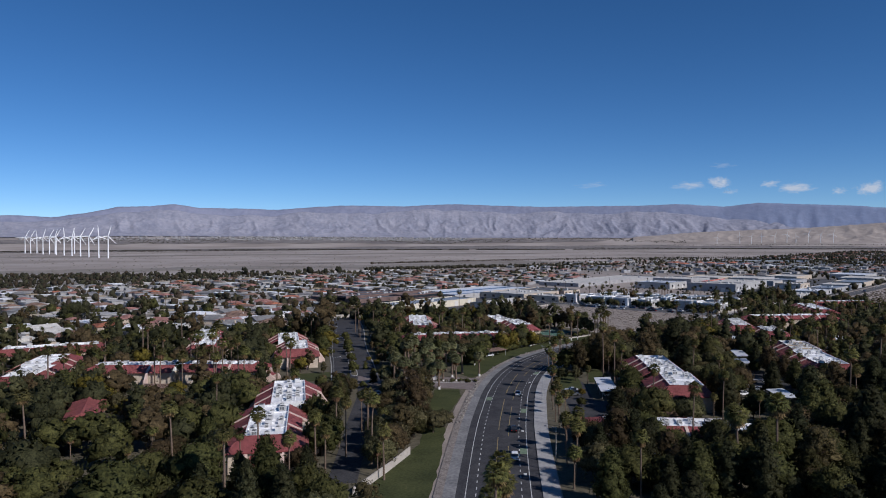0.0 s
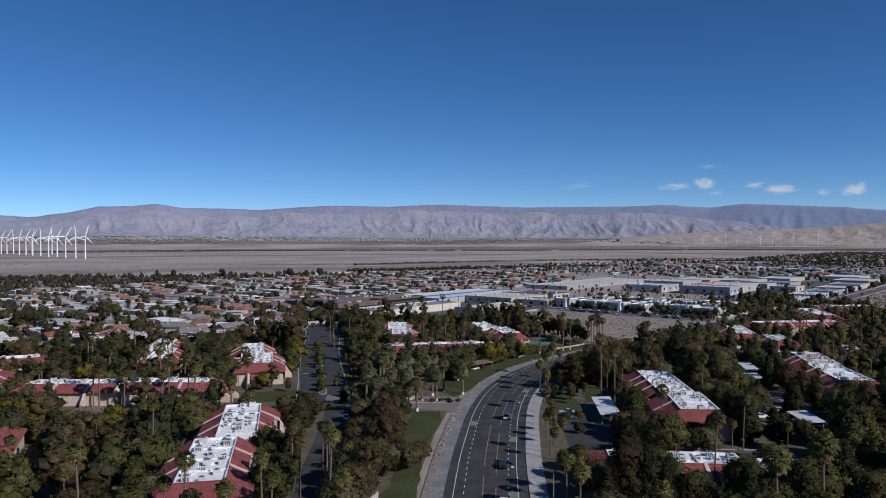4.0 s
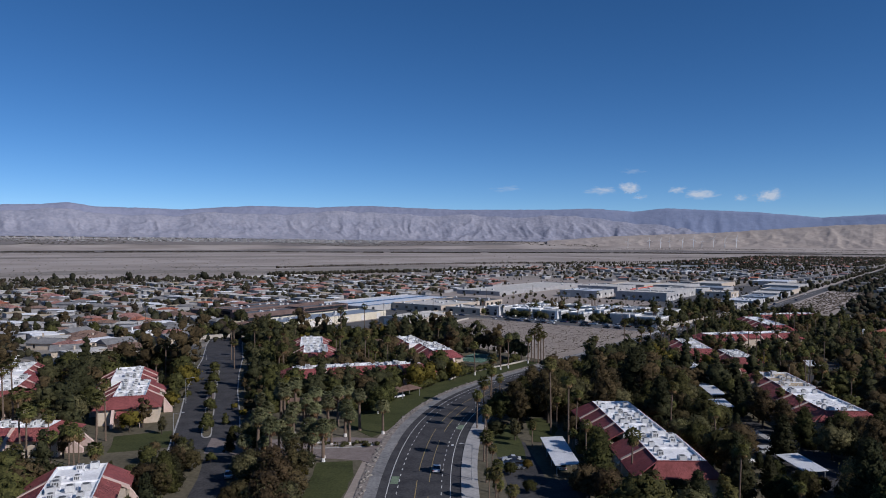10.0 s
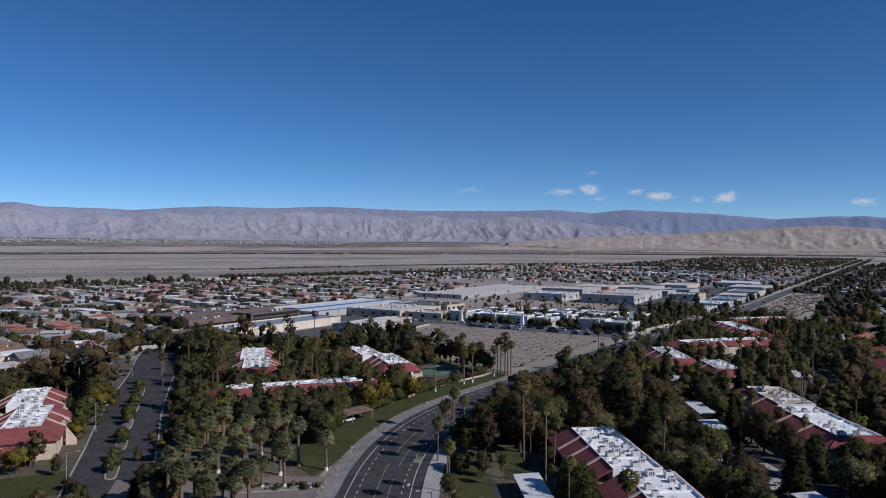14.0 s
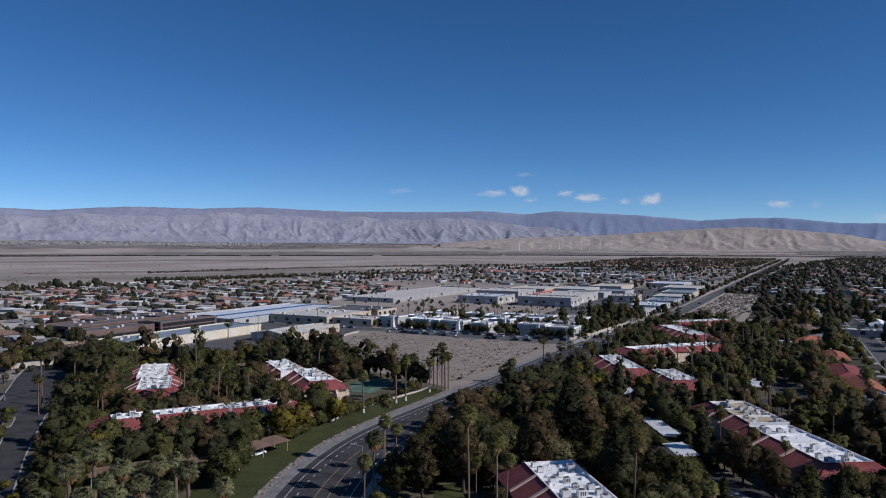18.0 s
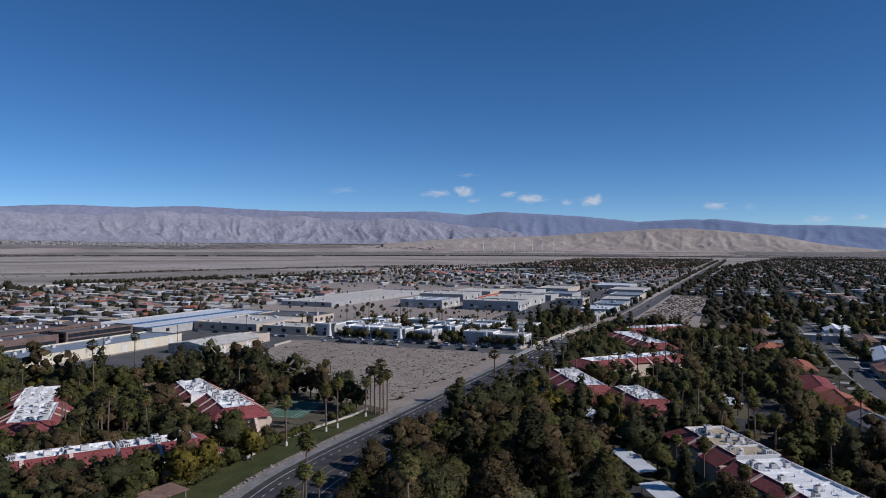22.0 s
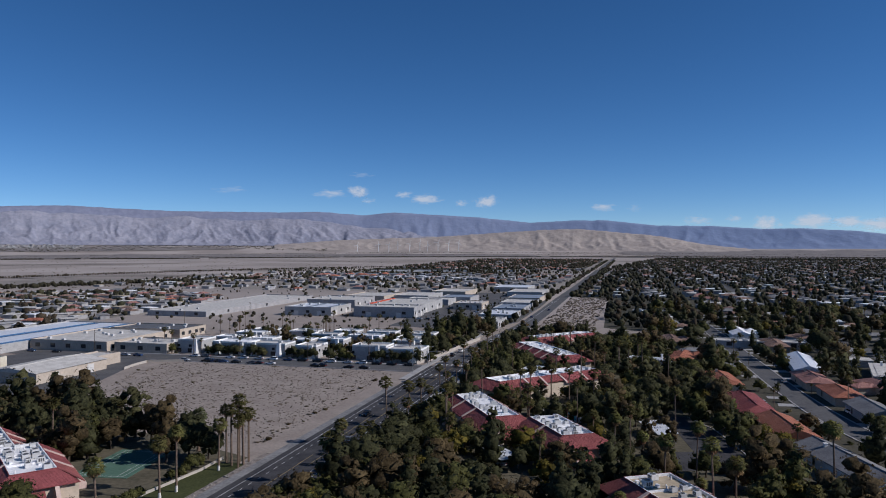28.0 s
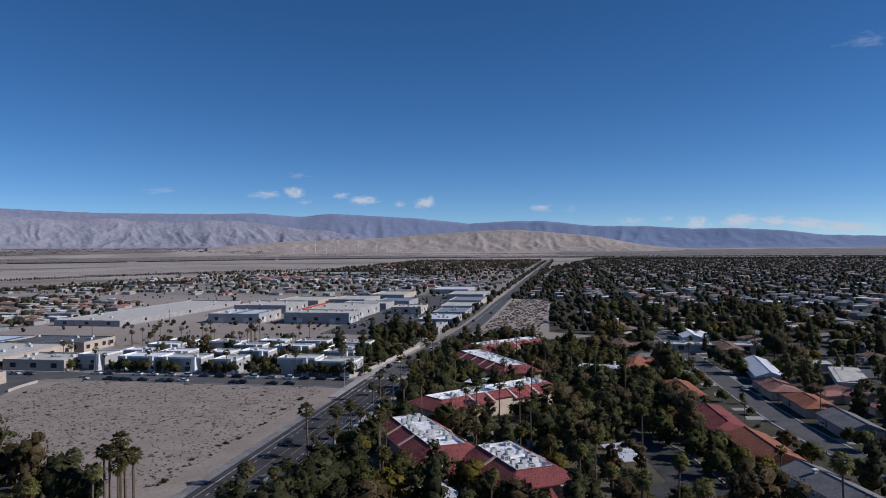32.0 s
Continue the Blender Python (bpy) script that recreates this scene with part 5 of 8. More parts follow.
# ---- commercial and other flat-roofed buildings on the grid ----
def flat_building(s, r, ls, lr, h, wall, roof, label, name="warehouse", windows=0, doors=0, units=0, strips=None, gable=0.0, category="warehouse"):
    """A flat or low gabled building, ls metres along the street and lr across it; (s, r) is its middle."""
    x, y = grid(s, r)
    rnd = random.Random(int(s * 13 + r * 7) & 0xffff)
    root = thing(name, label, category, pose(x, y, 0.03, 0, 0, GRID))
    a, b = ls / 2, lr / 2
    part("wall", Mesh().box(-a, a, -b, b, -0.4, h), M[wall], root)
    if gable:
        m = Mesh()
        low = [(-a - 0.5, -b - 0.5, h), (a + 0.5, -b - 0.5, h), (a + 0.5, b + 0.5, h), (-a - 0.5, b + 0.5, h)]
        m.poly([low[0], low[1], (a + 0.5, 0, h + gable), (-a - 0.5, 0, h + gable)]).poly([low[2], low[3], (-a - 0.5, 0, h + gable), (a + 0.5, 0, h + gable)])
        m.poly([low[1], low[2], (a + 0.5, 0, h + gable)]).poly([low[3], low[0], (-a - 0.5, 0, h + gable)])
        m.tube((-a, 0, h + gable), (a, 0, h + gable), 0.2, 0.2, 6)
        part("roof", m, M[roof], root)
    else:
        part("roof", Mesh().box(-a + 0.35, a - 0.35, -b + 0.35, b - 0.35, h, h + 0.12), M[roof], root)
        par = Mesh().box(-a, a, -b, -b + 0.35, h, h + 0.75).box(-a, a, b - 0.35, b, h, h + 0.75)
        par.box(-a, -a + 0.35, -b + 0.35, b - 0.35, h, h + 0.75).box(a - 0.35, a, -b + 0.35, b - 0.35, h, h + 0.75)
        part("parapet", par, M[wall], root)
    if strips:
        for k in range(strips[0]):
            y0 = -b + 2 + k * (lr - 4) / strips[0]
            part("roof_panel", Mesh().box(-a + 3, a - 4, y0, y0 + (lr - 4) / strips[0] * 0.22, h + 0.25, h + 0.4), M[strips[1]], root)
    # openings on the two sides that face the street corner
    for k in range(windows):
        y0 = -b + (k + 0.5) * lr / windows
        put_window(root, WIN_L, pose(-a, y0, h * 0.35, 0, 0, -90))
        x0 = -a + (k + 0.5) * ls / windows
        put_window(root, WIN_L, pose(x0, -b, h * 0.35, 0, 0, 0))
    for k in range(doors):
        x0 = -a + (k + 0.5) * ls / doors
        m = Mesh().box(-1.9, 1.9, -0.1, 0.05, 0, 3.6)
        part("roller_door", m, M["garage"], root, place=pose(x0, -b, 0))
        part("roller_door", m.data("roller_door", M["garage"]), None, root, place=pose(-a, -b + (k + 0.5) * lr / doors, 0, 0, 0, -90))
    for k in range(units):
        p = Matrix.Translation((x, y, 0)) @ Matrix.Rotation(radians(GRID), 4, "Z") @ Vector((rnd.uniform(-a + 2, a - 2), rnd.uniform(-b + 2, b - 2), 0))
        put_unit(p.x, p.y, h + 0.15, GRID + rnd.choice((0, 90)), 1)
    cover(x, y, GRID, a + 1, b + 1)
    return root


def g_of(x, y):
    return to_grid(x, y)


# long pale yellow warehouse, its neighbours and the brown offices
s, r = g_of(-45, 541)
flat_building(s, r - 5.5, 92, 25, 4.0, "yellow_wall", "slate_roof", "long pale yellow warehouse with a blue-grey roof", doors=6, units=7)
s, r = g_of(7.5, 543)
flat_building(s, r, 38, 25, 4.3, "tan_wall", "gravel_roof", "tan warehouse with a low pale gabled roof", gable=1.7, doors=2)
s, r = g_of(12, 563)
flat_building(s + 10, r + 9, 14, 12, 4.0, "tan_wall", "gravel_roof", "small tan lean-to of the warehouse")
s0, r0 = g_of(-88, 586)
for ds, dr, ls, lr, h in ((-22, 14, 46, 14, 7.4), (26, 16, 44, 13, 8.0), (-8, -6, 62, 14, 8.6), (34, -8, 22, 18, 9.2), (-26, -26, 40, 16, 7.0), (18, -28, 44, 18, 7.6)):
    b = flat_building(s0 + ds, r0 + dr, ls, lr, h * 0.72, "brown_wall", "dark_roof", "reddish-brown office block with flat grey roof and window bands", "office_building", units=5, category="office building")
    for z in (0.9, 3.6):
        if z + 1.9 > h * 0.72:
            continue
        part("window_band", Mesh().box(-ls / 2 + 1.5, ls / 2 - 1.5, -0.06, 0.05, 0, 2.0), M["glass"], b, place=pose(0, -lr / 2, z))
        part("window_band", Mesh().box(-lr / 2 + 1.5, lr / 2 - 1.5, -0.06, 0.05, 0, 2.0), M["glass"], b, place=pose(-ls / 2, 0, z, 0, 0, -90))
s, r = g_of(-14, 668)
flat_building(s, r, 118, 52, 3.8, "flats_wall", "metal_white", "long white building with blue solar panels in rows on its roof", "market_hall", strips=(2, "solar"), windows=5, category="commercial building")
s, r = g_of(34, 648)
flat_building(s - 14, r, 52, 46, 4.6, "tan_wall", "gravel_roof", "low tan commercial building with pale roof", "commercial_building", windows=5, units=10, category="commercial building")
flat_building(s + 30, r + 2, 26, 46, 4.4, "tan_wall", "dark_roof", "low tan commercial building with dark roof", "commercial_building", windows=4, units=6, category="commercial building")
flat_building(s - 26, r + 40, 22, 30, 4.2, "tan_wall", "gravel_roof", "low tan commercial building beside palms", "commercial_building", windows=3, units=5, category="commercial building")


# white apartments across the street from the sandy lot
def white_flats(s, r, ls, lr, h, rnd):
    x, y = grid(s, r)
    root = thing("apartment_building", "white two-storey stucco apartment house with stepped parapets", "apartment building", pose(x, y, 0.03, 0, 0, GRID), group="white apartment houses")
    a, b = ls / 2, lr / 2
    # wall greyer than towers and parapets: the front's shade is in its colour
    part("wall", Mesh().box(-a, a, -b, b, -0.3, h), M["flats_wall"], root)
    top = Mesh()
    part("roof", Mesh().box(-a + 0.35, a - 0.35, -b + 0.35, b - 0.35, h, h + 0.1), M["roof_white" if rnd.random() < 0.35 else "gravel_roof"], root)
    for x0, x1, y0, y1 in ((-a, a, -b, -b + 0.35), (-a, a, b - 0.35, b), (-a, -a + 0.35, -b + 0.35, b - 0.35), (a - 0.35, a, -b + 0.35, b - 0.35)):
        top.box(x0, x1, y0, y1, h, h + 0.7)
    part("parapet", top, M["white_wall"], root)
    # swept corner towers and recessed balconies
    n = max(2, int(lr / 6))
    for k in range(n):
        y0 = -b + (k + 0.5) * lr / n
        tw = Mesh().hull([(-a - 1.6, y0 - 1.2, -0.2), (-a, y0 - 2.0, -0.2), (-a, y0 + 2.0, -0.2), (-a - 1.6, y0 + 1.2, -0.2)], [(-a - 0.5, y0 - 0.7, h + 0.9), (-a, y0 - 0.9, h + 0.9), (-a, y0 + 0.9, h + 0.9), (-a - 0.5, y0 + 0.7, h + 0.9)])
        if k % 2 == 0:
            part("swept_tower", tw, M["white_wall"], root)
        put_window(root, WIN_L, pose(-a, y0 + lr / n / 2 - 0.4, 0.3, 0, 0, -90))
        put_window(root, WIN_S, pose(-a, y0 + lr / n / 2 - 0.4, 3.0, 0, 0, -90))
    for k in range(2):
        put_window(root, WIN_S, pose(-a + (k + 0.5) * ls / 2, -b, 2.9))
    for k in range(1):
        p = Matrix.Translation((x, y, 0)) @ Matrix.Rotation(radians(GRID), 4, "Z") @ Vector((rnd.uniform(-a + 2, a - 2), rnd.uniform(-b + 2, b - 2), 0))
        put_unit(p.x, p.y, h + 0.12, GRID, rnd.randrange(2))
    cover(x, y, GRID, a + 1.5, b + 1)


wr = random.Random(5)
for r0, r1 in ((-132, -119), (-113, -94), (-93.5, -74), (-68, -57), (-39.5, -23), (-22.5, -6)):
    white_flats(168 + wr.uniform(-1.5, 1.5), (r0 + r1) / 2, wr.uniform(11, 14), r1 - r0, 5.9 + wr.uniform(-0.6, 0.5), wr)
for s, hh in ((189, 5.4), (208, 5.2), (227, 4.8)):
    r = -124
    while r < -26:
        wdt = wr.uniform(12, 19)
        if wr.random() < 0.82:
            white_flats(s + wr.uniform(-3, 3), r + wdt / 2, wr.uniform(9, 12), wdt, hh + wr.uniform(-0.5, 0.3), wr)
        r += wdt + wr.uniform(3.5, 9)

# sheds and stores along the main road, farther on
for s, r, ls, lr, h, wall, roof, label, st in (
        (416, -95, 66, 46, 9.0, "white_wall", "gravel_roof", "large pale store with a red stripe along its pale roof", None), (367, -92, 26, 47, 9.4, "grey_wall", "gravel_roof", "large blank grey store hall", None), (372, -152, 40, 38, 8.0, "white_wall", "metal_white", "white store hall with blue-white roof", (2, "slate_roof")),
        (450, -165, 50, 44, 8.0, "grey_wall", "gravel_roof", "grey store hall with pale roof", None), (446, -46, 30, 24, 6.5, "tan_wall", "gravel_roof", "tan commercial hall with pale roof", None), (320, -8, 34, 22, 5.0, "white_wall", "roof_white", "white roadside shop row with flat roof", None),
        (372, -8, 40, 24, 5.0, "white_wall", "metal_white", "white roadside shop row with metal roof", None), (426, -8, 44, 24, 5.0, "grey_wall", "slate_roof", "grey roadside shop row with metal roof", None), (480, -10, 44, 28, 5.2, "white_wall", "gravel_roof", "white roadside shop row with flat roof", None),
        (540, -12, 50, 30, 5.4, "tan_wall", "slate_roof", "tan roadside shop row with grey roof", None), (484, -92, 30, 40, 6, "white_wall", "roof_white", "white hall with flat roof", None), (520, -74, 40, 30, 6, "grey_wall", "slate_roof", "grey hall with slate roof", None),
        (415, -245, 185, 50, 4.4, "grey_wall", "gravel_roof", "very long low grey roofed structure", None), (520, -160, 56, 40, 6.5, "tan_wall", "gravel_roof", "tan store hall with pale roof", None), (540, -120, 56, 34, 6, "white_wall", "gravel_roof", "white store hall with flat roof", None),
        (620, -22, 60, 36, 6, "white_wall", "roof_white", "white store hall with flat roof", None), (610, -100, 60, 36, 6, "tan_wall", "gravel_roof", "tan store hall with pale roof", None), (700, -50, 60, 40, 6, "white_wall", "metal_white", "white store hall with flat roof", None),
        (418, 98, 12, 24, 4.6, "white_wall", "metal_white", "long low white-roofed building among trees", None), (256, 150, 14, 46, 4.0, "white_wall", "gravel_roof", "low white-roofed building among trees", None)):
    near = s < 460
    flat_building(s, r, ls, lr, h * 0.74, {"white_wall": "flats_wall"}.get(wall, wall), {"roof_white": "gravel_roof"}.get(roof, roof), label, "store", windows=3 if near else 0, doors=2 if near and h > 5.5 else 0, units=6 if near else 0, strips=st, category="store")
part_red = Mesh().box(-31, 31, -1.6, 1.6, 0, 0.45)
tagged(part("roof_edge", part_red, M["awning_red"], [o for o in scene.objects if o.name == "store"][0], "red stripe along the roof edge", place=pose(0, 20.5, 6.8)), "")

# the nearest rooftop units as things, the far ones as one mass
UNIT_SPOTS.sort(key=lambda row: row[0])
first = [True, True]
for d, which, m in UNIT_SPOTS[:290]:
    if first[which]:
        UNITS[which].matrix_basis, first[which] = m, False
    else:
        copy_thing(UNITS[which], m)
rest = Mesh()
for d, which, m in UNIT_SPOTS[290:]:
    k = 0.6 if which == 0 else 0.8
    c = [m @ Vector(p) for p in ((-k, -k, 0), (k, -k, 0), (k, k, 0), (-k, k, 0), (-k, -k, 1.1), (k, -k, 1.1), (k, k, 1.1), (-k, k, 1.1))]
    rest.hull(c[:4], c[4:])
    top = m @ Vector((0, 0, 1.1))
    rest.tube(top, top + Vector((0, 0, 0.1)), k * 0.7, k * 0.66, 8)
tagged(part("rooftop_units", rest, M["unit"]), "grey metal air conditioners on farther flat roofs", "air conditioners", kind="stuff")

# ---- boundary walls ----
def wall_line(pts, h, label, t=0.2):
    line = [Vector(p) for p in pts]
    n = normals(line)
    root = thing("garden_wall", label, "wall", pose(line[0].x, line[0].y, 0), group="boundary walls")
    for i in range(len(line) - 1):
        d = line[i + 1] - line[i]
        turn = math.degrees(math.atan2(d.y, d.x))
        rel = line[i] - line[0]
        m = Mesh().box(0, d.length, -t / 2, t / 2, -0.2, h).box(-0.02, d.length + 0.02, -t / 2 - 0.05, t / 2 + 0.05, h, h + 0.1)
        part("wall_panel", m, M["white_wall" if h > 2 else "block_wall"], root, place=pose(rel.x, rel.y, 0, 0, 0, turn))


wall_line([(-20, 142), (-15.5, 158), (-12.2, 171.5)], 1.8, "pale block garden wall behind the lawn")
wall_line([(22.4, 346.5), (31, 361.5), (42, 373), (54, 385), (60, 393)], 0.6, "low pale block wall behind the lawn")
wall_line([(36, 545), (40, 553), grid(131, -127), grid(137, -112)], 1.0, "low pale wall at the corner of the sandy lot")
wall_line([grid(157, -7), grid(164, -4.5), grid(185, -2.2), grid(215, 0), grid(248, 3)], 1.5, "pale block roadside wall")

wall_line([grid(1238, -430), grid(1262, -330), grid(1280, -210), grid(1300, -105)], 3.6, "long white block wall beyond the suburb", 0.5)
wall_line([grid(1090, -460), grid(1105, -300), grid(1120, -150)], 2.6, "white block wall between rows of houses", 0.5)

wall_line([(-118, 452), (-104, 462), (-84, 474), (-72, 480)], 2.0, "pale tan block wall at the end of the estate drive")

# entrance canopy with red cloth
ent = thing("entrance_canopy", "red canvas canopy over the estate gatehouse", "canopy", pose(-15.5, 262.5, 0.1))
part("canopy", hip_roof(4.6, 4.0, 2.7, 1.5, 0.2, False, 0.08), M["awning_red"], ent)
part("gatehouse", Mesh().box(-1.3, 1.3, -1.1, 1.1, 0, 2.6), M["white_wall"], ent)
for sx in (-2, 2):
    for sy in (-1.7, 1.7):
        part("post", Mesh().tube((sx, sy, 0), (sx, sy, 2.7), 0.07, 0.07, 6), M["steel"], ent)
gate = thing("estate_gate", "brown gate between two pale pillars", "gate", pose(57, 212.6, 0.05, 0, 0, 0))
for x0 in (-5.2, 4.4):
    part("pillar", Mesh().box(x0, x0 + 0.8, -0.4, 0.4, 0, 2.3).box(x0 - 0.1, x0 + 0.9, -0.5, 0.5, 2.3, 2.45), M["cream"], gate)
part("gate_leaf", Mesh().box(-4.4, 4.4, -0.06, 0.06, 0.1, 1.8), M["door"], gate)

# ---- pools and court ----
def pool(x, y, turn, hl, hw, label):
    root = thing("swimming_pool", label, "swimming pool", pose(x, y, 0.05, 0, 0, turn), group="swimming pools")
    ring = Mesh()
    o, i = [(-hl - 2.5, -hw - 2), (hl + 2.5, -hw - 2), (hl + 2.5, hw + 2), (-hl - 2.5, hw + 2)], [(-hl, -hw), (hl, -hw), (hl, hw), (-hl, hw)]
    for k in range(4):
        j = (k + 1) % 4
        ring.poly([(*o[k], 0.08), (*o[j], 0.08), (*i[j], 0.08), (*i[k], 0.08)])
        ring.poly([(*o[k], -0.2), (*o[j], -0.2), (*o[j], 0.08), (*o[k], 0.08)])
        ring.poly([(*i[k], 0.08), (*i[j], 0.08), (*i[j], -0.2), (*i[k], -0.2)])
    part("deck", ring, M["concrete"], root)
    part("water", Mesh().box(-hl, hl, -hw, hw, -0.2, 0.02), M["water"], root, "turquoise water")
    cover(x, y, turn, hl + 1.5, hw + 1.2)


pool(-12.5, 372.5, 10, 5, 3.0, "small turquoise swimming pool beside the long apartment building")
pool(163, 400, 60, 7, 3.8, "turquoise swimming pool with pale deck beside the apartments")
pool(100, 264, 90, 6, 3.2, "turquoise swimming pool between dark trees")
pool(-76, 210, 100, 6, 3.4, "turquoise swimming pool half hidden by trees")
court = thing("tennis_court", "faded green tennis court behind trees", "tennis court", pose(37.5, 399, 0.07, 0, 0, 60))
part("surface", Mesh().box(-11, 11, -7, 7, -0.2, 0.05), M["tennis"], court)
ln = Mesh()
for y0 in (-5.5, -4.1, 4.1, 5.5):
    ln.box(-10, 10, y0 - 0.05, y0 + 0.05, 0.05, 0.056)
for x0 in (-10, 0, 10):
    ln.box(x0 - 0.05, x0 + 0.05, -5.45, 5.45, 0.05, 0.055)
part("court_lines", ln, M["line_white"], court)
cover(37.5, 399, 60, 13, 9)
cover(37, 383, 90, 9, 9)
ROOFS.append((-1.0, 37.5, 398, math.cos(radians(60)), math.sin(radians(60)), 13, 9))
blue = thing("shade_canopy", "blue tarpaulin canopy beside the white-roofed building", "canopy", pose(83.5, 183, 0.1))
part("cloth", hip_roof(5, 6, 3.2, 0.7, 0.1, False, 0.06), M["tarp"], blue)
for sx in (-2.3, 2.3):
    for sy in (-2.8, 2.8):
        part("post", Mesh().tube((sx, sy, 0), (sx, sy, 3.2), 0.06, 0.06, 6), M["steel"], blue)
blue2 = thing("parasol", "blue cloth parasol among trees", "parasol", pose(-71, 226, 0.1))
part("cloth", hip_roof(3.4, 3.4, 2.4, 0.9, 0.1, False, 0.05), M["tarp"], blue2)
part("pole", Mesh().tube((0, 0, 0), (0, 0, 3.2), 0.04, 0.04, 6), M["steel"], blue2)


# ---- trees ----
def leaves(m, c, rad, n, size, rnd, out, squash=0.8):
    """Small pointed sprays on and in a lump round c; each is lit by where it sits on the lump and on the crown."""
    for _ in range(n):
        d = Vector((rnd.gauss(0, 1), rnd.gauss(0, 1), rnd.gauss(0, 1) + 0.25)).normalized()
        p = Vector(c) + Vector((d.x * rad, d.y * rad, d.z * rad * squash)) * rnd.uniform(0.80, 1.34)
        a = (d + Vector((rnd.gauss(0, 1), rnd.gauss(0, 1), rnd.gauss(0, 1))) * 0.30).normalized()
        b = a.orthogonal().normalized()
        b = (b * math.cos(k := rnd.uniform(0, 6.28)) + a.cross(b) * math.sin(k)).normalized()
        s, w = size * rnd.uniform(0.7, 1.3), size * rnd.uniform(0.4, 0.65)
        t = a.cross(b) * w
        m.poly([p - b * s - t, p + b * s * 1.1, p - b * s * 0.4 + t * 1.3])
        e = (d * 0.75 + out + Vector((rnd.gauss(0, 1), rnd.gauss(0, 1), rnd.gauss(0, 1))) * 0.34).normalized()
        m.n += [e, e, e]


def crown_mesh(height, crown, shape, clumps, per, leaf_size, bare, rnd, at, limbs=None):
    """A crown of uneven leafy lumps with sprays standing out of them; limbs, if given, takes the branches."""
    cr = Mesh()
    full = 1.0 - 0.8 * bare
    for z, rx, rz in {"cone": ((0.24, 0.80, 0.20), (0.42, 0.68, 0.20), (0.64, 0.46, 0.20)), "tall": ((0.44, 0.58, 0.20), (0.70, 0.56, 0.20))}.get(shape, ((0.57, 0.80, 0.28),)):
        cr.lump(at(z) + Vector((0, 0, height * z)), crown * rx * 0.92 * full, height * rz * 0.95 * full, rnd, Vector((0, 0, 0.01)), 0.25)
    for k in range(clumps):
        t = (k + rnd.random()) / clumps
        if shape == "cone":
            z = height * (0.10 + 0.86 * t)
            reach = crown * (1.0 - t) ** 0.62 * rnd.uniform(0.66, 0.98)
            size = crown * (0.38 - 0.17 * t) * rnd.uniform(0.8, 1.25)
        elif shape == "tall":
            z = height * (0.24 + 0.72 * t)
            reach = crown * math.sin(math.pi * (0.14 + 0.76 * t)) * rnd.uniform(0.45, 0.98)
            size = crown * 0.30 * rnd.uniform(0.6, 1.35)
        else:
            z = height * (0.30 + 0.60 * t)
            reach = crown * math.sqrt(max(0.04, 1 - (2 * t - 0.75) ** 2 / 1.55)) * rnd.uniform(0.55, 0.92)
            size = crown * 0.30 * rnd.uniform(0.65, 1.35)
        size *= (48 / clumps) ** 0.30
        a = k * 2.4 + rnd.uniform(-0.6, 0.6)
        base = at(min(1.0, z / height))
        c = base + Vector((math.cos(a) * reach, math.sin(a) * reach, z))
        mid = height * (0.42 if shape == "cone" else 0.55)
        out = Vector(((c.x - base.x) / crown, (c.y - base.y) / crown, (z - mid) / (height * 0.5)))
        out = out.normalized() if out.length > 0.05 else Vector((0, 0, 1))
        if limbs is not None and k % 4 == 0:
            limbs.tube(base + Vector((0, 0, max(height * 0.15, z - reach * 0.55))), c, 0.011 * height, 0.004 * height, 5, False)
        if rnd.random() >= bare:
            cr.lump(c, size * 0.66, size * 0.56, rnd, out)
        leaves(cr, c, size, per, leaf_size, rnd, out)
    return cr


LOD = {}     # the same plants with fewer pieces, for the far masses


def limb_tree(height, crown, shape, leafmat, seed, label, clumps=36, per=32, leaf_size=0.30, white_base=False, bare=0.0, lean=0.3, name="shade_tree"):
    """A tapered trunk with limbs, and a crown of many uneven clumps of leaves. shape: 'cone', 'round' or 'tall'."""
    rnd = random.Random(seed)
    root = thing(name, label, "tree", group=name.replace("_", " ") + "s")
    tr = Mesh()
    bend_x, bend_y = rnd.uniform(-lean, lean), rnd.uniform(-lean, lean)
    at = lambda t: Vector((bend_x * t * t * 2, bend_y * t * t * 2, 0))
    spine = [at(t) + Vector((0, 0, height * t * 0.9 - (0.3 if t == 0 else 0))) for t in (0, 0.12, 0.3, 0.5, 0.75, 1)]
    rad = [0.030 * height * k for k in (1.15, 0.9, 0.72, 0.5, 0.28, 0.08)]
    for i in range(5):
        tr.tube(spine[i], spine[i + 1], rad[i], rad[i + 1], 7, i in (0, 4))
    cr = crown_mesh(height, crown, shape, int(clumps * 1.6), per, leaf_size, bare, rnd, at, tr)
    part("trunk", tr, M["bark"], root)
    if white_base:
        wb = Mesh()
        wb.tube(spine[0], spine[1], rad[0] + 0.02, rad[1] + 0.02, 7)
        part("limewashed_base", wb, M["limewash"], root, "white limewashed base of the trunk")
    part("crown", cr, M[leafmat], root)
    LOD[root.name] = [(Mesh().tube(spine[0], spine[3], rad[0], rad[3], 5, False), M["bark"]), (crown_mesh(height, crown, shape, 17, 15, leaf_size * 1.25, bare * 0.6, rnd, at), M[leafmat])]
    return root


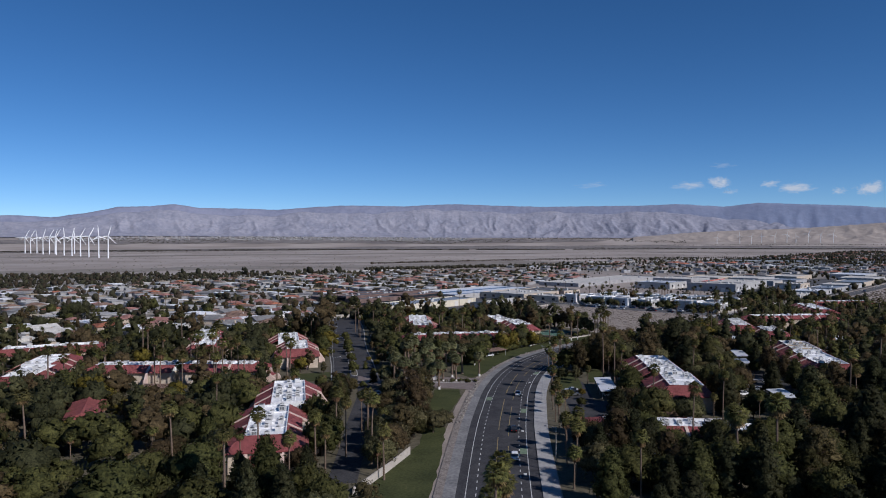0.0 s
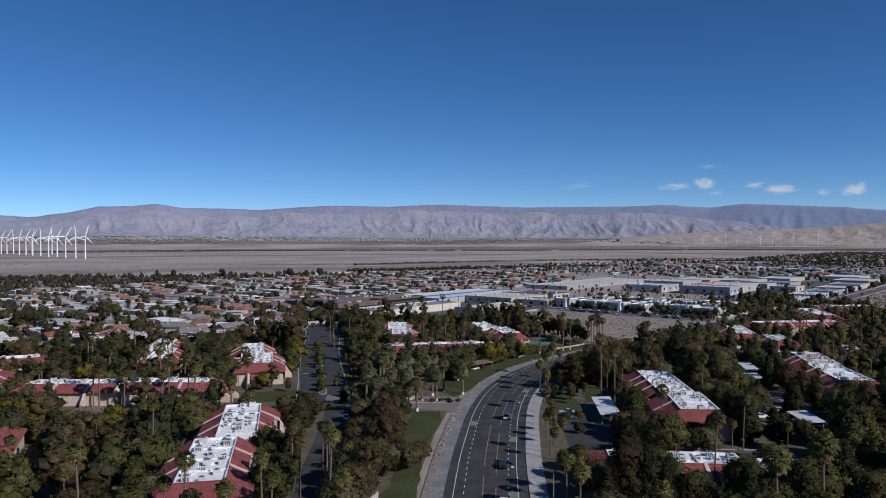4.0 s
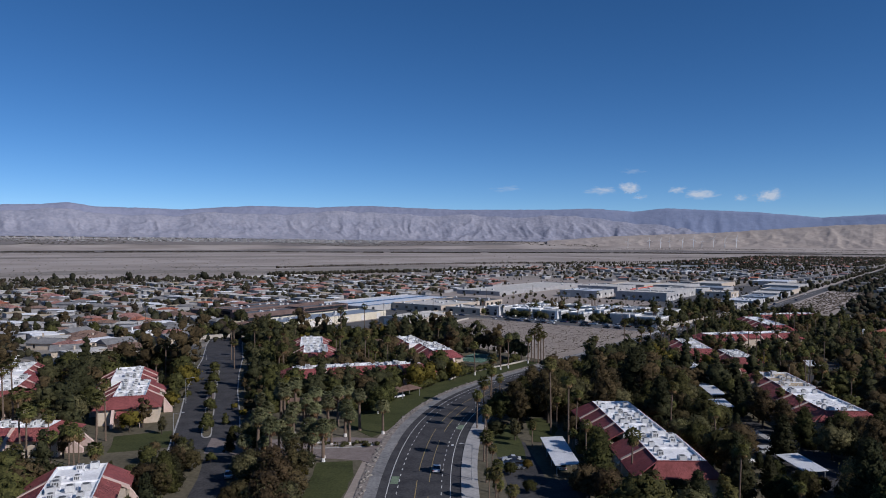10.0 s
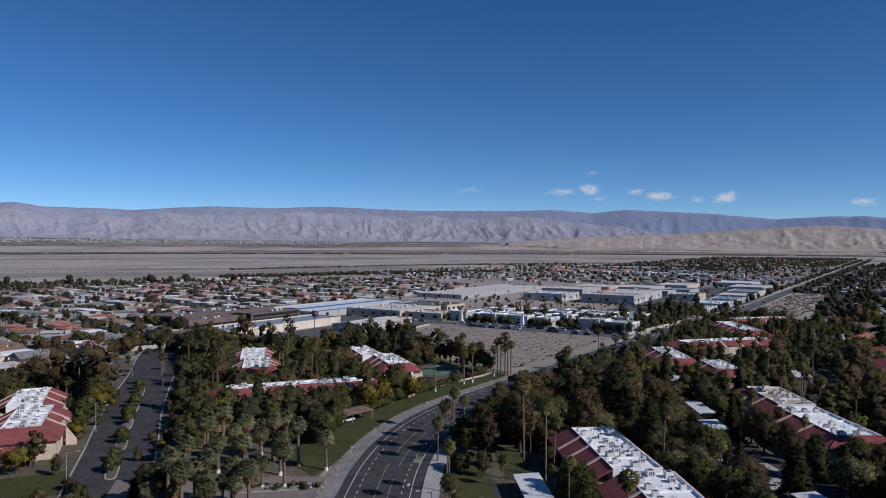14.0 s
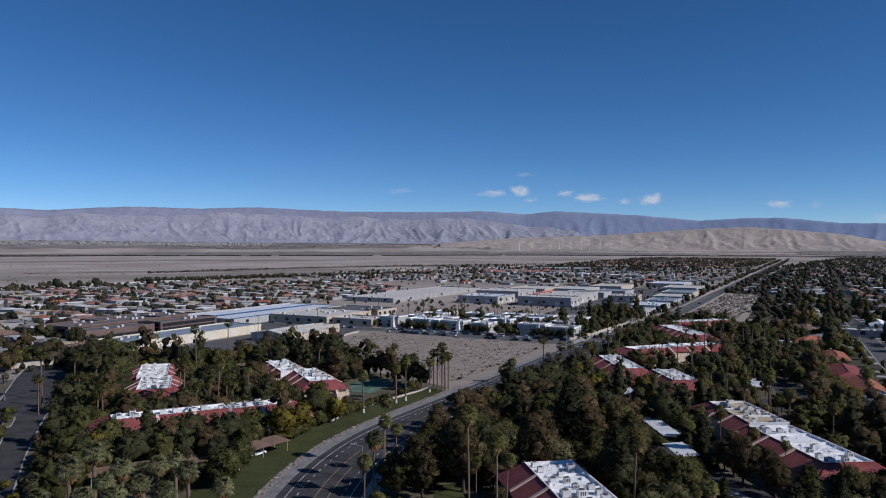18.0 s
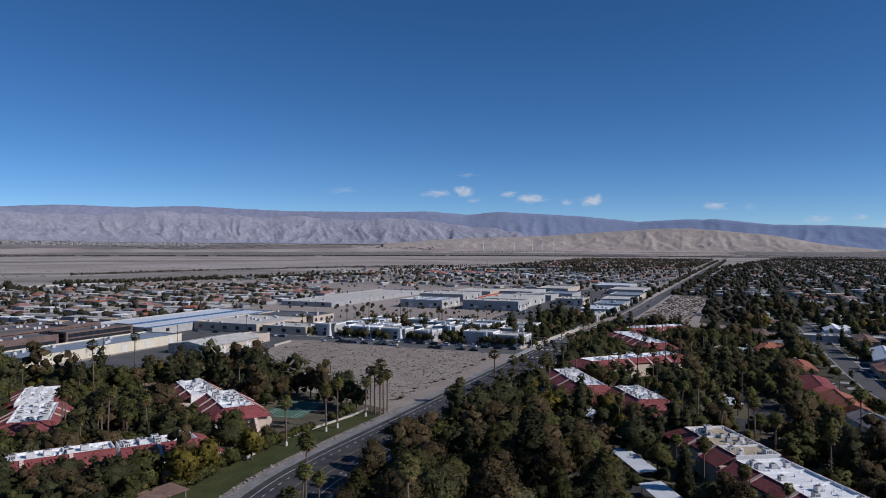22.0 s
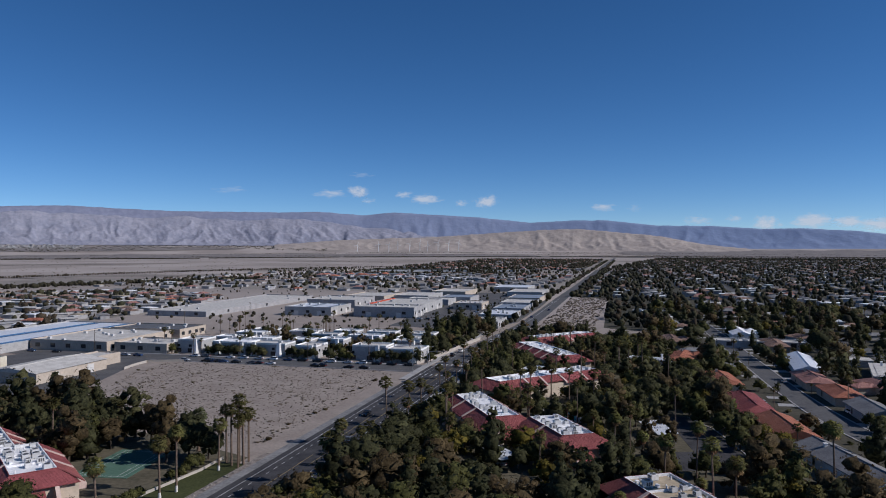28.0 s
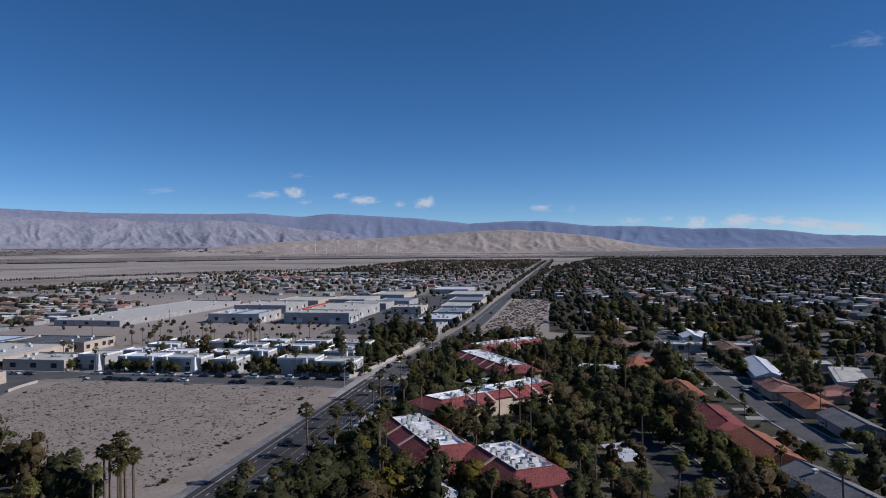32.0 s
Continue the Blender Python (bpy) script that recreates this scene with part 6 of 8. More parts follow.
def fan_palm(height, crown, leafmat, seed, label, trunk_r=0.26, white_base=False, fronds=34, skirt=16):
    """A slender palm: slightly bent trunk, skirt of dry fronds, head of fan-shaped fronds."""
    rnd = random.Random(seed)
    root = thing("stout_palm" if trunk_r > 0.4 else "fan_palm", label, "palm tree", group="stout palms" if trunk_r > 0.4 else "fan palms")
    tr = Mesh()
    bx, by = rnd.uniform(-0.6, 0.6), rnd.uniform(-0.6, 0.6)
    at = lambda t: Vector((bx * t * t, by * t * t, height * t - (0.3 if t == 0 else 0)))
    ts = (0, 0.06, 0.3, 0.6, 0.85, 1.0)
    rs = (1.35, 1.0, 0.86, 0.78, 0.72, 0.8)
    for i in range(5):
        tr.tube(at(ts[i]), at(ts[i + 1]), trunk_r * rs[i], trunk_r * rs[i + 1], 8, i in (0, 4))
    part("trunk", tr, M["palm_bark"], root)
    if white_base:
        part("limewashed_base", Mesh().tube(at(0), at(0.11), trunk_r * 1.4, trunk_r * 1.03, 8), M["limewash"], root, "white limewashed base of the trunk")
    top = at(1.0)
    far_trunk = Mesh().tube(at(0), at(1.0), trunk_r, trunk_r * 0.75, 5, False)

    def frond(m, az, el, stalk, fan, droop, blades):
        d = Vector((math.cos(az) * math.cos(el), math.sin(az) * math.cos(el), math.sin(el)))
        side = Vector((-math.sin(az), math.cos(az), 0))
        hub = top + d * stalk
        up = side.cross(d)
        lit = (d * 0.5 + Vector((0, 0, 0.9))).normalized()
        m.poly([top + side * 0.05, hub + side * 0.03, hub - side * 0.03, top - side * 0.05])
        m.n += [lit] * 4
        for k in range(blades):
            b = (k / (blades - 1) - 0.5) * 2.3
            tip = d * math.cos(b) + side * math.sin(b)
            w = fan * 0.95 / blades
            t2 = hub + tip * fan * (1.0 - 0.18 * abs(b)) - Vector((0, 0, droop * (0.6 + 0.5 * rnd.random()))) + up * rnd.uniform(-0.06, 0.06) * fan
            mid = hub + tip * fan * 0.5 + up * 0.05 * fan
            q = (side * math.cos(b) - d * math.sin(b)) * w
            m.poly([hub, mid - q, t2, mid + q])
            e = (lit + tip * 0.35 + Vector((rnd.uniform(-1, 1), rnd.uniform(-1, 1), 0)) * 0.25).normalized()
            m.n += [e] * 4

    head = Mesh()
    for k in range(fronds):
        el = math.asin(max(-0.55, min(0.98, -0.45 + 1.42 * (k + 0.5) / fronds)))
        frond(head, k * 2.4 + rnd.uniform(-0.3, 0.3), el, crown * rnd.uniform(0.36, 0.52), crown * rnd.uniform(0.44, 0.60), crown * 0.24, 9)
    part("fronds", head, M[leafmat], root)
    far_head, far_dry = Mesh(), Mesh()
    for k in range(18):
        el = math.asin(max(-0.55, min(0.98, -0.45 + 1.42 * (k + 0.5) / 18)))
        frond(far_head, k * 2.4 + rnd.uniform(-0.3, 0.3), el, crown * 0.42, crown * 0.54, crown * 0.24, 5)
    for k in range(skirt // 3):
        frond(far_dry, k * 2.4, rnd.uniform(-1.35, -0.75), crown * 0.38, crown * 0.40, crown * 0.12, 4)
    LOD[root.name] = [(far_trunk, M["palm_bark"]), (far_head, M[leafmat]), (far_dry, M["leaf_dead"])]
    if skirt:
        dry = Mesh()
        for k in range(skirt):
            frond(dry, k * 2.4, rnd.uniform(-1.40, -0.70), crown * 0.46, crown * 0.46, crown * 0.14, 5)
        part("dry_skirt", dry, M["leaf_dead"], root, "skirt of dry brown fronds")
    return root


def bush(leafmat, seed, label, size=1.0, name="shrub"):
    rnd = random.Random(seed)
    root = thing(name, label, "shrub", group="shrubs")
    m, st, small = Mesh(), Mesh(), Mesh()
    for k in range(7):
        a = rnd.uniform(0, 6.28)
        c = (math.cos(a) * size * 0.6, math.sin(a) * size * 0.6, size * rnd.uniform(0.35, 0.95))
        out = Vector((math.cos(a), math.sin(a), 0.7)).normalized()
        m.lump(c, size * 0.48, size * 0.42, rnd, out)
        leaves(m, c, size * 0.6, 34, 0.19, rnd, out)
        if k < 4:
            small.lump(c, size * 0.6, size * 0.5, rnd, out)
        st.tube((0, 0, -0.1), c, 0.05, 0.02, 5, False)
    part("stems", st, M["bark"], root)
    part("foliage", m, M[leafmat], root)
    LOD[root.name] = [(small, M[leafmat])]
    return root


KIND = {
    "pine": [limb_tree(14, 4.0, "cone", "leaf_pine", 1, "tall dark green pine tree", 36, name="pine_tree"), limb_tree(16, 4.5, "cone", "leaf_pine", 2, "tall dark green pine tree", 38, name="pine_tree"), limb_tree(12, 4.1, "cone", "leaf_green", 3, "green conical pine tree", 34, name="pine_tree"), limb_tree(15, 3.4, "cone", "leaf_pine", 4, "narrow dark green pine tree", 34, name="pine_tree")],
    "green": [limb_tree(9, 4.8, "round", "leaf_green", 11, "round leafy green tree", 33), limb_tree(8, 4.4, "round", "leaf_green", 12, "dense green shade tree", 32), limb_tree(10, 5.3, "round", "leaf_pine", 13, "broad dark green tree", 34)],
    "olive": [limb_tree(8.5, 4.6, "round", "leaf_olive", 21, "grey-green leafy olive tree", 32, bare=0.25, name="olive_tree"), limb_tree(13.5, 4.1, "tall", "leaf_olive", 22, "tall grey-green eucalyptus tree", 32, bare=0.3, name="olive_tree")],
    "brown": [limb_tree(10, 5.1, "round", "leaf_brown", 31, "broad tree with brownish winter foliage", 33, bare=0.2, name="autumn_tree"), limb_tree(14.5, 4.5, "tall", "leaf_brown", 32, "tall thin brownish tree", 31, bare=0.4, name="autumn_tree")],
    "yellow": [limb_tree(7.5, 3.9, "round", "leaf_yellow", 41, "tree with yellow-green leaves", 32, bare=0.2, name="autumn_tree")],
    "verge": [limb_tree(7.5, 3.7, "round", "leaf_green", 51, "green tree with a limewashed trunk on the lawn", 32, white_base=True, bare=0.15), limb_tree(8, 3.4, "round", "leaf_yellow", 52, "yellow-green tree with a limewashed trunk on the lawn", 30, white_base=True, bare=0.25)],
    "tall_palm": [fan_palm(15, 2.6, "leaf_palm", 61, "tall slender fan palm with brown trunk"), fan_palm(17.5, 2.5, "leaf_palm", 62, "very tall slender fan palm"), fan_palm(12.5, 2.7, "leaf_palm", 63, "slender fan palm with a dry skirt", skirt=26), fan_palm(10, 2.7, "leaf_palm", 64, "young fan palm with a dry skirt", skirt=24)],
    "silver_palm": [fan_palm(8.5, 2.8, "leaf_silver", 71, "thick-trunked palm with silvery green fronds", 0.42, True, 42, 12), fan_palm(7, 2.7, "leaf_silver", 72, "thick-trunked palm with silvery green fronds", 0.42, True, 40, 10), fan_palm(10, 2.7, "leaf_silver", 73, "stout palm with silvery green fronds", 0.45, False, 42, 14)],
    "white_palm": [fan_palm(14.5, 2.5, "leaf_palm", 81, "tall fan palm with a limewashed base", 0.3, True, 36, 18), fan_palm(12, 2.5, "leaf_palm", 82, "fan palm with a limewashed base", 0.3, True, 34, 20)],
    "shrub": [bush("leaf_green", 91, "clipped green garden shrub", 1.1), bush("leaf_olive", 92, "grey-green leafy garden shrub", 1.0), bush("leaf_yellow", 93, "yellow-green leafy garden shrub", 0.9)],
    "scrub": [bush("scrub", 95, "dry desert scrub bush", 0.8, "desert_bush"), bush("leaf_brown", 96, "brown dry desert bush", 1.0, "desert_bush")],
}
SPOTS = {}
for p, q in zip(LANE[2:9], LANE[3:10]):
    c, d = (p + q) / 2, q - p
    ROOFS.append((0.2, c.x, c.y, d.x / d.length, d.y / d.length, d.length / 2, 3.0))
for i in range(30, JUNCTION - 1, 2):
    p, q = ROAD[i] + ROAD_N[i] * 6, ROAD[i + 2] + ROAD_N[i + 2] * 6
    c, d = (p + q) / 2, q - p
    ROOFS.append((0.2, c.x, c.y, d.x / d.length, d.y / d.length, d.length / 2, 4.0, 130.0 if c.y > 325 else 0.0))
for p, q in zip(SIDE[2:], SIDE[3:]):
    c, d = (p + q) / 2, q - p
    ROOFS.append((0.2, c.x, c.y, d.x / d.length, d.y / d.length, d.length / 2, 1.5, 40.0))
ROOFS.append((0.2, -8.5, 230, 0.0, 1.0, 14, 3.0))
for p, q in zip(BLVD[1:6], BLVD[2:7]):
    c, d = (p + q) / 2, q - p
    ROOFS.append((0.2, c.x, c.y, d.x / d.length, d.y / d.length, d.length / 2, 5.2, 40.0))
ROOFS.append((0.3, -63, 262, 0.97, 0.25, 9, 9))
ROOFS.append((0.3, 38, 234, 0.0, 1.0, 24, 7))
ROOFS.append((0.3, 45.5, 274, 0.0, 1.0, 10, 3))
ROOFS.append((0.3, 68, 207, 1.0, 0.0, 16, 4))
PLANTED = []     # kind, which, place, distance to the flight line
FLIGHT = [(10.0, 0.0), (9.5, 45.0), (12.0, 95.0), (17.0, 135.0), (28.0, 178.0), (52.0, 232.0)]
HEIGHT = {"pine": (14, 16, 12, 15), "green": (9, 8, 10), "olive": (8.5, 13.5), "brown": (10, 14.5), "yellow": (7.5,), "verge": (7.5, 8), "tall_palm": (15, 17.5, 12.5, 10), "silver_palm": (8.5, 7, 10), "white_palm": (14.5, 12), "shrub": (2, 2, 2), "scrub": (1, 1)}


def plant(kind, x, y, scale=1.0, turn=0.0, which=0, z=0.05, high=1.0, keep_low=False):
    which = which % len(KIND[kind])
    if keep_low:
        scale = max(0.3, min(scale, headroom(x, y, 2.5) / HEIGHT[kind][which]))
    m = pose(x, y, z, 0, 0, turn) @ Matrix.Diagonal((scale, scale, scale * high, 1))
    PLANTED.append((min(math.hypot(x - a, y - b) for a, b in FLIGHT), kind, which, m))
    SPOTS.setdefault((int(x // 8), int(y // 8)), []).append((x, y))


ROOF_ROWS = np.array([(*row, 0.0)[:8] for row in ROOFS])
EYES = np.array(FLIGHT)
AHEAD = np.array((2.5, 5, 8, 11, 15, 20, 26, 33, 41, 52, 65))


def headroom(x, y, wide=3.2):
    """How tall a tree may grow here without standing before the roofs and drives that open to the flight line."""
    d = np.array((x, y)) - EYES
    dist = np.hypot(d[:, 0], d[:, 1])
    keep = (d[:, 1] > 55) & (dist < 430)
    if not keep.any():
        return 30.0
    u, dist = d[keep] / dist[keep][:, None], dist[keep]
    side = np.stack((u[:, 1], -u[:, 0]), 1)
    p = np.array((x, y)) + u[:, None, None, :] * AHEAD[None, :, None, None] + side[:, None, None, :] * np.array((-wide, 0, wide))[None, None, :, None]
    lim = np.broadcast_to(AHEAD[None, :, None] / (dist[:, None, None] + AHEAD[None, :, None]), p.shape[:3]).reshape(-1)
    p = p.reshape(-1, 2)
    near = ROOF_ROWS[np.hypot(ROOF_ROWS[:, 1] - x, ROOF_ROWS[:, 2] - y) < 70 + ROOF_ROWS[:, 5]]
    if not len(near):
        return 30.0
    e = p[:, None, :] - near[None, :, 1:3]
    along, across = e[..., 0] * near[:, 3] + e[..., 1] * near[:, 4], -e[..., 0] * near[:, 4] + e[..., 1] * near[:, 3]
    eye_y = np.repeat(EYES[keep][:, 1], len(AHEAD) * 3)
    hit = (np.abs(along) < near[:, 5]) & (np.abs(across) < near[:, 6]) & (eye_y[:, None] >= near[None, :, 7])
    room = near[None, :, 0] + 0.2 + lim[:, None] * (52 - near[None, :, 0])
    return float(np.min(np.where(hit, room, 30.0)))


def crowded(x, y, gap):
    i, j = int(x // 8), int(y // 8)
    for a in (i - 1, i, i + 1):
        for b in (j - 1, j, j + 1):
            for px, py in SPOTS.get((a, b), ()):
                if (px - x) ** 2 + (py - y) ** 2 < gap * gap:
                    return True
    return False


FAR_C = [(p + n * 6.5).to_tuple() for p, n in zip(FAR, normals(FAR))]
ROAD_C = [(p + n * 8.8).to_tuple() for p, n in zip(ROAD[:JUNCTION + 2], ROAD_N)][::2]
LANE_C, BLVD_C = [p.to_tuple() for p in LANE], [p.to_tuple() for p in BLVD]
SIDE_C = [p.to_tuple() for p in SIDE]
CLEAR = [[(-19, 120), (-4.6, 120), (-4.6, 168), (-6.0, 210), (-3, 236), (6, 246), (5, 268), (-46, 270), (-44, 250), (-13, 246), (-12.8, 215), (-11, 180), (-20, 150)],
         [(-1.8, 268), (2.8, 276), (8, 296), (16, 314), (25, 331), (36, 346), (48, 361), (61, 377), (66, 386), (58, 390), (44, 378), (30, 361), (18, 344), (4, 322), (-6, 300), (-10, 280)],
         [(24, 262), (27, 203), (60, 202), (60, 207), (46, 210), (44, 232), (38, 258), (34, 266)], [(99, 222), (110, 222), (110, 240), (101, 320), (96, 320)],
         [(150, 345), (178, 332), (182, 344), (197, 382), (189, 390), (172, 354)], [(66, 386), (61, 400), (40, 432), (22, 470), (36, 545), (44, 560), grid(140, -127), grid(140, 0)], YARD]


def free(x, y, margin, lane=6.2):
    if covered(x, y, margin) or near_line(x, y, ROAD_C, 13.0) or near_line(x, y, FAR_C, 9.5) or near_line(x, y, LANE_C, lane) or near_line(x, y, BLVD_C, 11.6) or near_line(x, y, SIDE_C, 6.0) or near_line(x, y, [p.to_tuple() for p in CROSS], 18.0):
        return False
    return not any(inside(x, y, c) for c in CLEAR)


def scatter(poly, count, mix, gap, margin, rnd, low=0.75, high=1.15, loose=0.86):
    xs, ys = [p[0] for p in poly], [p[1] for p in poly]
    kinds, weights = list(mix), list(mix.values())
    made = 0
    for _ in range(count * 22):
        if made >= count:
            break
        x, y = rnd.uniform(min(xs), max(xs)), rnd.uniform(min(ys), max(ys))
        if not inside(x, y, poly) or crowded(x, y, gap) or not free(x, y, margin):
            continue
        k = rnd.choices(kinds, weights)[0]
        s = rnd.uniform(low, high) * (1.25 if rnd.random() < 0.14 else 1.0)
        w = rnd.randrange(9) % len(KIND[k])
        room = headroom(x, y)
        if room < 20 and rnd.random() < loose and k != "tall_palm":
            s = min(s, room / HEIGHT[k][w] / 0.98)
            if s < 0.40:
                if room < 2.6:
                    continue
                k = rnd.choice(("green", "olive", "shrub", "brown"))
                w = rnd.randrange(len(KIND[k]))
                s = rnd.uniform(0.40, 0.52) if k != "shrub" else rnd.uniform(1.0, 1.7)
        plant(k, x, y, s, rnd.uniform(0, 360), w, high=rnd.uniform(0.88, 1.12))
        made += 1
    return made


# palms first, at their places
pr = random.Random(21)
for x, y, w in ((9.0, 121, 0), (10.0, 116, 2), (8.2, 112, 2), (9.6, 126, 2), (8.6, 106, 1), (10.4, 104, 0), (9.2, 98, 2), (8.8, 131, 3), (9.9, 135, 3)):
    plant("tall_palm", x, y, pr.uniform(0.9, 1.05), pr.uniform(0, 360), w)
for x, y in ((24.6, 150), (26, 158), (24.4, 165), (27.5, 171), (25.2, 178), (28.5, 184), (24.6, 190), (27, 199), (24.8, 205), (26.2, 213), (25.0, 219), (27.2, 224), (25.6, 231), (27.6, 238), (26.4, 246), (27.8, 254), (27.2, 276), (29.6, 283), (32.4, 291), (36, 297), (34.0, 303)):
    plant("tall_palm", x, y, pr.uniform(0.72, 1.0), pr.uniform(0, 360), pr.randrange(4))
for s in (-12, -3, 9, 17, 30, 42, 52, 60, 69, 78, 88, 97, 108, 118, 128, 163, 174, 186):
    x, y = grid(s + pr.uniform(-2, 2), 23.5 + pr.uniform(-0.8, 1.5))
    plant("tall_palm", x, y, pr.uniform(0.72, 1.0), pr.uniform(0, 360), pr.randrange(4))
for x, y in ((62.5, 384.5), (64.0, 386.2), (63.2, 388.0), (65.6, 388.6), (61.2, 386.4), (60.4, 389.5), (58.0, 384.0), (48, 372), (44.5, 369), (33, 357)):
    plant("white_palm", x, y, pr.uniform(0.88, 1.06), pr.uniform(0, 360), pr.randrange(2))
for x, y in ((55, 403), (24, 404)):
    plant("silver_palm", x, y, 0.95, pr.uniform(0, 360), 2)
for x, y in ((-11.8, 246.6), (-14, 244), (-17, 247), (-15.6, 249.5), (-20, 245), (-22.5, 248.5), (-25, 244.5), (-18.4, 241.5), (-23, 240.8), (-27.5, 248), (-30, 244), (-20.8, 250.5), (-26, 251), (-12, 249.5), (-6.8, 260.4), (-11.5, 260.6), (-8.8, 268.8),
             (-17, 271), (-20, 274), (-14, 275), (-23, 271.5), (-26, 275), (-18, 279), (-22, 282), (-12, 280), (-28, 280), (-15.5, 285), (-30, 272), (-25, 287), (-9, 283), (-33, 277), (-5.4, 275), (1.2, 271.5)):
    plant("silver_palm", x, y, pr.uniform(0.85, 1.15), pr.uniform(0, 360), pr.randrange(3))
for x, y in ((-15.4, 152.6), (-17.2, 155), (-20, 163), (-22.5, 172), (-18.4, 176), (-24, 181), (-27, 168), (-30.5, 176), (-33, 163), (-29, 156), (-36, 172), (-27.5, 190), (-33.5, 186), (-21.5, 188), (-38, 158), (-35, 149), (-41, 147), (-46, 150), (-49, 146), (-60, 148), (-72, 152), (-84, 150), (-97, 154), (-110, 158)):
    plant("tall_palm", x, y, pr.uniform(0.75, 1.0), pr.uniform(0, 360), pr.randrange(4))
for x, y in ((-72, 240), (-75, 245), (-79, 243), (-82, 246), (-86, 243), (-90, 246), (-94, 242), (-97, 246), (-101, 243), (-104, 247), (-92, 249), (-109, 243), (-113, 247), (-69, 247), (-99, 270), (-104, 274), (-108, 271), (-112, 275), (-96, 276), (-102, 280), (-90, 273), (-65, 236), (-62, 240), (-76, 233), (-84, 236), (-140, 262), (-143, 268)):
    plant("tall_palm", x, y, pr.uniform(0.82, 1.08), pr.uniform(0, 360), pr.randrange(4))
for x, y in ((-40, 350), (-43, 356), (-20, 360), (-16, 357), (-10, 358), (-6, 361), (-1, 359), (4, 362), (-13, 363), (-22, 366), (2, 367), (8, 360), (-8, 368), (-3, 372), (-15, 378), (-64, 372), (-60, 378), (-67, 384), (-57, 388), (-71, 395), (-62, 400)):
    plant("tall_palm", x, y, pr.uniform(0.78, 1.0), pr.uniform(0, 360), pr.randrange(4))
for x, y in ((56, 226), (70.5, 213.5), (72, 210), (49.5, 240), (48.5, 250), (52, 262), (77, 262), (80, 240), (84, 252), (118, 300), (120.5, 290), (116, 282), (119, 276), (121, 315), (140.5, 312), (143, 318), (146, 312), (148, 320), (150, 327), (144, 330), (139, 335), (136, 340), (131, 344), (142, 345), (148, 342), (128, 337), (152, 352), (125, 350), (155, 372), (152, 380), (158, 384), (146, 392), (150, 404), (172, 410), (176, 402), (145, 420), (170, 418), (186, 424), (207, 446), (222, 460), (115, 380), (112, 372), (119, 390)):
    plant("tall_palm", x, y, pr.uniform(0.7, 0.98), pr.uniform(0, 360), pr.randrange(4))

# verge trees along the lawn, and shrubs on islands
for i in range(40, 78):
    p = ROAD[i] + ROAD_N[i] * -13.5
    if 290 < p.y < 392 and i % 2 == 0:
        q = p + Vector((pr.uniform(-2, 2), pr.uniform(-2, 2)))
        if not covered(q.x, q.y, 1.5) and (p.y < 350 or headroom(q.x, q.y) > 9):
            plant("verge", q.x, q.y, pr.uniform(0.85, 1.2), pr.uniform(0, 360), pr.randrange(2))
for i in range(46, 76):
    for k in (0.0, 0.5):
        p = ROAD[i].lerp(ROAD[i + 1], k) + ROAD_N[i] * (-14.0 + pr.uniform(-0.6, 0.6))
        if 318 < p.y < 392 and noise.noise((i * 0.23, 4, 0)) > -0.22 and not covered(p.x, p.y, 0.8):
            plant("green", p.x, p.y, pr.uniform(0.36, 0.50), pr.uniform(0, 360), pr.randrange(2), keep_low=True)
for x, y in ((-47, 274), (-49.5, 283), (-53, 298), (-54.5, 303), (-58, 318), (-60, 324), (-63.5, 340), (-65, 346), (-69, 362), (-71, 368)):
    plant("green", x, y, pr.uniform(0.36, 0.5), pr.uniform(0, 360), pr.randrange(2), 0.28)
for k in range(26):
    x, y = -6.0 + pr.uniform(-9, 7), 260.2 + pr.uniform(-1.6, 1.6)
    plant("shrub", x, y, pr.uniform(0.3, 0.55), pr.uniform(0, 360), pr.randrange(3), 0.28)

tr_rnd = random.Random(77)
# big brownish trees beside the estate drive
for x, y, k, s in ((-54, 254, "brown", 1.0), (-78, 349, "brown", 1.6), (-84, 356, "green", 1.5), (-92, 352, "brown", 1.5), (-75, 342, "green", 1.2), (-70, 330, "yellow", 1.3), (-66, 318, "green", 1.1), (-46, 300, "yellow", 1.3), (-44, 312, "brown", 1.2), (-34, 318, "yellow", 1.0),
                   (-38, 265, "pine", 1.0), (-36, 255, "pine", 0.95), (-34, 262, "pine", 1.0), (-39, 272, "green", 1.1), (-50, 330, "brown", 1.2), (-52, 345, "green", 1.0),
                   (-60, 243, "olive", 1.2), (-67, 252, "brown", 1.0), (34, 276, "yellow", 0.9), (36, 240, "yellow", 0.8), (31.5, 236, "green", 0.9), (34, 224, "green", 0.8), (97, 352, "yellow", 1.1), (110, 366, "yellow", 1.2), (66, 352, "yellow", 1.0), (70, 360, "green", 1.1), (30, 442, "pine", 1.0), (24, 440, "pine", 1.1), (34, 436, "olive", 1.2),
                   (12, 446, "pine", 1.05), (4, 443, "pine", 1.0), (18, 452, "pine", 1.1), (-4, 440, "pine", 0.95), (-12, 447, "pine", 0.9), (-20, 440, "green", 1.1), (40, 424, "olive", 1.15), (44, 416, "brown", 1.1), (48, 410, "brown", 1.0)):
    plant(k, x, y, s * 0.95, tr_rnd.uniform(0, 360), tr_rnd.randrange(4), keep_low=True)
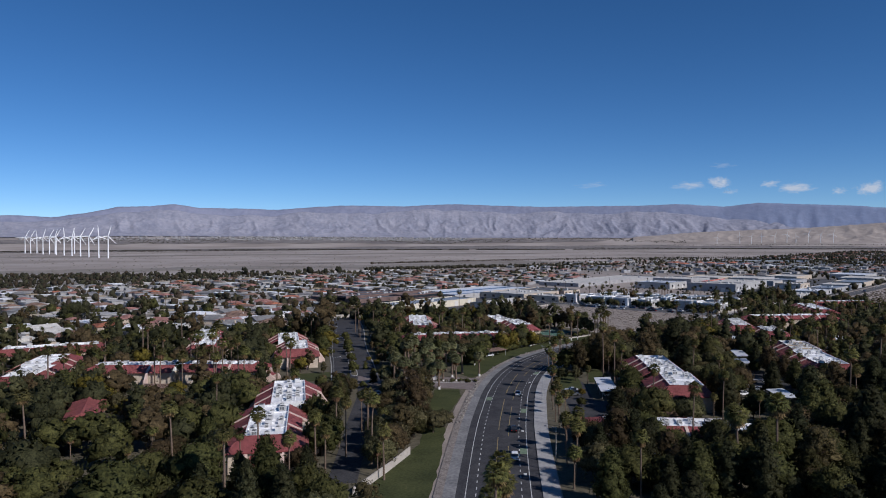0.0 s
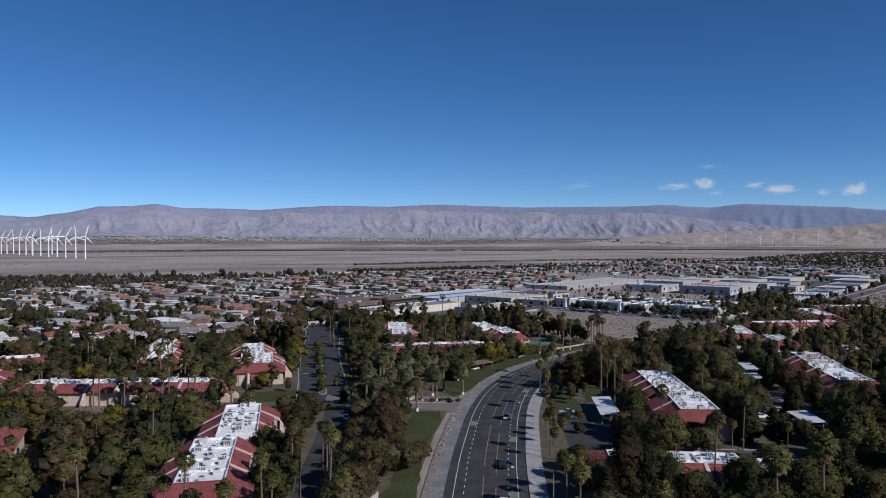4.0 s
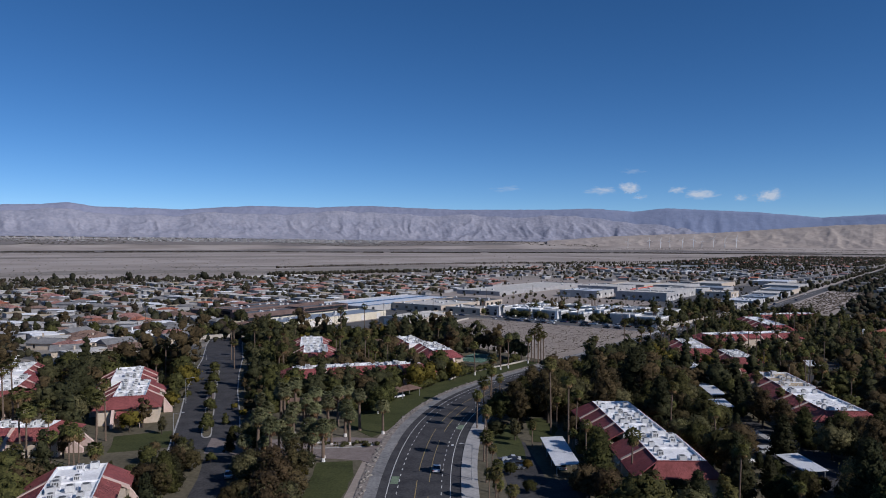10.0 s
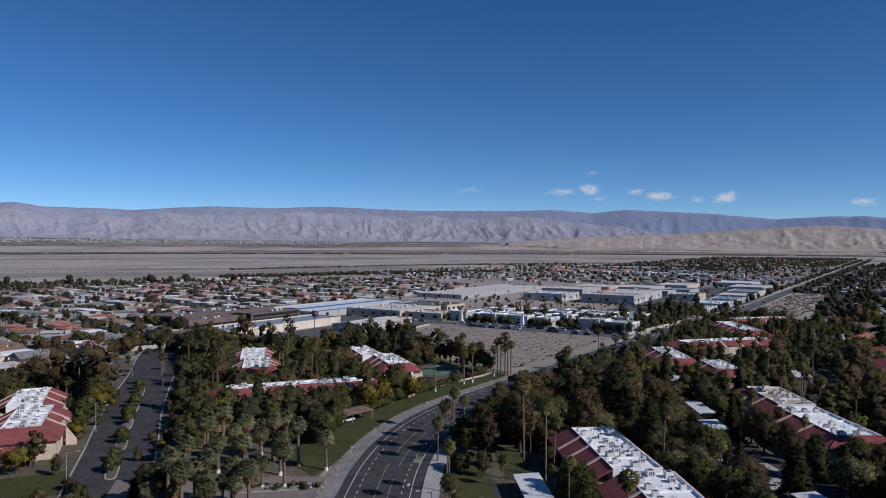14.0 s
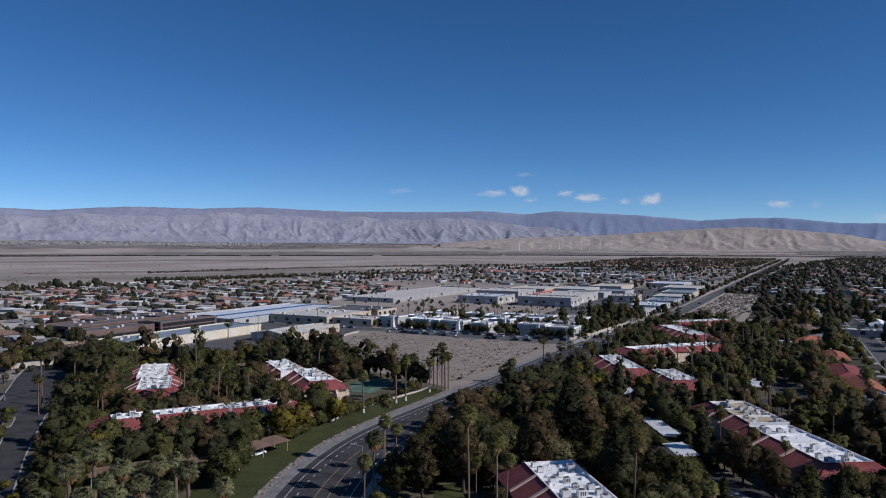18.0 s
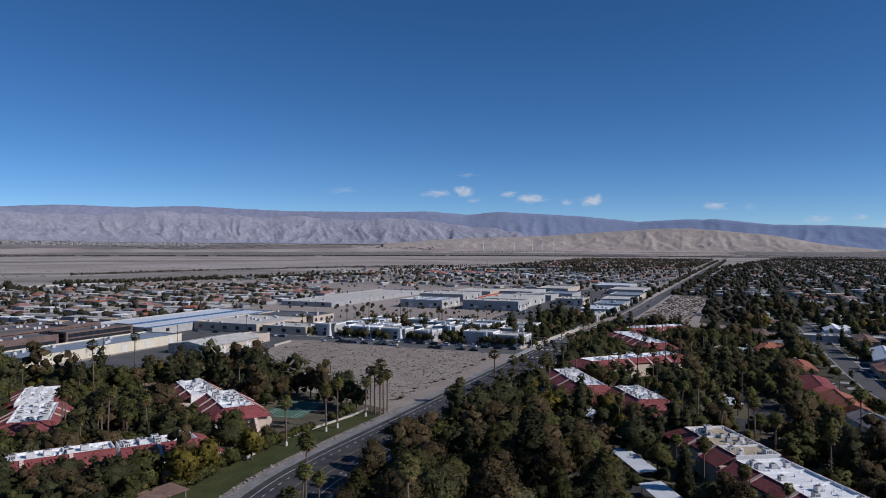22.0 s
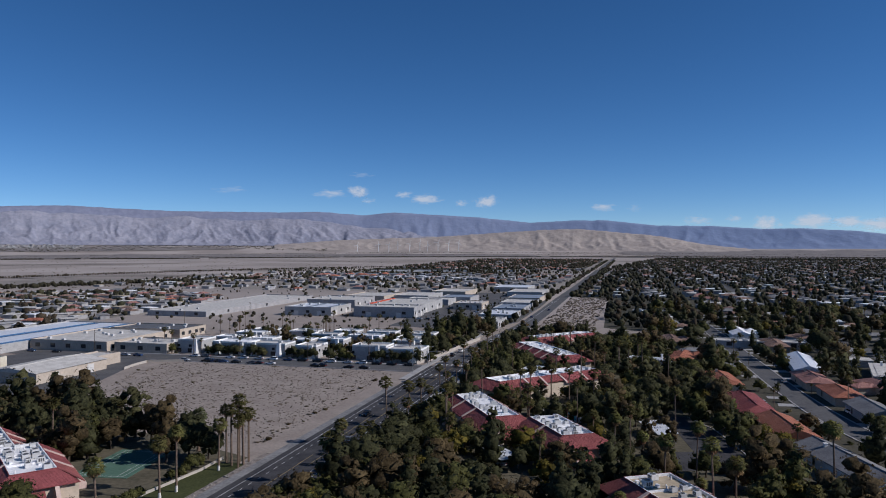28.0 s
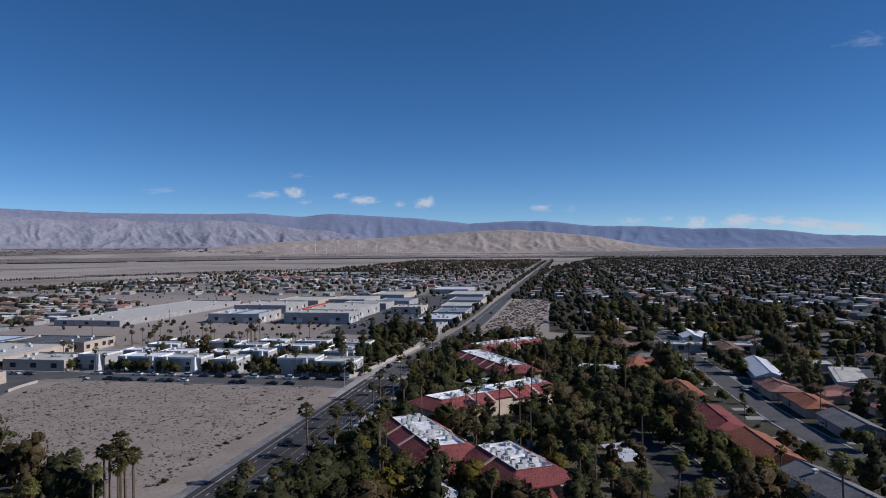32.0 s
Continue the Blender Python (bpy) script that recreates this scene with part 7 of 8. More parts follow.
scatter([(-260, 120), (-20, 120), (-26, 160), (-44, 250), (-70, 330), (-90, 392), (-146, 354), (-205, 314), (-260, 290)], 560, {"pine": 3, "green": 5, "olive": 2.5, "brown": 3, "yellow": 0.5, "tall_palm": 0.9}, 4.9, 0.8, tr_rnd, 0.75, 1.1, 0.9)
scatter([(-36, 150), (-8, 176), (-14, 215), (-14, 246), (-34, 240), (-30, 200)], 80, {"olive": 5, "brown": 3, "green": 2, "yellow": 1}, 3.6, 0.8, tr_rnd, 0.7, 1.05)
scatter([(-66, 300), (-36, 290), (0, 290), (20, 330), (60, 392), (40, 430), (10, 462), (-30, 446), (-78, 462), (-84, 420)], 290, {"pine": 2, "green": 5, "olive": 2, "brown": 2.2, "yellow": 0.6, "tall_palm": 0.8}, 4.2, 0.8, tr_rnd, 0.7, 1.05)
for i in range(len(SIDE) - 1):
    for t in np.arange(0, 1, 0.2):
        for side in (-8.0, 7.4):
            p = SIDE[i].lerp(SIDE[i + 1], t) + normals(SIDE)[i] * (side + tr_rnd.uniform(-0.8, 1.5))
            if not covered(p.x, p.y, 1) and not crowded(p.x, p.y, 2.6):
                plant(tr_rnd.choice(("olive", "brown", "green", "pine", "olive")), p.x, p.y, tr_rnd.uniform(0.65, 1.0), tr_rnd.uniform(0, 360), tr_rnd.randrange(3), keep_low=True)
for x, y, k, s in ((-6.0, 197, "olive", 0.95), (-8.5, 191, "olive", 1.1), (-11.5, 199, "olive", 0.95), (-13, 196, "brown", 0.95), (-14, 188, "olive", 1.0), (-70, 203, "pine", 0.9), (-66, 211, "green", 0.9), (-73, 199, "pine", 0.8), (-80, 202, "green", 0.8), (-68, 220, "brown", 0.9),
                   (-44, 282, "pine", 0.9), (-41, 290, "yellow", 1.0), (-38, 246, "green", 0.9), (-41, 240, "brown", 0.9)):
    plant(k, x, y, s, tr_rnd.uniform(0, 360), 0 if k in ("olive", "brown") else tr_rnd.randrange(4), keep_low=True)
EAST_NEAR = [(28, 140), (150, 140), (165, 260), (168, 330), (120, 372), grid(36, 28), grid(0, 27), (56, 325), (38, 298), (28, 262)]
EAST_FAR = [(168, 330), (200, 330), (228, 392), (262, 452), (300, 520), (250, 570), (190, 515), grid(90, 28), grid(36, 28), (120, 372)]
scatter(EAST_NEAR, 430, {"pine": 4.2, "green": 4.5, "olive": 1.6, "brown": 4.2, "yellow": 0.6, "tall_palm": 0.6}, 5.0, 0.5, tr_rnd, 0.75, 1.1, 0.92)
scatter(EAST_FAR, 330, {"pine": 2.5, "green": 5, "olive": 1.6, "brown": 1.8, "yellow": 0.8, "tall_palm": 0.9}, 4.8, 0.6, tr_rnd, 0.55, 0.85, 0.95)

scatter([(30, 140), (110, 140), (112, 182), (84, 176), (82, 196), (30, 200)], 42, {"pine": 6, "green": 3, "brown": 1.5, "tall_palm": 0.8}, 4.4, 0.2, tr_rnd, 0.7, 1.05)
scatter([(82, 150), (170, 160), (175, 262), (120, 262), (118, 214), (84, 200)], 70, {"pine": 7, "green": 3, "brown": 1.5}, 4.0, 0.3, tr_rnd, 0.8, 1.15)

# large dark trees that lean over the outer lanes
for s, r, k, sc in ((-14, 27, "pine", 1.0), (-4, 29, "green", 1.2), (6, 28, "olive", 1.15), (14, 30, "green", 1.15), (22, 28, "pine", 0.85), (34, 29, "green", 1.0), (46, 29, "yellow", 1.1), (58, 30, "green", 1.0), (104, 30, "green", 0.9), (116, 29, "pine", 0.9), (128, 31, "pine", 1.0)):
    x, y = grid(s, r)
    if not covered(x, y, 0.5):
        plant(k, x, y, sc, s * 7.0, int(s) % 3)

for i in range(30, 68):
    if 282 < ROAD[i].y < 366:
        for off in (25.5, 30.0):
            p = ROAD[i].lerp(ROAD[i + 1], tr_rnd.random()) + ROAD_N[i] * (off + tr_rnd.uniform(-1.5, 1.5))
            if not covered(p.x, p.y, 1.0) and not crowded(p.x, p.y, 3.4):
                plant(tr_rnd.choice(("pine", "olive", "brown", "green", "brown", "tall_palm")), p.x, p.y, tr_rnd.uniform(0.75, 1.0), tr_rnd.uniform(0, 360), tr_rnd.randrange(4))

# the estate's trees go on behind the start
for poly in ([(-150, -40), (-12, -40), (-12, 126), (-150, 126)], [(28, -40), (150, -40), (150, 142), (28, 142)]):
    scatter(poly, 95, {"green": 4, "pine": 3, "brown": 2, "olive": 2}, 7.5, 0.5, tr_rnd, 0.7, 1.0)


# ---- the towns: houses near as things, far ones as one mass ----
def far_house(m, idx, x, y, turn, L, W, h, hip, which):
    """Walls and roof of a distant house, added to one mesh."""
    c, s = math.cos(radians(turn)), math.sin(radians(turn))
    z0 = land(x, y)
    P = lambda a, b, z: (x + a * c - b * s, y + a * s + b * c, z0 + z)
    n = len(m.f)
    a, b = L / 2, W / 2
    m.hull([P(-a, -b, -0.2), P(a, -b, -0.2), P(a, b, -0.2), P(-a, b, -0.2)], [P(-a, -b, h), P(a, -b, h), P(a, b, h), P(-a, b, h)])
    idx += [0] * (len(m.f) - n)
    n = len(m.f)
    a, b = a + 0.6, b + 0.6
    if hip:
        lo, p, q = [P(-a, -b, h), P(a, -b, h), P(a, b, h), P(-a, b, h)], P(-a * 0.45, 0, h + W * 0.18), P(a * 0.45, 0, h + W * 0.18)
        m.poly([lo[0], lo[1], q, p]).poly([lo[2], lo[3], p, q]).poly([lo[1], lo[2], q]).poly([lo[3], lo[0], p])
    else:
        m.hull([P(-a, -b, h), P(a, -b, h), P(a, b, h), P(-a, b, h)], [P(-a, -b, h + 0.3), P(a, -b, h + 0.3), P(a, b, h + 0.3), P(-a, b, h + 0.3)])
    idx += [which] * (len(m.f) - n)
    k = (int(abs(x) * 7.3) + int(abs(y) * 3.1)) % 5
    if k < 4 and L < 20:
        # a lower wing, or a dark carport, on one side
        n = len(m.f)
        e, w, top = (-1 if k % 2 else 1), L * (0.16 + 0.05 * k), h - 0.35
        x0, y1 = (k - 1.5) * L * 0.16, e * (W / 2 + 0.6)
        y2 = y1 + e * (3.2 + k)
        lo = [P(x0 - w, min(y1, y2), -0.2), P(x0 + w, min(y1, y2), -0.2), P(x0 + w, max(y1, y2), -0.2), P(x0 - w, max(y1, y2), -0.2)]
        hi = [(p[0], p[1], z0 + top) for p in lo]
        m.hull(lo, hi)
        idx += [0] * (len(m.f) - n)
        n = len(m.f)
        m.hull([(p[0], p[1], z0 + top) for p in lo], [(p[0], p[1], z0 + top + 0.22) for p in lo])
        idx += [(9, which, 9, 3)[k]] * (len(m.f) - n)


def stuff_mesh(name, m, idx, mats, label, category):
    me = bpy.data.meshes.new(name)
    me.from_pydata(m.v, [], m.f)
    for k in mats:
        me.materials.append(M[k])
    if idx:
        me.polygons.foreach_set("material_index", idx)
    elif category == "trees":
        me.polygons.foreach_set("use_smooth", [True] * len(me.polygons))
    me.update()
    return tagged(new(name, me), label, category, kind="stuff")


town = random.Random(31)
far, far_idx = Mesh(), []
FAR_MATS = ["grey_wall", "tile_brown", "roof_white", "gravel_roof", "tile_pink", "shingle_grey", "tile_orange", "flats_wall", "roof_tan", "dark_roof"]
streets = Mesh()
west_spots, east_spots = [], []
# west: rows across the grid
for k in range(-6, 16):
    s_mid = 60 + k * 60
    for j in range(-60, 12):
        r = j * 10.0
        x, y = grid(s_mid, r)
        if inside(x, y, WEST_TOWN) and not covered(x, y, 4):
            c = [grid(s_mid - 4.5, r - 5), grid(s_mid + 4.5, r - 5), grid(s_mid + 4.5, r + 5), grid(s_mid - 4.5, r + 5)]
            streets.poly([(a, b, 0.06) for a, b in c][::-1])
    for side in (-17, 17):
        for j in range(-43, 11):
            s, r = s_mid + side + town.uniform(-6, 6) + 9 * math.sin(j * 0.45 + k), j * 14.5 + town.uniform(-4, 4)
            x, y = grid(s, r)
            if inside(x, y, WEST_TOWN) and not covered(x, y, 6) and town.random() < 0.94 and not (-112 < x < -58 and y < 502):
                west_spots.append((math.hypot(x - 30, y - 120), x, y, GRID - 90 + (0 if side < 0 else 180) + town.choice((0, 0, 90, 45)) + town.uniform(-18, 18)))
# far suburbs beyond, on both sides of the main road
for k in range(0, 13):
    for j in range(-30, 0):
        s, r = 640 + k * 42 + town.uniform(-4, 4), j * 20 + town.uniform(-3, 3)
        if r > -17 or (s < 745 and r > -130) or town.random() < (0.15 if r > -160 else 0.40):
            continue
        x, y = grid(s, r)
        if not inside(x, y, WEST_TOWN):
            west_spots.append((math.hypot(x - 30, y - 120) + 500, x, y, GRID - 90 + town.uniform(-3, 3)))
# east: rows along the grid
for k in range(0, 22):
    r_mid = 134 + k * 66
    for j in range(0, 130):
        s = -40 + j * 20
        x, y = grid(s, r_mid)
        if k and inside(x, y, EAST_TOWN) and s < 1400:
            c = [grid(s - 10, r_mid - 4.5), grid(s + 10, r_mid - 4.5), grid(s + 10, r_mid + 4.5), grid(s - 10, r_mid + 4.5)]
            streets.poly([(a, b, 0.06) for a, b in c])
        for side in (-19, 19):
            a, b = grid(s + town.uniform(-8, 8), r_mid + side + town.uniform(-9, 9))
            if inside(a, b, EAST_TOWN) and not covered(a, b, 9) and not near_line(a, b, LANE_C, 13) and town.random() < 0.86:
                east_spots.append((math.hypot(a - 30, b - 120), a, b, GRID + (0 if side > 0 else 180) + town.choice((0, 0, 90)) + town.uniform(-25, 25)))
for j in range(24):
    for k in range(3):
        a, b = grid(612 + j * 40 + town.uniform(-5, 5), 42 + k * 30 + town.uniform(-3, 3))
        if inside(a, b, EAST_TOWN):
            east_spots.append((math.hypot(a - 30, b - 120), a, b, GRID + town.uniform(-3, 3)))
tagged(part("street", streets, M["asphalt_old"]), "grey asphalt streets between rows of houses", "road", kind="structure")
for spots, count, mix in ((west_spots, 52, (2.5, 4, 3, 4, 2, 4, 0.8, 3, 3, 2)), (east_spots, 52, (3, 1.5, 3, 3, 2, 2, 1.5, 4, 1, 2.5))):
    spots.sort()
    for i, (d, x, y, t) in enumerate(spots):
        if i < count:
            put_house(town.choices(range(10), mix)[0], x, y, t)
        else:
            w = town.choices(range(1, 9), (4.2, 3.4, 4.0, 2.2, 3.0, 0.7, 3.2, 2.6) if x < 130 else (2.6, 1.2, 1.8, 0.6, 5.4, 0.15, 1.3, 0.8))[0]
            far_house(far, far_idx, x, y, t, town.uniform(7.5, 14), town.uniform(6.5, 10), town.uniform(2.6, 3.3) + (-0.3 if d > 1000 else 0), w in (1, 4, 6, 5), w)
            if d < 900:
                cover(x, y, t, 9, 6)
for _ in range(620):
    s, r = town.uniform(1400, 2500), -24 - 420 * town.random() ** 1.3
    w = town.choices(range(1, 9), (3, 2, 3, 2, 2, 2, 2, 2))[0]
    far_house(far, far_idx, *grid(s, r), GRID + town.uniform(-8, 8), town.uniform(10, 16), town.uniform(8, 11), town.uniform(2.8, 4), w in (1, 4, 6, 5), w)
for _ in range(46):
    s, r = town.uniform(900, 985), town.uniform(-380, -90)
    far_house(far, far_idx, *grid(s, r), GRID, town.uniform(10, 17), town.uniform(7, 9), town.uniform(3.2, 4.6), False, town.choice((2, 7, 7)))
for _ in range(14):
    far_house(far, far_idx, town.uniform(325, 445), town.uniform(1325, 1410), GRID, town.uniform(12, 18), town.uniform(9, 12), 4.8, True, town.choice((6, 6, 4)))
stuff_mesh("distant_houses", far, far_idx, FAR_MATS, "many small distant houses with white, tan and brown roofs", "houses")

# driveways and paths from the residential street
dr = random.Random(8)
drives = Mesh()
for i in range(2, 9):
    a, b = LANE[i], LANE[i + 1]
    d = (b - a).normalized()
    nrm_v = Vector((d.y, -d.x))
    step = 8.0
    while step < (b - a).length - 4:
        for side in (-1, 1):
            if dr.random() < 0.75:
                p = a + d * (step + dr.uniform(-2, 2))
                w = dr.uniform(1.6, 2.9)
                q = [p - d * w + nrm_v * side * 4.3, p + d * w + nrm_v * side * 4.3, p + d * w + nrm_v * side * dr.uniform(9, 12.5), p - d * w + nrm_v * side * 10.5]
                if side < 0:
                    q = q[::-1]
                drives.poly([(c.x, c.y, 0.11) for c in q][::-1])
        step += dr.uniform(13, 19)
tagged(part("driveway", drives, M["concrete"]), "pale concrete driveways beside the residential street", "driveway", kind="structure")

# ---- trees of the towns ----
tw = random.Random(41)
for x, y, k, sc in ((241.5, 386, "green", 0.72), (252, 398, "olive", 0.6), (246, 356, "pine", 0.75), (238, 352, "green", 0.85), (233, 345, "green", 0.8), (268, 430, "yellow", 0.7), (272, 436, "green", 0.75), (262, 421, "olive", 0.7), (296, 440, "brown", 0.6), (283, 412, "yellow", 0.55),
                    (312, 462, "green", 0.7), (321, 498, "green", 0.8), (334, 512, "pine", 0.7), (343, 505, "olive", 0.8), (362, 530, "green", 0.8), (232, 410, "pine", 1.0), (226, 400, "pine", 1.05), (214, 392, "green", 1.0), (205, 378, "pine", 0.95), (222, 372, "tall_palm", 0.6), (257, 388, "tall_palm", 0.62), (231, 341, "tall_palm", 0.6), (308, 447, "tall_palm", 0.7), (305, 440, "tall_palm", 0.65), (290, 448, "tall_palm", 0.66)):
    plant(k, x, y, sc, tw.uniform(0, 360), tw.randrange(4), keep_low=True)
scatter([(200, 300), (290, 310), (420, 420), (560, 620), (440, 700), (330, 565), (262, 452), (229, 392), (203, 330)], 420, {"green": 4, "pine": 2.5, "olive": 2, "brown": 1.5, "tall_palm": 1.0, "yellow": 0.5, "shrub": 3}, 4.6, 0.3, tw, 0.5, 0.95, 0.93)
for r in np.arange(-134, -4, 2.6):
    x, y = grid(159.6 + tw.uniform(-0.6, 0.6), r)
    if noise.noise((r * 0.07, 2, 0)) > -0.12:
        plant(tw.choice(("green", "green", "olive", "shrub")), x, y, tw.uniform(0.42, 0.6), tw.uniform(0, 360), tw.randrange(3))
for s0 in (179.5, 201, 222):
    for r in np.arange(-130, -16, 3.2):
        x, y = grid(s0 + tw.uniform(-1, 1), r)
        if noise.noise((r * 0.06, s0, 0)) > -0.05 and not covered(x, y, 0.2):
            plant(tw.choice(("green", "green", "brown")), x, y, tw.uniform(0.42, 0.62), tw.uniform(0, 360), tw.randrange(3))
scatter([grid(156, -140), grid(156, -2), grid(250, 0), grid(250, -120)], 120, {"green": 5, "tall_palm": 2.5, "olive": 1.5, "brown": 1}, 3.4, 0.2, tw, 0.42, 0.72, 0)
scatter([grid(160, -26), grid(160, -5), grid(240, -1), grid(296, 4), grid(292, -26)], 60, {"pine": 3, "green": 3, "brown": 1}, 5.0, 0.6, tw, 0.7, 1.0)
for x, y in [grid(s + tw.uniform(-3, 3), -150 + tw.uniform(-6, 90)) for s in range(226, 262, 2)]:
    if not covered(x, y, 1):
        plant("tall_palm", x, y, tw.uniform(0.6, 0.8), tw.uniform(0, 360), tw.randrange(4))
for s, r in ((157, -95), (157.5, -60), (158, -30), (157, -120), (172, -15), (168, -140), (176, -150)):
    x, y = grid(s, r)
    plant("tall_palm", x, y, 0.75, 0, 2)
scatter([(-112, 440), (-66, 474), (-60, 500), (-80, 512), (-118, 470)], 34, {"green": 3, "olive": 2, "brown": 2, "tall_palm": 1, "shrub": 2}, 4.0, 0.5, tw, 0.5, 0.8)
scatter([(-180, 420), (-100, 440), (-62, 480), (-110, 580), (-200, 560), (-330, 470), (-300, 350), (-205, 350)], 90, {"green": 4, "brown": 2, "tall_palm": 1.6, "olive": 2, "pine": 1}, 8.0, 0.8, tw, 0.5, 0.9)


def far_tree(m, x, y, h, rnd):
    """A distant tree: a few small uneven clumps heaped up."""
    z = land(x, y)
    near = math.hypot(x, y - 120) < 720
    w = h * (rnd.uniform(0.34, 0.55) if near or h < 7 else rnd.uniform(0.24, 0.36))
    m.blob((x, y, z + h * 0.5), w, w, h * 0.5, rnd, 0.48)
    for _ in range(2 if h >= 8 else 1 if near else 0):
        k = rnd.uniform(0.5, 0.75)
        m.blob((x + w * rnd.uniform(-1, 1), y + w * rnd.uniform(-1, 1), z + h * rnd.uniform(0.35, 0.8)), w * k, w * k, h * 0.3, rnd, 0.48)


masses = {"far_dark": Mesh(), "far_green": Mesh(), "far_olive": Mesh(), "far_brown": Mesh()}
names = list(masses)
# east carpet of trees, thinning with distance
made = 0
for _ in range(56000):
    s, r = 150 + 2750 * tw.random() ** 1.35, 24 + 1900 * tw.random() ** 1.1
    x, y = grid(s, r)
    if not inside(x, y, EAST_TOWN) or math.hypot(x - 30, y - 120) < 560 or (305 < s < 590 and r < 62):
        continue
    if abs((r - 134) % 66) < 6 and s < 1400 and r > 90:
        continue
    if s < 900 and r < 700 and covered(x, y, 0.5):
        continue
    far_tree(masses[tw.choices(names, (5, 3, 1, 1.6))[0]], x, y, 2.4 + 5.2 * tw.random() ** 1.6, tw)
    made += 1
    if made > 13500:
        break
# west suburb trees
made = 0
for _ in range(24000):
    x, y = tw.uniform(-950, 130), tw.uniform(345, 1120)
    if not inside(x, y, WEST_TOWN) or math.hypot(x - 30, y - 120) < 330 or covered(x, y, 0.5):
        continue
    far_tree(masses[tw.choices(names, (1.4, 3, 3, 3))[0]], x, y, 1.8 + 4.6 * tw.random() ** 1.8, tw)
    made += 1
    if made > 7000:
        break
for _ in range(1500):
    s, r = tw.uniform(270, 1350), tw.uniform(-640, -8)
    x, y = grid(s, r)
    if covered(x, y, 1) or inside(x, y, WEST_TOWN) or (s < 640 and tw.random() < 0.5):
        continue
    far_tree(masses[tw.choices(names, (2, 3, 2, 3))[0]], x, y, tw.uniform(2, 6.5) * (0.5 if s < 640 else 1.0), tw)
for _ in range(2600):
    s, r = tw.uniform(1400, 2500), -20 - 440 * tw.random() ** 1.3
    x, y = grid(s, r)
    far_tree(masses[tw.choices(names, (4, 3, 1, 3))[0]], x, y, tw.uniform(4, 8), tw)
for _ in range(420):
    s, r = tw.choice((1268, 1306, 1108)) + tw.uniform(0, 22), tw.uniform(-450, -90)
    far_tree(masses[tw.choices(names, (4, 3, 1, 2))[0]], *grid(s, r), tw.uniform(3.5, 6.5), tw)
# tall trees at the rim of the plain, windbreaks and green washes
for a in np.arange(-28, -12, 0.30):
    r = 985 + tw.uniform(-25, 25)
    for _ in range(2 if noise.noise((a * 0.8, 3, 0)) > 0.08 else 0):
        far_tree(masses["far_dark"], HUB.x + (r + tw.uniform(-14, 14)) * math.sin(radians(a)), HUB.y + (r + tw.uniform(-14, 14)) * math.cos(radians(a)), tw.uniform(5, 12), tw)
for a in np.arange(-13, 9, 0.11):
    r = 1180 + 8 * a + tw.uniform(-16, 16)
    far_tree(masses["far_olive"], HUB.x + r * math.sin(radians(a)), HUB.y + r * math.cos(radians(a)), tw.uniform(4, 7), tw)
for a in np.arange(-12, 24, 0.16):
    r = 1560 + 16 * a + tw.uniform(-8, 8)
    far_tree(masses["far_brown"], HUB.x + r * math.sin(radians(a)), HUB.y + r * math.cos(radians(a)), tw.uniform(3, 5), tw)
for a in np.arange(-40, 60, 0.07):
    for r0 in (3420, 3640):
        if tw.random() < 0.75:
            r = r0 + 220 * math.sin(a * 0.05) + tw.uniform(-20, 20)
            far_tree(masses["far_brown"], HUB.x + r * math.sin(radians(a)), HUB.y + r * math.cos(radians(a)), tw.uniform(2, 4.2), tw)
RAIL = [(-46, 3450), (-26, 3380), (2, 3120), (17, 3330), (40, 3420), (64, 3500)]
for a in np.arange(-46, 62, 0.028):
    r = lerp_table(RAIL, a) + tw.uniform(-8, 8)
    if noise.noise((a * 0.9, 6, 0)) > -0.35:
        far_tree(masses["far_brown" if tw.random() < 0.5 else "far_dark"], HUB.x + r * math.sin(radians(a)), HUB.y + r * math.cos(radians(a)), tw.uniform(2.5, 5.5), tw)
for a in np.arange(-34, 14, 0.05):
    r = 4180 + 130 * math.sin(a * 0.3) + tw.uniform(-130, 170)
    far_tree(masses["far_olive"], HUB.x + r * math.sin(radians(a)), HUB.y + r * math.cos(radians(a)), tw.uniform(4, 8), tw)
for s in np.arange(240, 2300, 7.0):
    for side, first_s in ((-5.5, 300), (18.5, 600)):
        if s < first_s or tw.random() < 0.35:
            continue
        r = np.interp(s, (153, 290, 340, 590, 1080, 2200), (0.4, 8.0, 10.6, 10, 9, 6)) + side + tw.uniform(-2.5, 2.5)
        if not covered(*grid(s, r), 0.5):
            far_tree(masses[tw.choices(names, (3, 3, 2, 2))[0]], *grid(s, r), tw.uniform(2.5, 7), tw)
for _ in range(420):
    s, r = tw.uniform(245, 640), tw.uniform(-200, -6)
    x, y = grid(s, r)
    if not covered(x, y, 1.5) and not near_line(x, y, FAR_C, 9):
        far_tree(masses[tw.choices(names, (3, 3, 2, 2))[0]], x, y, 0.7 + 2.2 * tw.random() ** 2.2, tw)
for key, m in masses.items():
    stuff_mesh("distant_trees", m, None, [key], "mass of small distant %s trees over the town" % {"far_dark": "dark green", "far_green": "green", "far_olive": "grey-green", "far_brown": "brownish"}[key], "trees")
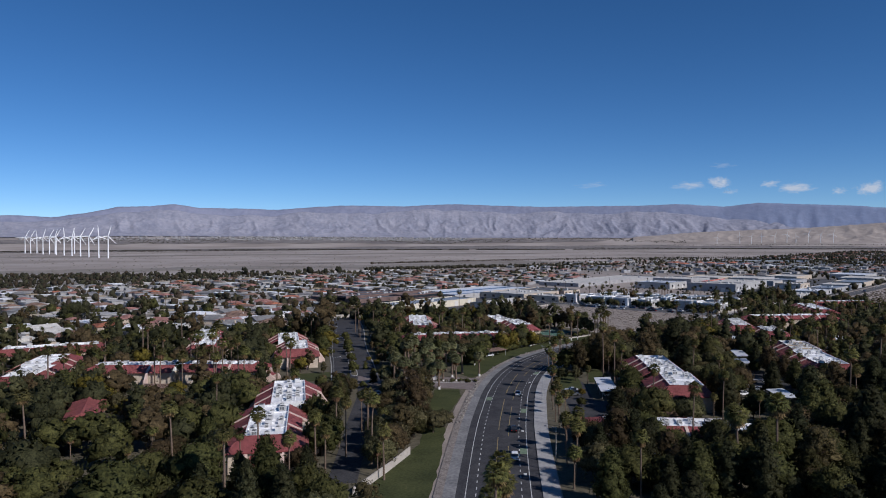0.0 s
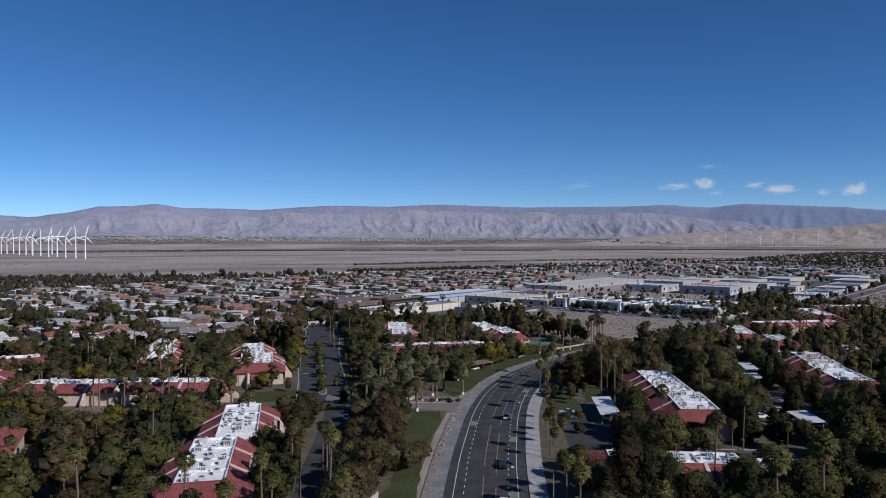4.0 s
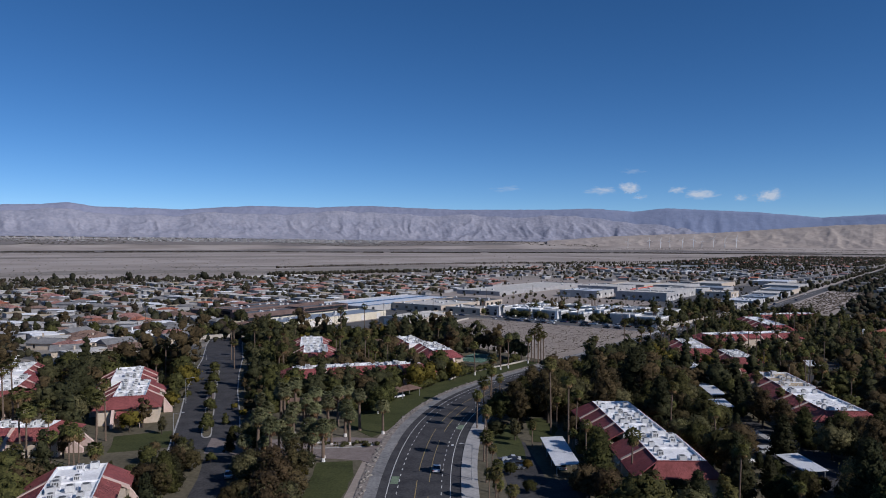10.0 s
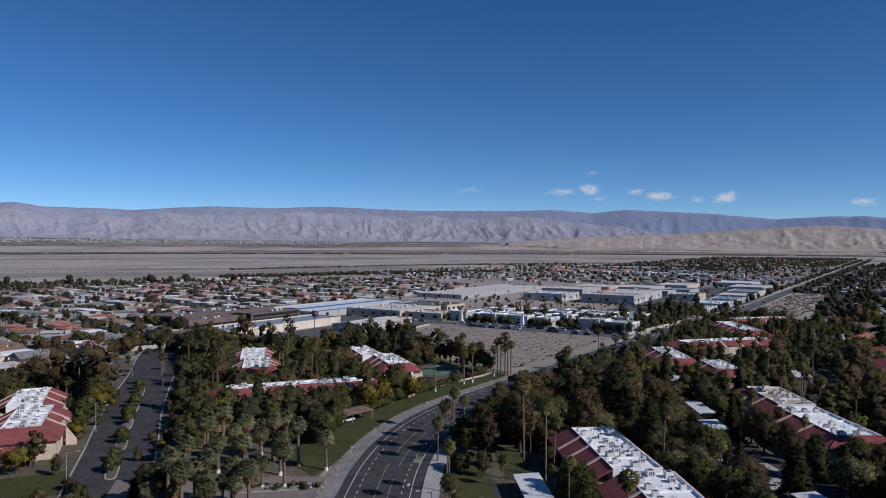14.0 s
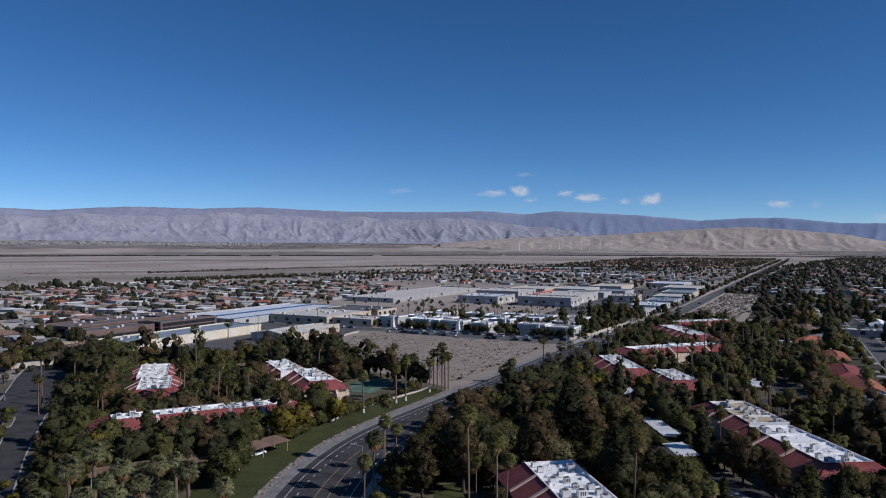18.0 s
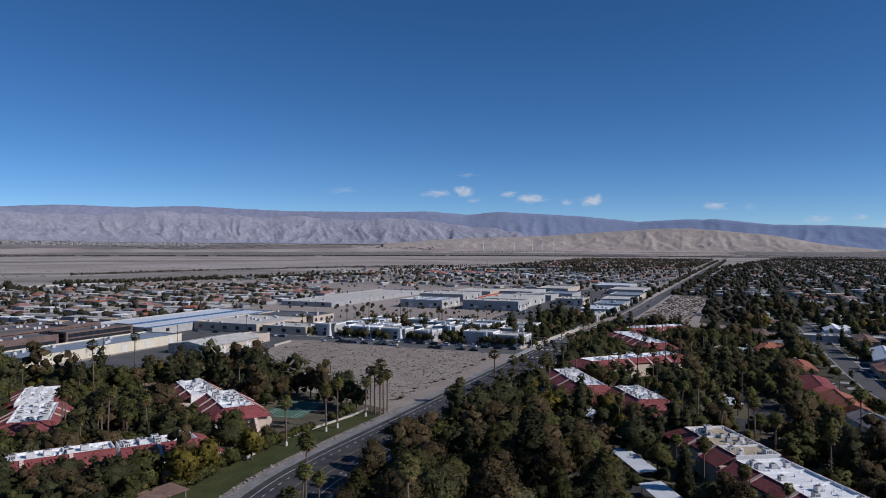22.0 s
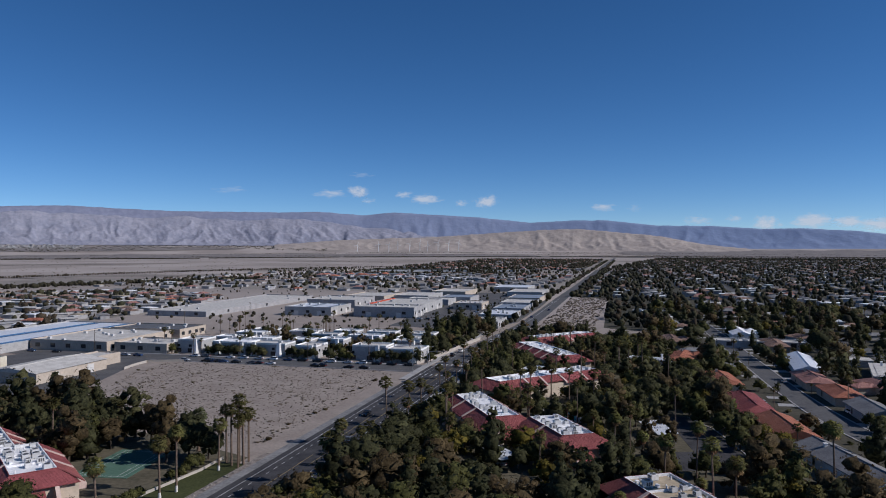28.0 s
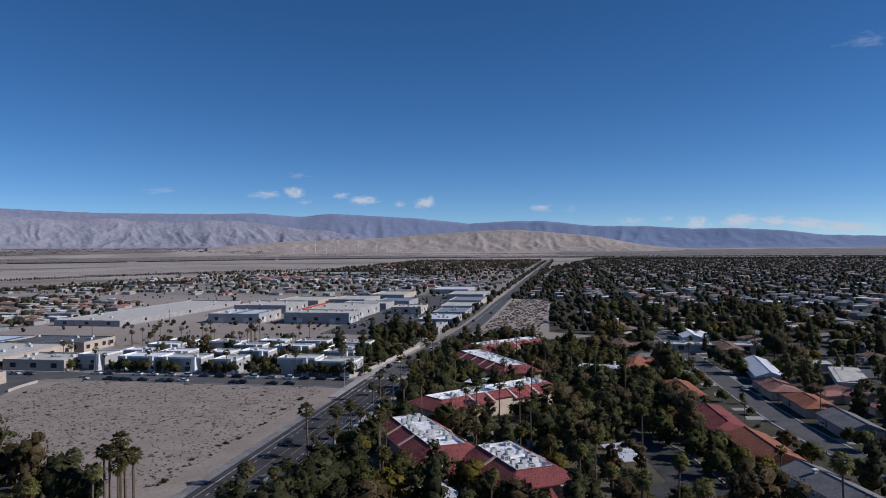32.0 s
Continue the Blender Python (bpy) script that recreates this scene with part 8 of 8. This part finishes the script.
# pale town at the foot of the mountains
m, idx = Mesh(), []
for _ in range(1300):
    a = tw.choice((tw.uniform(-36, -6), tw.uniform(-22, -3)))
    r = tw.uniform(4150, 4460)
    far_house(m, idx, HUB.x + r * math.sin(radians(a)), HUB.y + r * math.cos(radians(a)), tw.uniform(0, 90), tw.uniform(8, 16), tw.uniform(7, 11), tw.uniform(3, 5), False, tw.choice((2, 3, 3, 7)))
stuff_mesh("distant_houses", m, idx, FAR_MATS, "pale scattered town at the foot of the mountains", "houses")
# scrub on the sandy lot and the plain
lot = [grid(18, -9), grid(136, -9), grid(136, -118), (38, 536), (20, 470), (44, 430)]
m = Mesh()
count = 0
for _ in range(12000):
    s, r = tw.uniform(16, 137), tw.uniform(-130, -8)
    x, y = grid(s, r)
    if not inside(x, y, lot):
        continue
    d = tw.uniform(0.10, 0.36) * (2.3 if tw.random() < 0.06 else 1)
    m.blob((x, y, d * 0.15), d, d * tw.uniform(0.7, 1.3), d * 0.42, tw, 0.4)
    count += 1
    if count > 4200:
        break
for _ in range(900):
    x, y = grid(tw.uniform(310, 592), tw.uniform(26, 62))
    d = tw.uniform(0.3, 1.3)
    m.blob((x, y, d * 0.2), d, d * tw.uniform(0.7, 1.3), d * 0.5, tw, 0.4)
stuff_mesh("desert_scrub", m, None, ["scrub"], "low dry scrub tufts scattered over the sandy lot", "scrub")
for _ in range(44):
    s, r = tw.uniform(18, 135), tw.choice((tw.uniform(-13, -6), tw.uniform(-13, -6), tw.uniform(-125, -10)))
    x, y = grid(s, r)
    if inside(x, y, lot):
        plant("scrub", x, y, tw.uniform(0.5, 1.0), tw.uniform(0, 360), tw.randrange(2), 0.0, 0.7)
m = Mesh()
for _ in range(3600):
    a, r = tw.uniform(-40, 60), 1100 + 2500 * tw.random() ** 1.5
    x, y = HUB.x + r * math.sin(radians(a)), HUB.y + r * math.cos(radians(a))
    if inside(x, y, EAST_TOWN) or inside(x, y, WEST_TOWN):
        continue
    d = tw.uniform(0.5, 1.7)
    m.blob((x, y, land(x, y) + d * 0.2), d, d, d * 0.5, tw, 0.4)
stuff_mesh("desert_scrub", m, None, ["scrub"], "dry scrub scattered over the desert plain", "scrub")
# pale levee road across the plain
LEVEE = [Vector(p) for p in ((-330, 1020), (-60, 1300), (200, 1520), (430, 1680), (520, 1760))]
tagged(part("levee", strip(LEVEE, normals(LEVEE), -5, 5, -0.5, 1.2), M["gravel_roof"]), "pale earth levee track across the plain", "levee", kind="structure")


# ---- wind turbines ----
def turbine(h, blade, seed):
    rnd = random.Random(seed)
    root = thing("wind_turbine", "white three-bladed wind turbine on the plain", "wind turbine", group="wind turbines")
    part("tower", Mesh().tube((0, 0, -1), (0, 0, h), h * 0.032, h * 0.02, 10), M["turbine"], root)
    part("nacelle", Mesh().hull([(-1.3, -3.6, h - 1.2), (1.3, -3.6, h - 1.2), (1.3, 4.5, h - 1.2), (-1.3, 4.5, h - 1.2)], [(-1.1, -3.2, h + 1.4), (1.1, -3.2, h + 1.4), (1.0, 4.3, h + 1.0), (-1.0, 4.3, h + 1.0)]), M["turbine"], root)
    part("hub", Mesh().tube((0, -5.6, h), (0, -3.4, h), 0.5, 1.4, 8), M["turbine"], root)
    a0 = rnd.uniform(0, 120)
    for k in range(3):
        a = radians(a0 + 120 * k)
        d, s = Vector((math.sin(a), 0, math.cos(a))), Vector((math.cos(a), 0, -math.sin(a)))
        c = Vector((0, -4.6, h))
        b = Mesh().hull([c + s * 0.7, c + Vector((0, 0.5, 0)), c - s * 0.7, c - Vector((0, 0.4, 0))],
                        [c + d * blade * 0.25 + s * 1.5, c + d * blade * 0.25 + Vector((0, 0.35, 0)), c + d * blade * 0.25 - s * 0.9, c + d * blade * 0.25 - Vector((0, 0.35, 0))])
        b.hull([c + d * blade * 0.25 + s * 1.5, c + d * blade * 0.25 + Vector((0, 0.35, 0)), c + d * blade * 0.25 - s * 0.9, c + d * blade * 0.25 - Vector((0, 0.35, 0))],
               [c + d * blade + s * 0.5, c + d * blade + Vector((0, 0.2, 0)), c + d * blade - s * 0.4, c + d * blade - Vector((0, 0.2, 0))])
        part("blade", b, M["turbine"], root)
    return root


TURB = [turbine(62, 30, s) for s in (1, 2, 3, 4)]
sites = [(-1078, 1927), (-1140, 1987), (-1207, 2050), (-1274, 2118), (-1346, 2190), (-1421, 2268), (-1502, 2352), (-1585, 2442), (-1609, 2442), (-1768, 2645), (-1794, 2646), (-1817, 2647), (-1640, 2560), (-1540, 2520)]
far_sites = [(16.2, 3900, .8), (17.8, 3950, .9), (18.6, 3920, .85), (20.2, 3960, .9), (21.0, 4000, 1.0), (21.6, 3980, .8), (22.4, 4020, 1.0), (23.2, 4010, .9), (24.0, 4030, 1.0), (19.3, 3990, .8)]
for i, (x, y) in enumerate(sites):
    m = pose(x, y, 0, 0, 0, 30 + 7 * (i % 3))
    if i < 4:
        TURB[i].matrix_basis = m
    else:
        copy_thing(TURB[i % 4], m)
for i, (a, r, s) in enumerate(far_sites):
    x, y = HUB.x + r * math.sin(radians(a)), HUB.y + r * math.cos(radians(a))
    copy_thing(TURB[i % 4], pose(x, y, land(x, y), 0, 0, -20) @ Matrix.Diagonal((s * 0.72, s * 0.72, s * 0.72, 1)))


# ---- cars ----
def make_car(paint_key, label, suv=False):
    root = thing("car", label, "car", group="parked cars")
    L, W, H = (4.7, 1.86, 1.72) if suv else (4.6, 1.8, 1.45)
    b = Mesh()
    prof = [(-L / 2, 0.45, 0.80), (-L / 2 + 0.12, 0.30, 0.92), (-L * 0.30, 0.25, 0.95), (L * 0.12, 0.25, 0.94), (L / 2 - 0.25, 0.27, 0.80), (L / 2, 0.42, 0.62)]
    k = 1.12 if suv else 1.0
    for (x0, a0, t0), (x1, a1, t1) in zip(prof, prof[1:]):
        w0, w1 = W / 2 * (0.92 if abs(x0) > L * 0.46 else 1), W / 2 * (0.92 if abs(x1) > L * 0.46 else 1)
        b.hull([(x0, -w0, a0), (x1, -w1, a1), (x1, w1, a1), (x0, w0, a0)], [(x0, -w0 * .94, t0 * k), (x1, -w1 * .94, t1 * k), (x1, w1 * .94, t1 * k), (x0, w0 * .94, t0 * k)])
    part("body", b, M[paint_key], root)
    x0, x1 = (-L / 2 + 0.15, L * 0.20) if suv else (-L * 0.36, L * 0.20)
    z = 0.93 * k
    gl = Mesh().hull([(x0, -W * .45, z), (x1, -W * .45, z), (x1, W * .45, z), (x0, W * .45, z)], [(x0 + (0.3 if suv else 0.75), -W * .37, H - 0.05), (x1 - 0.85, -W * .37, H - 0.05), (x1 - 0.85, W * .37, H - 0.05), (x0 + (0.3 if suv else 0.75), W * .37, H - 0.05)])
    part("glazing", gl, M["glass"], root, "dark car windows")
    xa, xb = x0 + (0.3 if suv else 0.75), x1 - 0.85
    part("roof_panel", Mesh().hull([(xa, -W * .38, H - 0.05), (xb, -W * .38, H - 0.05), (xb, W * .38, H - 0.05), (xa, W * .38, H - 0.05)], [(xa + .1, -W * .34, H), (xb - .1, -W * .34, H), (xb - .1, W * .34, H), (xa + .1, W * .34, H)]), M[paint_key], root)
    for x in (-L * 0.30, L * 0.31):
        for y in (-W / 2 + 0.1, W / 2 - 0.1):
            part("wheel", Mesh().tube((x, y - 0.11, 0.33), (x, y + 0.11, 0.33), 0.33, 0.33, 12), M["tyre"], root)
    for y in (-W * .34, W * .34):
        part("headlight", Mesh().box(L / 2 - 0.06, L / 2 + 0.01, y - 0.2, y + 0.2, 0.52, 0.66), M["lamp_glass"], root)
        part("tail_light", Mesh().box(-L / 2 - 0.01, -L / 2 + 0.06, y - 0.18, y + 0.18, 0.6, 0.78), M["tail"], root)
    return root


CARS = {"white": make_car("car_white", "white four-door saloon car"), "black": make_car("car_black", "black four-door saloon car"), "grey": make_car("car_grey", "dark grey saloon car"), "silver": make_car("car_silver", "silver four-door saloon car"), "red": make_car("car_red", "red four-door saloon car"),
        "white_suv": make_car("car_white", "white sport utility car", True), "black_suv": make_car("car_black", "black sport utility car", True), "blue": make_car("car_blue", "dark blue saloon car")}
CAR_USED = set()


def park(kind, x, y, turn, z=0.1):
    m = pose(x, y, z, 0, 0, turn)
    if kind in CAR_USED:
        copy_thing(CARS[kind], m)
    else:
        CARS[kind].matrix_basis = m
        CAR_USED.add(kind)


ck = random.Random(51)
kinds = ["black", "black", "grey", "white", "silver", "black_suv", "white_suv", "blue"]
for r in (-116, -110, -97, -90, -82, -75, -67, -60, -52.5, -46, -38, -31, -24, -17, -9):
    park(ck.choice(kinds), *grid(151.6, r), GRID - 90 + 180)
for r in (-113, -102, -98.5, -95.5, -93, -87, -79, -76, -70, -48, -45.5, -32.5, -25.5):
    park(ck.choice(kinds), *grid(139.6 + ck.uniform(-0.2, 0.5), r), GRID - 90 + ck.choice((0, 180)))
for r in (-205, -190, -150, -143):
    park(ck.choice(kinds), *grid(146, r), GRID - 90)
p, t = at_road(240, 12.0)
park("white", p.x, p.y, t)
p, t = at_road(172, 12.2)
park("white_suv", p.x, p.y, t)
p, t = at_road(196, 12.1)
park("black", p.x, p.y, t)
p, t = at_road(1000 + 66, 5.9)
park("black", p.x, p.y, t + 180)
p, t = at_road(1000 + 34, 12.3)
park("grey", p.x, p.y, t)
p, t = at_road(1000 + 160, 12.3)
park("grey", p.x, p.y, t)
for s, r in ((172, 2.6), (184, 2.8), (198, 3.4), (210, 6), (236, 12), (262, 10), (300, 17), (380, 14), (440, 20), (520, 14)):
    park(ck.choice(kinds), *grid(s, r), GRID)
for k, x, y, t in (("red", 51.5, 229, 175), ("white_suv", 88, 247, 10), ("white", 88.4, 243.5, 12), ("silver", 96.5, 251, 10), ("silver", 33, 246, 178), ("black", 33, 243, 178), ("grey", 33, 240, 0), ("grey", 44, 252, 92), ("black", 44.4, 246, 90), ("white", 43.8, 240, 88), ("white", -31.2, 236, 100), ("black", -31, 246, 104), ("silver", -12, 304, 15), ("black", -20, 302, 15), ("white", 4, 317, 40), ("black", 0, 314, 40),
                   ("white", 247.5, 366, 60), ("white", 233, 387, 62), ("grey", 236, 392, 60), ("white_suv", 217, 328, 63), ("silver", 271, 412, 56), ("black", 322, 484, 55), ("white_suv", 316, 496, 55), ("silver", 60, 204.5, 3), ("grey", 108, 318, 86), ("white", 121, 362, 92), ("black", 108, 296, 95)):
    park(k, x, y, t)
for i in range(18):
    s, r = ck.choice([60 + k * 60 for k in range(-3, 8)]) + ck.choice((-3.4, 3.4)), ck.uniform(-420, -110)
    x, y = grid(s, r)
    if inside(x, y, WEST_TOWN) and not covered(x, y, 1):
        park(ck.choice(kinds), x, y, GRID - 90)


for s, r in ((300, -30), (300, -36), (300, -42), (345, -62), (345, -56), (345, -44), (398, -34), (404, -34), (410, -34), (452, -28), (458, -28)):
    park(ck.choice(kinds), *grid(s, r), GRID + ck.choice((0, 90)))


# ---- street lamps, signals and poles ----
def street_lamp(h, label, arm=2.2):
    root = thing("street_lamp", label, "street lamp", group="street lamps")
    part("pole", Mesh().tube((0, 0, -0.2), (0, 0, h), 0.11, 0.06, 8), M["steel"], root)
    part("arm", Mesh().tube((0, 0, h - 0.2), (arm, 0, h + 0.25), 0.05, 0.04, 6), M["steel"], root)
    part("lamp_head", Mesh().hull([(arm - 0.1, -0.16, h + 0.16), (arm + 0.65, -0.12, h + 0.16), (arm + 0.65, 0.12, h + 0.16), (arm - 0.1, 0.16, h + 0.16)], [(arm, -0.08, h + 0.34), (arm + 0.5, -0.06, h + 0.32), (arm + 0.5, 0.06, h + 0.32), (arm, 0.08, h + 0.34)]), M["steel"], root)
    return root


lamp = street_lamp(8, "grey steel street lamp beside the drive")
lamp.matrix_basis = pose(-52, 262, 0.1, 0, 0, 0)
for x, y, t in ((-64, 310, 0), (-74, 352, 0), (-82, 395, 0), (22.5, 232, 180), (22.2, 168, 180), (28, 292, 160)):
    copy_thing(lamp, pose(x, y, 0.1, 0, 0, t))
for s, r, t in ((136, 23, 130), (158, 22, 220), (157, -2, -40), (135, -2, 40)):
    x, y = grid(s, r)
    copy_thing(lamp, pose(x, y, 0.1, 0, 0, t))


def signal():
    root = thing("traffic_signal", "dark traffic signal mast at the junction", "traffic signal", group="traffic signals")
    part("mast", Mesh().tube((0, 0, -0.2), (0, 0, 6.2), 0.12, 0.09, 8), M["steel"], root)
    part("boom", Mesh().tube((0, 0, 5.9), (7, 0, 6.3), 0.08, 0.05, 6), M["steel"], root)
    for x in (3.4, 6.6):
        part("signal_head", Mesh().box(x - 0.17, x + 0.17, -0.15, 0.15, 5.5, 6.5), M["unit_dark"], root)
    return root


sg = signal()
sg.matrix_basis = pose(*grid(134, 19.5), 0.1, 0, 0, GRID + 90)
copy_thing(sg, pose(*grid(157, -1.2), 0.1, 0, 0, GRID - 90))


def utility_pole():
    root = thing("utility_pole", "brown wooden utility pole with crossarms", "utility pole", group="utility poles")
    part("pole", Mesh().tube((0, 0, -0.3), (0, 0, 11), 0.16, 0.11, 8), M["bark"], root)
    for z in (9.6, 10.5):
        part("crossarm", Mesh().box(-1.2, 1.2, -0.06, 0.06, z, z + 0.14), M["bark"], root)
    return root


up = utility_pole()
up.matrix_basis = pose(-66, 484, 0, 0, 0, GRID)
for x, y in ((-40, 520), (-12, 560), (22, 606), (70, 700), (120, 760), (-150, 470), (-190, 520), (-120, 520), (300, 380), (330, 430), (360, 480)):
    copy_thing(up, pose(x, y, 0, 0, 0, GRID))
# stones along the gravel border
m = [Mesh(), Mesh(), Mesh()]
for i, q in enumerate(m):
    q.blob((0, 0, 0.08), 0.34 + 0.1 * i, 0.28, 0.2, random.Random(i), 0.3)
stone_me = [q.data("stone", M["stone"]) for q in m]
bed = [o for o in scene.objects if o.name == "gravel_border"][0]
st = random.Random(61)
for k in range(170):
    i = st.randrange(18, 70)
    t = st.random()
    p = ROAD[i].lerp(ROAD[i + 1], t) + ROAD_N[i] * (-3.5 + st.uniform(-0.8, 0.8))
    sc = st.uniform(0.6, 1.4)
    part("stone", stone_me[k % 3], None, bed, place=pose(p.x, p.y, 0.15, 0, 0, st.uniform(0, 360)) @ Matrix.Diagonal((sc, sc, sc, 1)))

# ---- planting: the nearest of each kind as things, the rest as masses ----
PLANTED.sort(key=lambda row: row[0])
count, joined = {}, {}
for dist, kind, which, m in PLANTED:
    ob = KIND[kind][which]
    base = ob.name.split(".")[0]
    n = count.get(base, 0)
    if n < 150 and dist < 380:
        if (kind, which) in count:
            copy_thing(ob, m)
        else:
            ob.matrix_basis = m
            count[(kind, which)] = 1
        count[base] = n + 1
    else:
        joined.setdefault((kind, which), []).append(m)
bulk = {}
for (kind, which), places in joined.items():
    for mesh, mat in LOD[KIND[kind][which].name]:
        co = np.array([tuple(v) for v in mesh.v])
        nr = np.array([tuple(v) for v in mesh.n]) if mesh.n else None
        store = bulk.setdefault((mat, nr is not None), [[], [], 0, []])
        for m in places:
            a = np.array(m)
            store[0].append(co @ a[:3, :3].T + a[:3, 3])
            if nr is not None:
                r = nr @ a[:3, :3].T
                store[3].append(r / np.linalg.norm(r, axis=1)[:, None])
            n = store[2]
            store[1] += [tuple(i + n for i in f) for f in mesh.f]
            store[2] += len(co)
for (mat, leafy), (vs, fs, n, nrm_list) in bulk.items():
    me = bpy.data.meshes.new("town_trees")
    me.from_pydata(np.concatenate(vs).tolist(), [], fs)
    me.materials.append(mat)
    me.update()
    if leafy:
        me.polygons.foreach_set("use_smooth", [True] * len(me.polygons))
        me.normals_split_custom_set_from_vertices(np.concatenate(nrm_list).tolist())
    tagged(new("town_trees", me), "farther trees and palms of the estate and town", "trees", kind="stuff")
# kinds that found no place are not kept
for kind, obs in KIND.items():
    for i, ob in enumerate(obs):
        if (kind, i) not in count:
            for o in (*ob.children_recursive, ob):
                bpy.data.objects.remove(o)
for row in HOUSES:
    if not row[3]:
        for o in (*row[0].children_recursive, row[0]):
            bpy.data.objects.remove(o)
for k, ob in CARS.items():
    if k not in CAR_USED:
        for o in (*ob.children_recursive, ob):
            bpy.data.objects.remove(o)
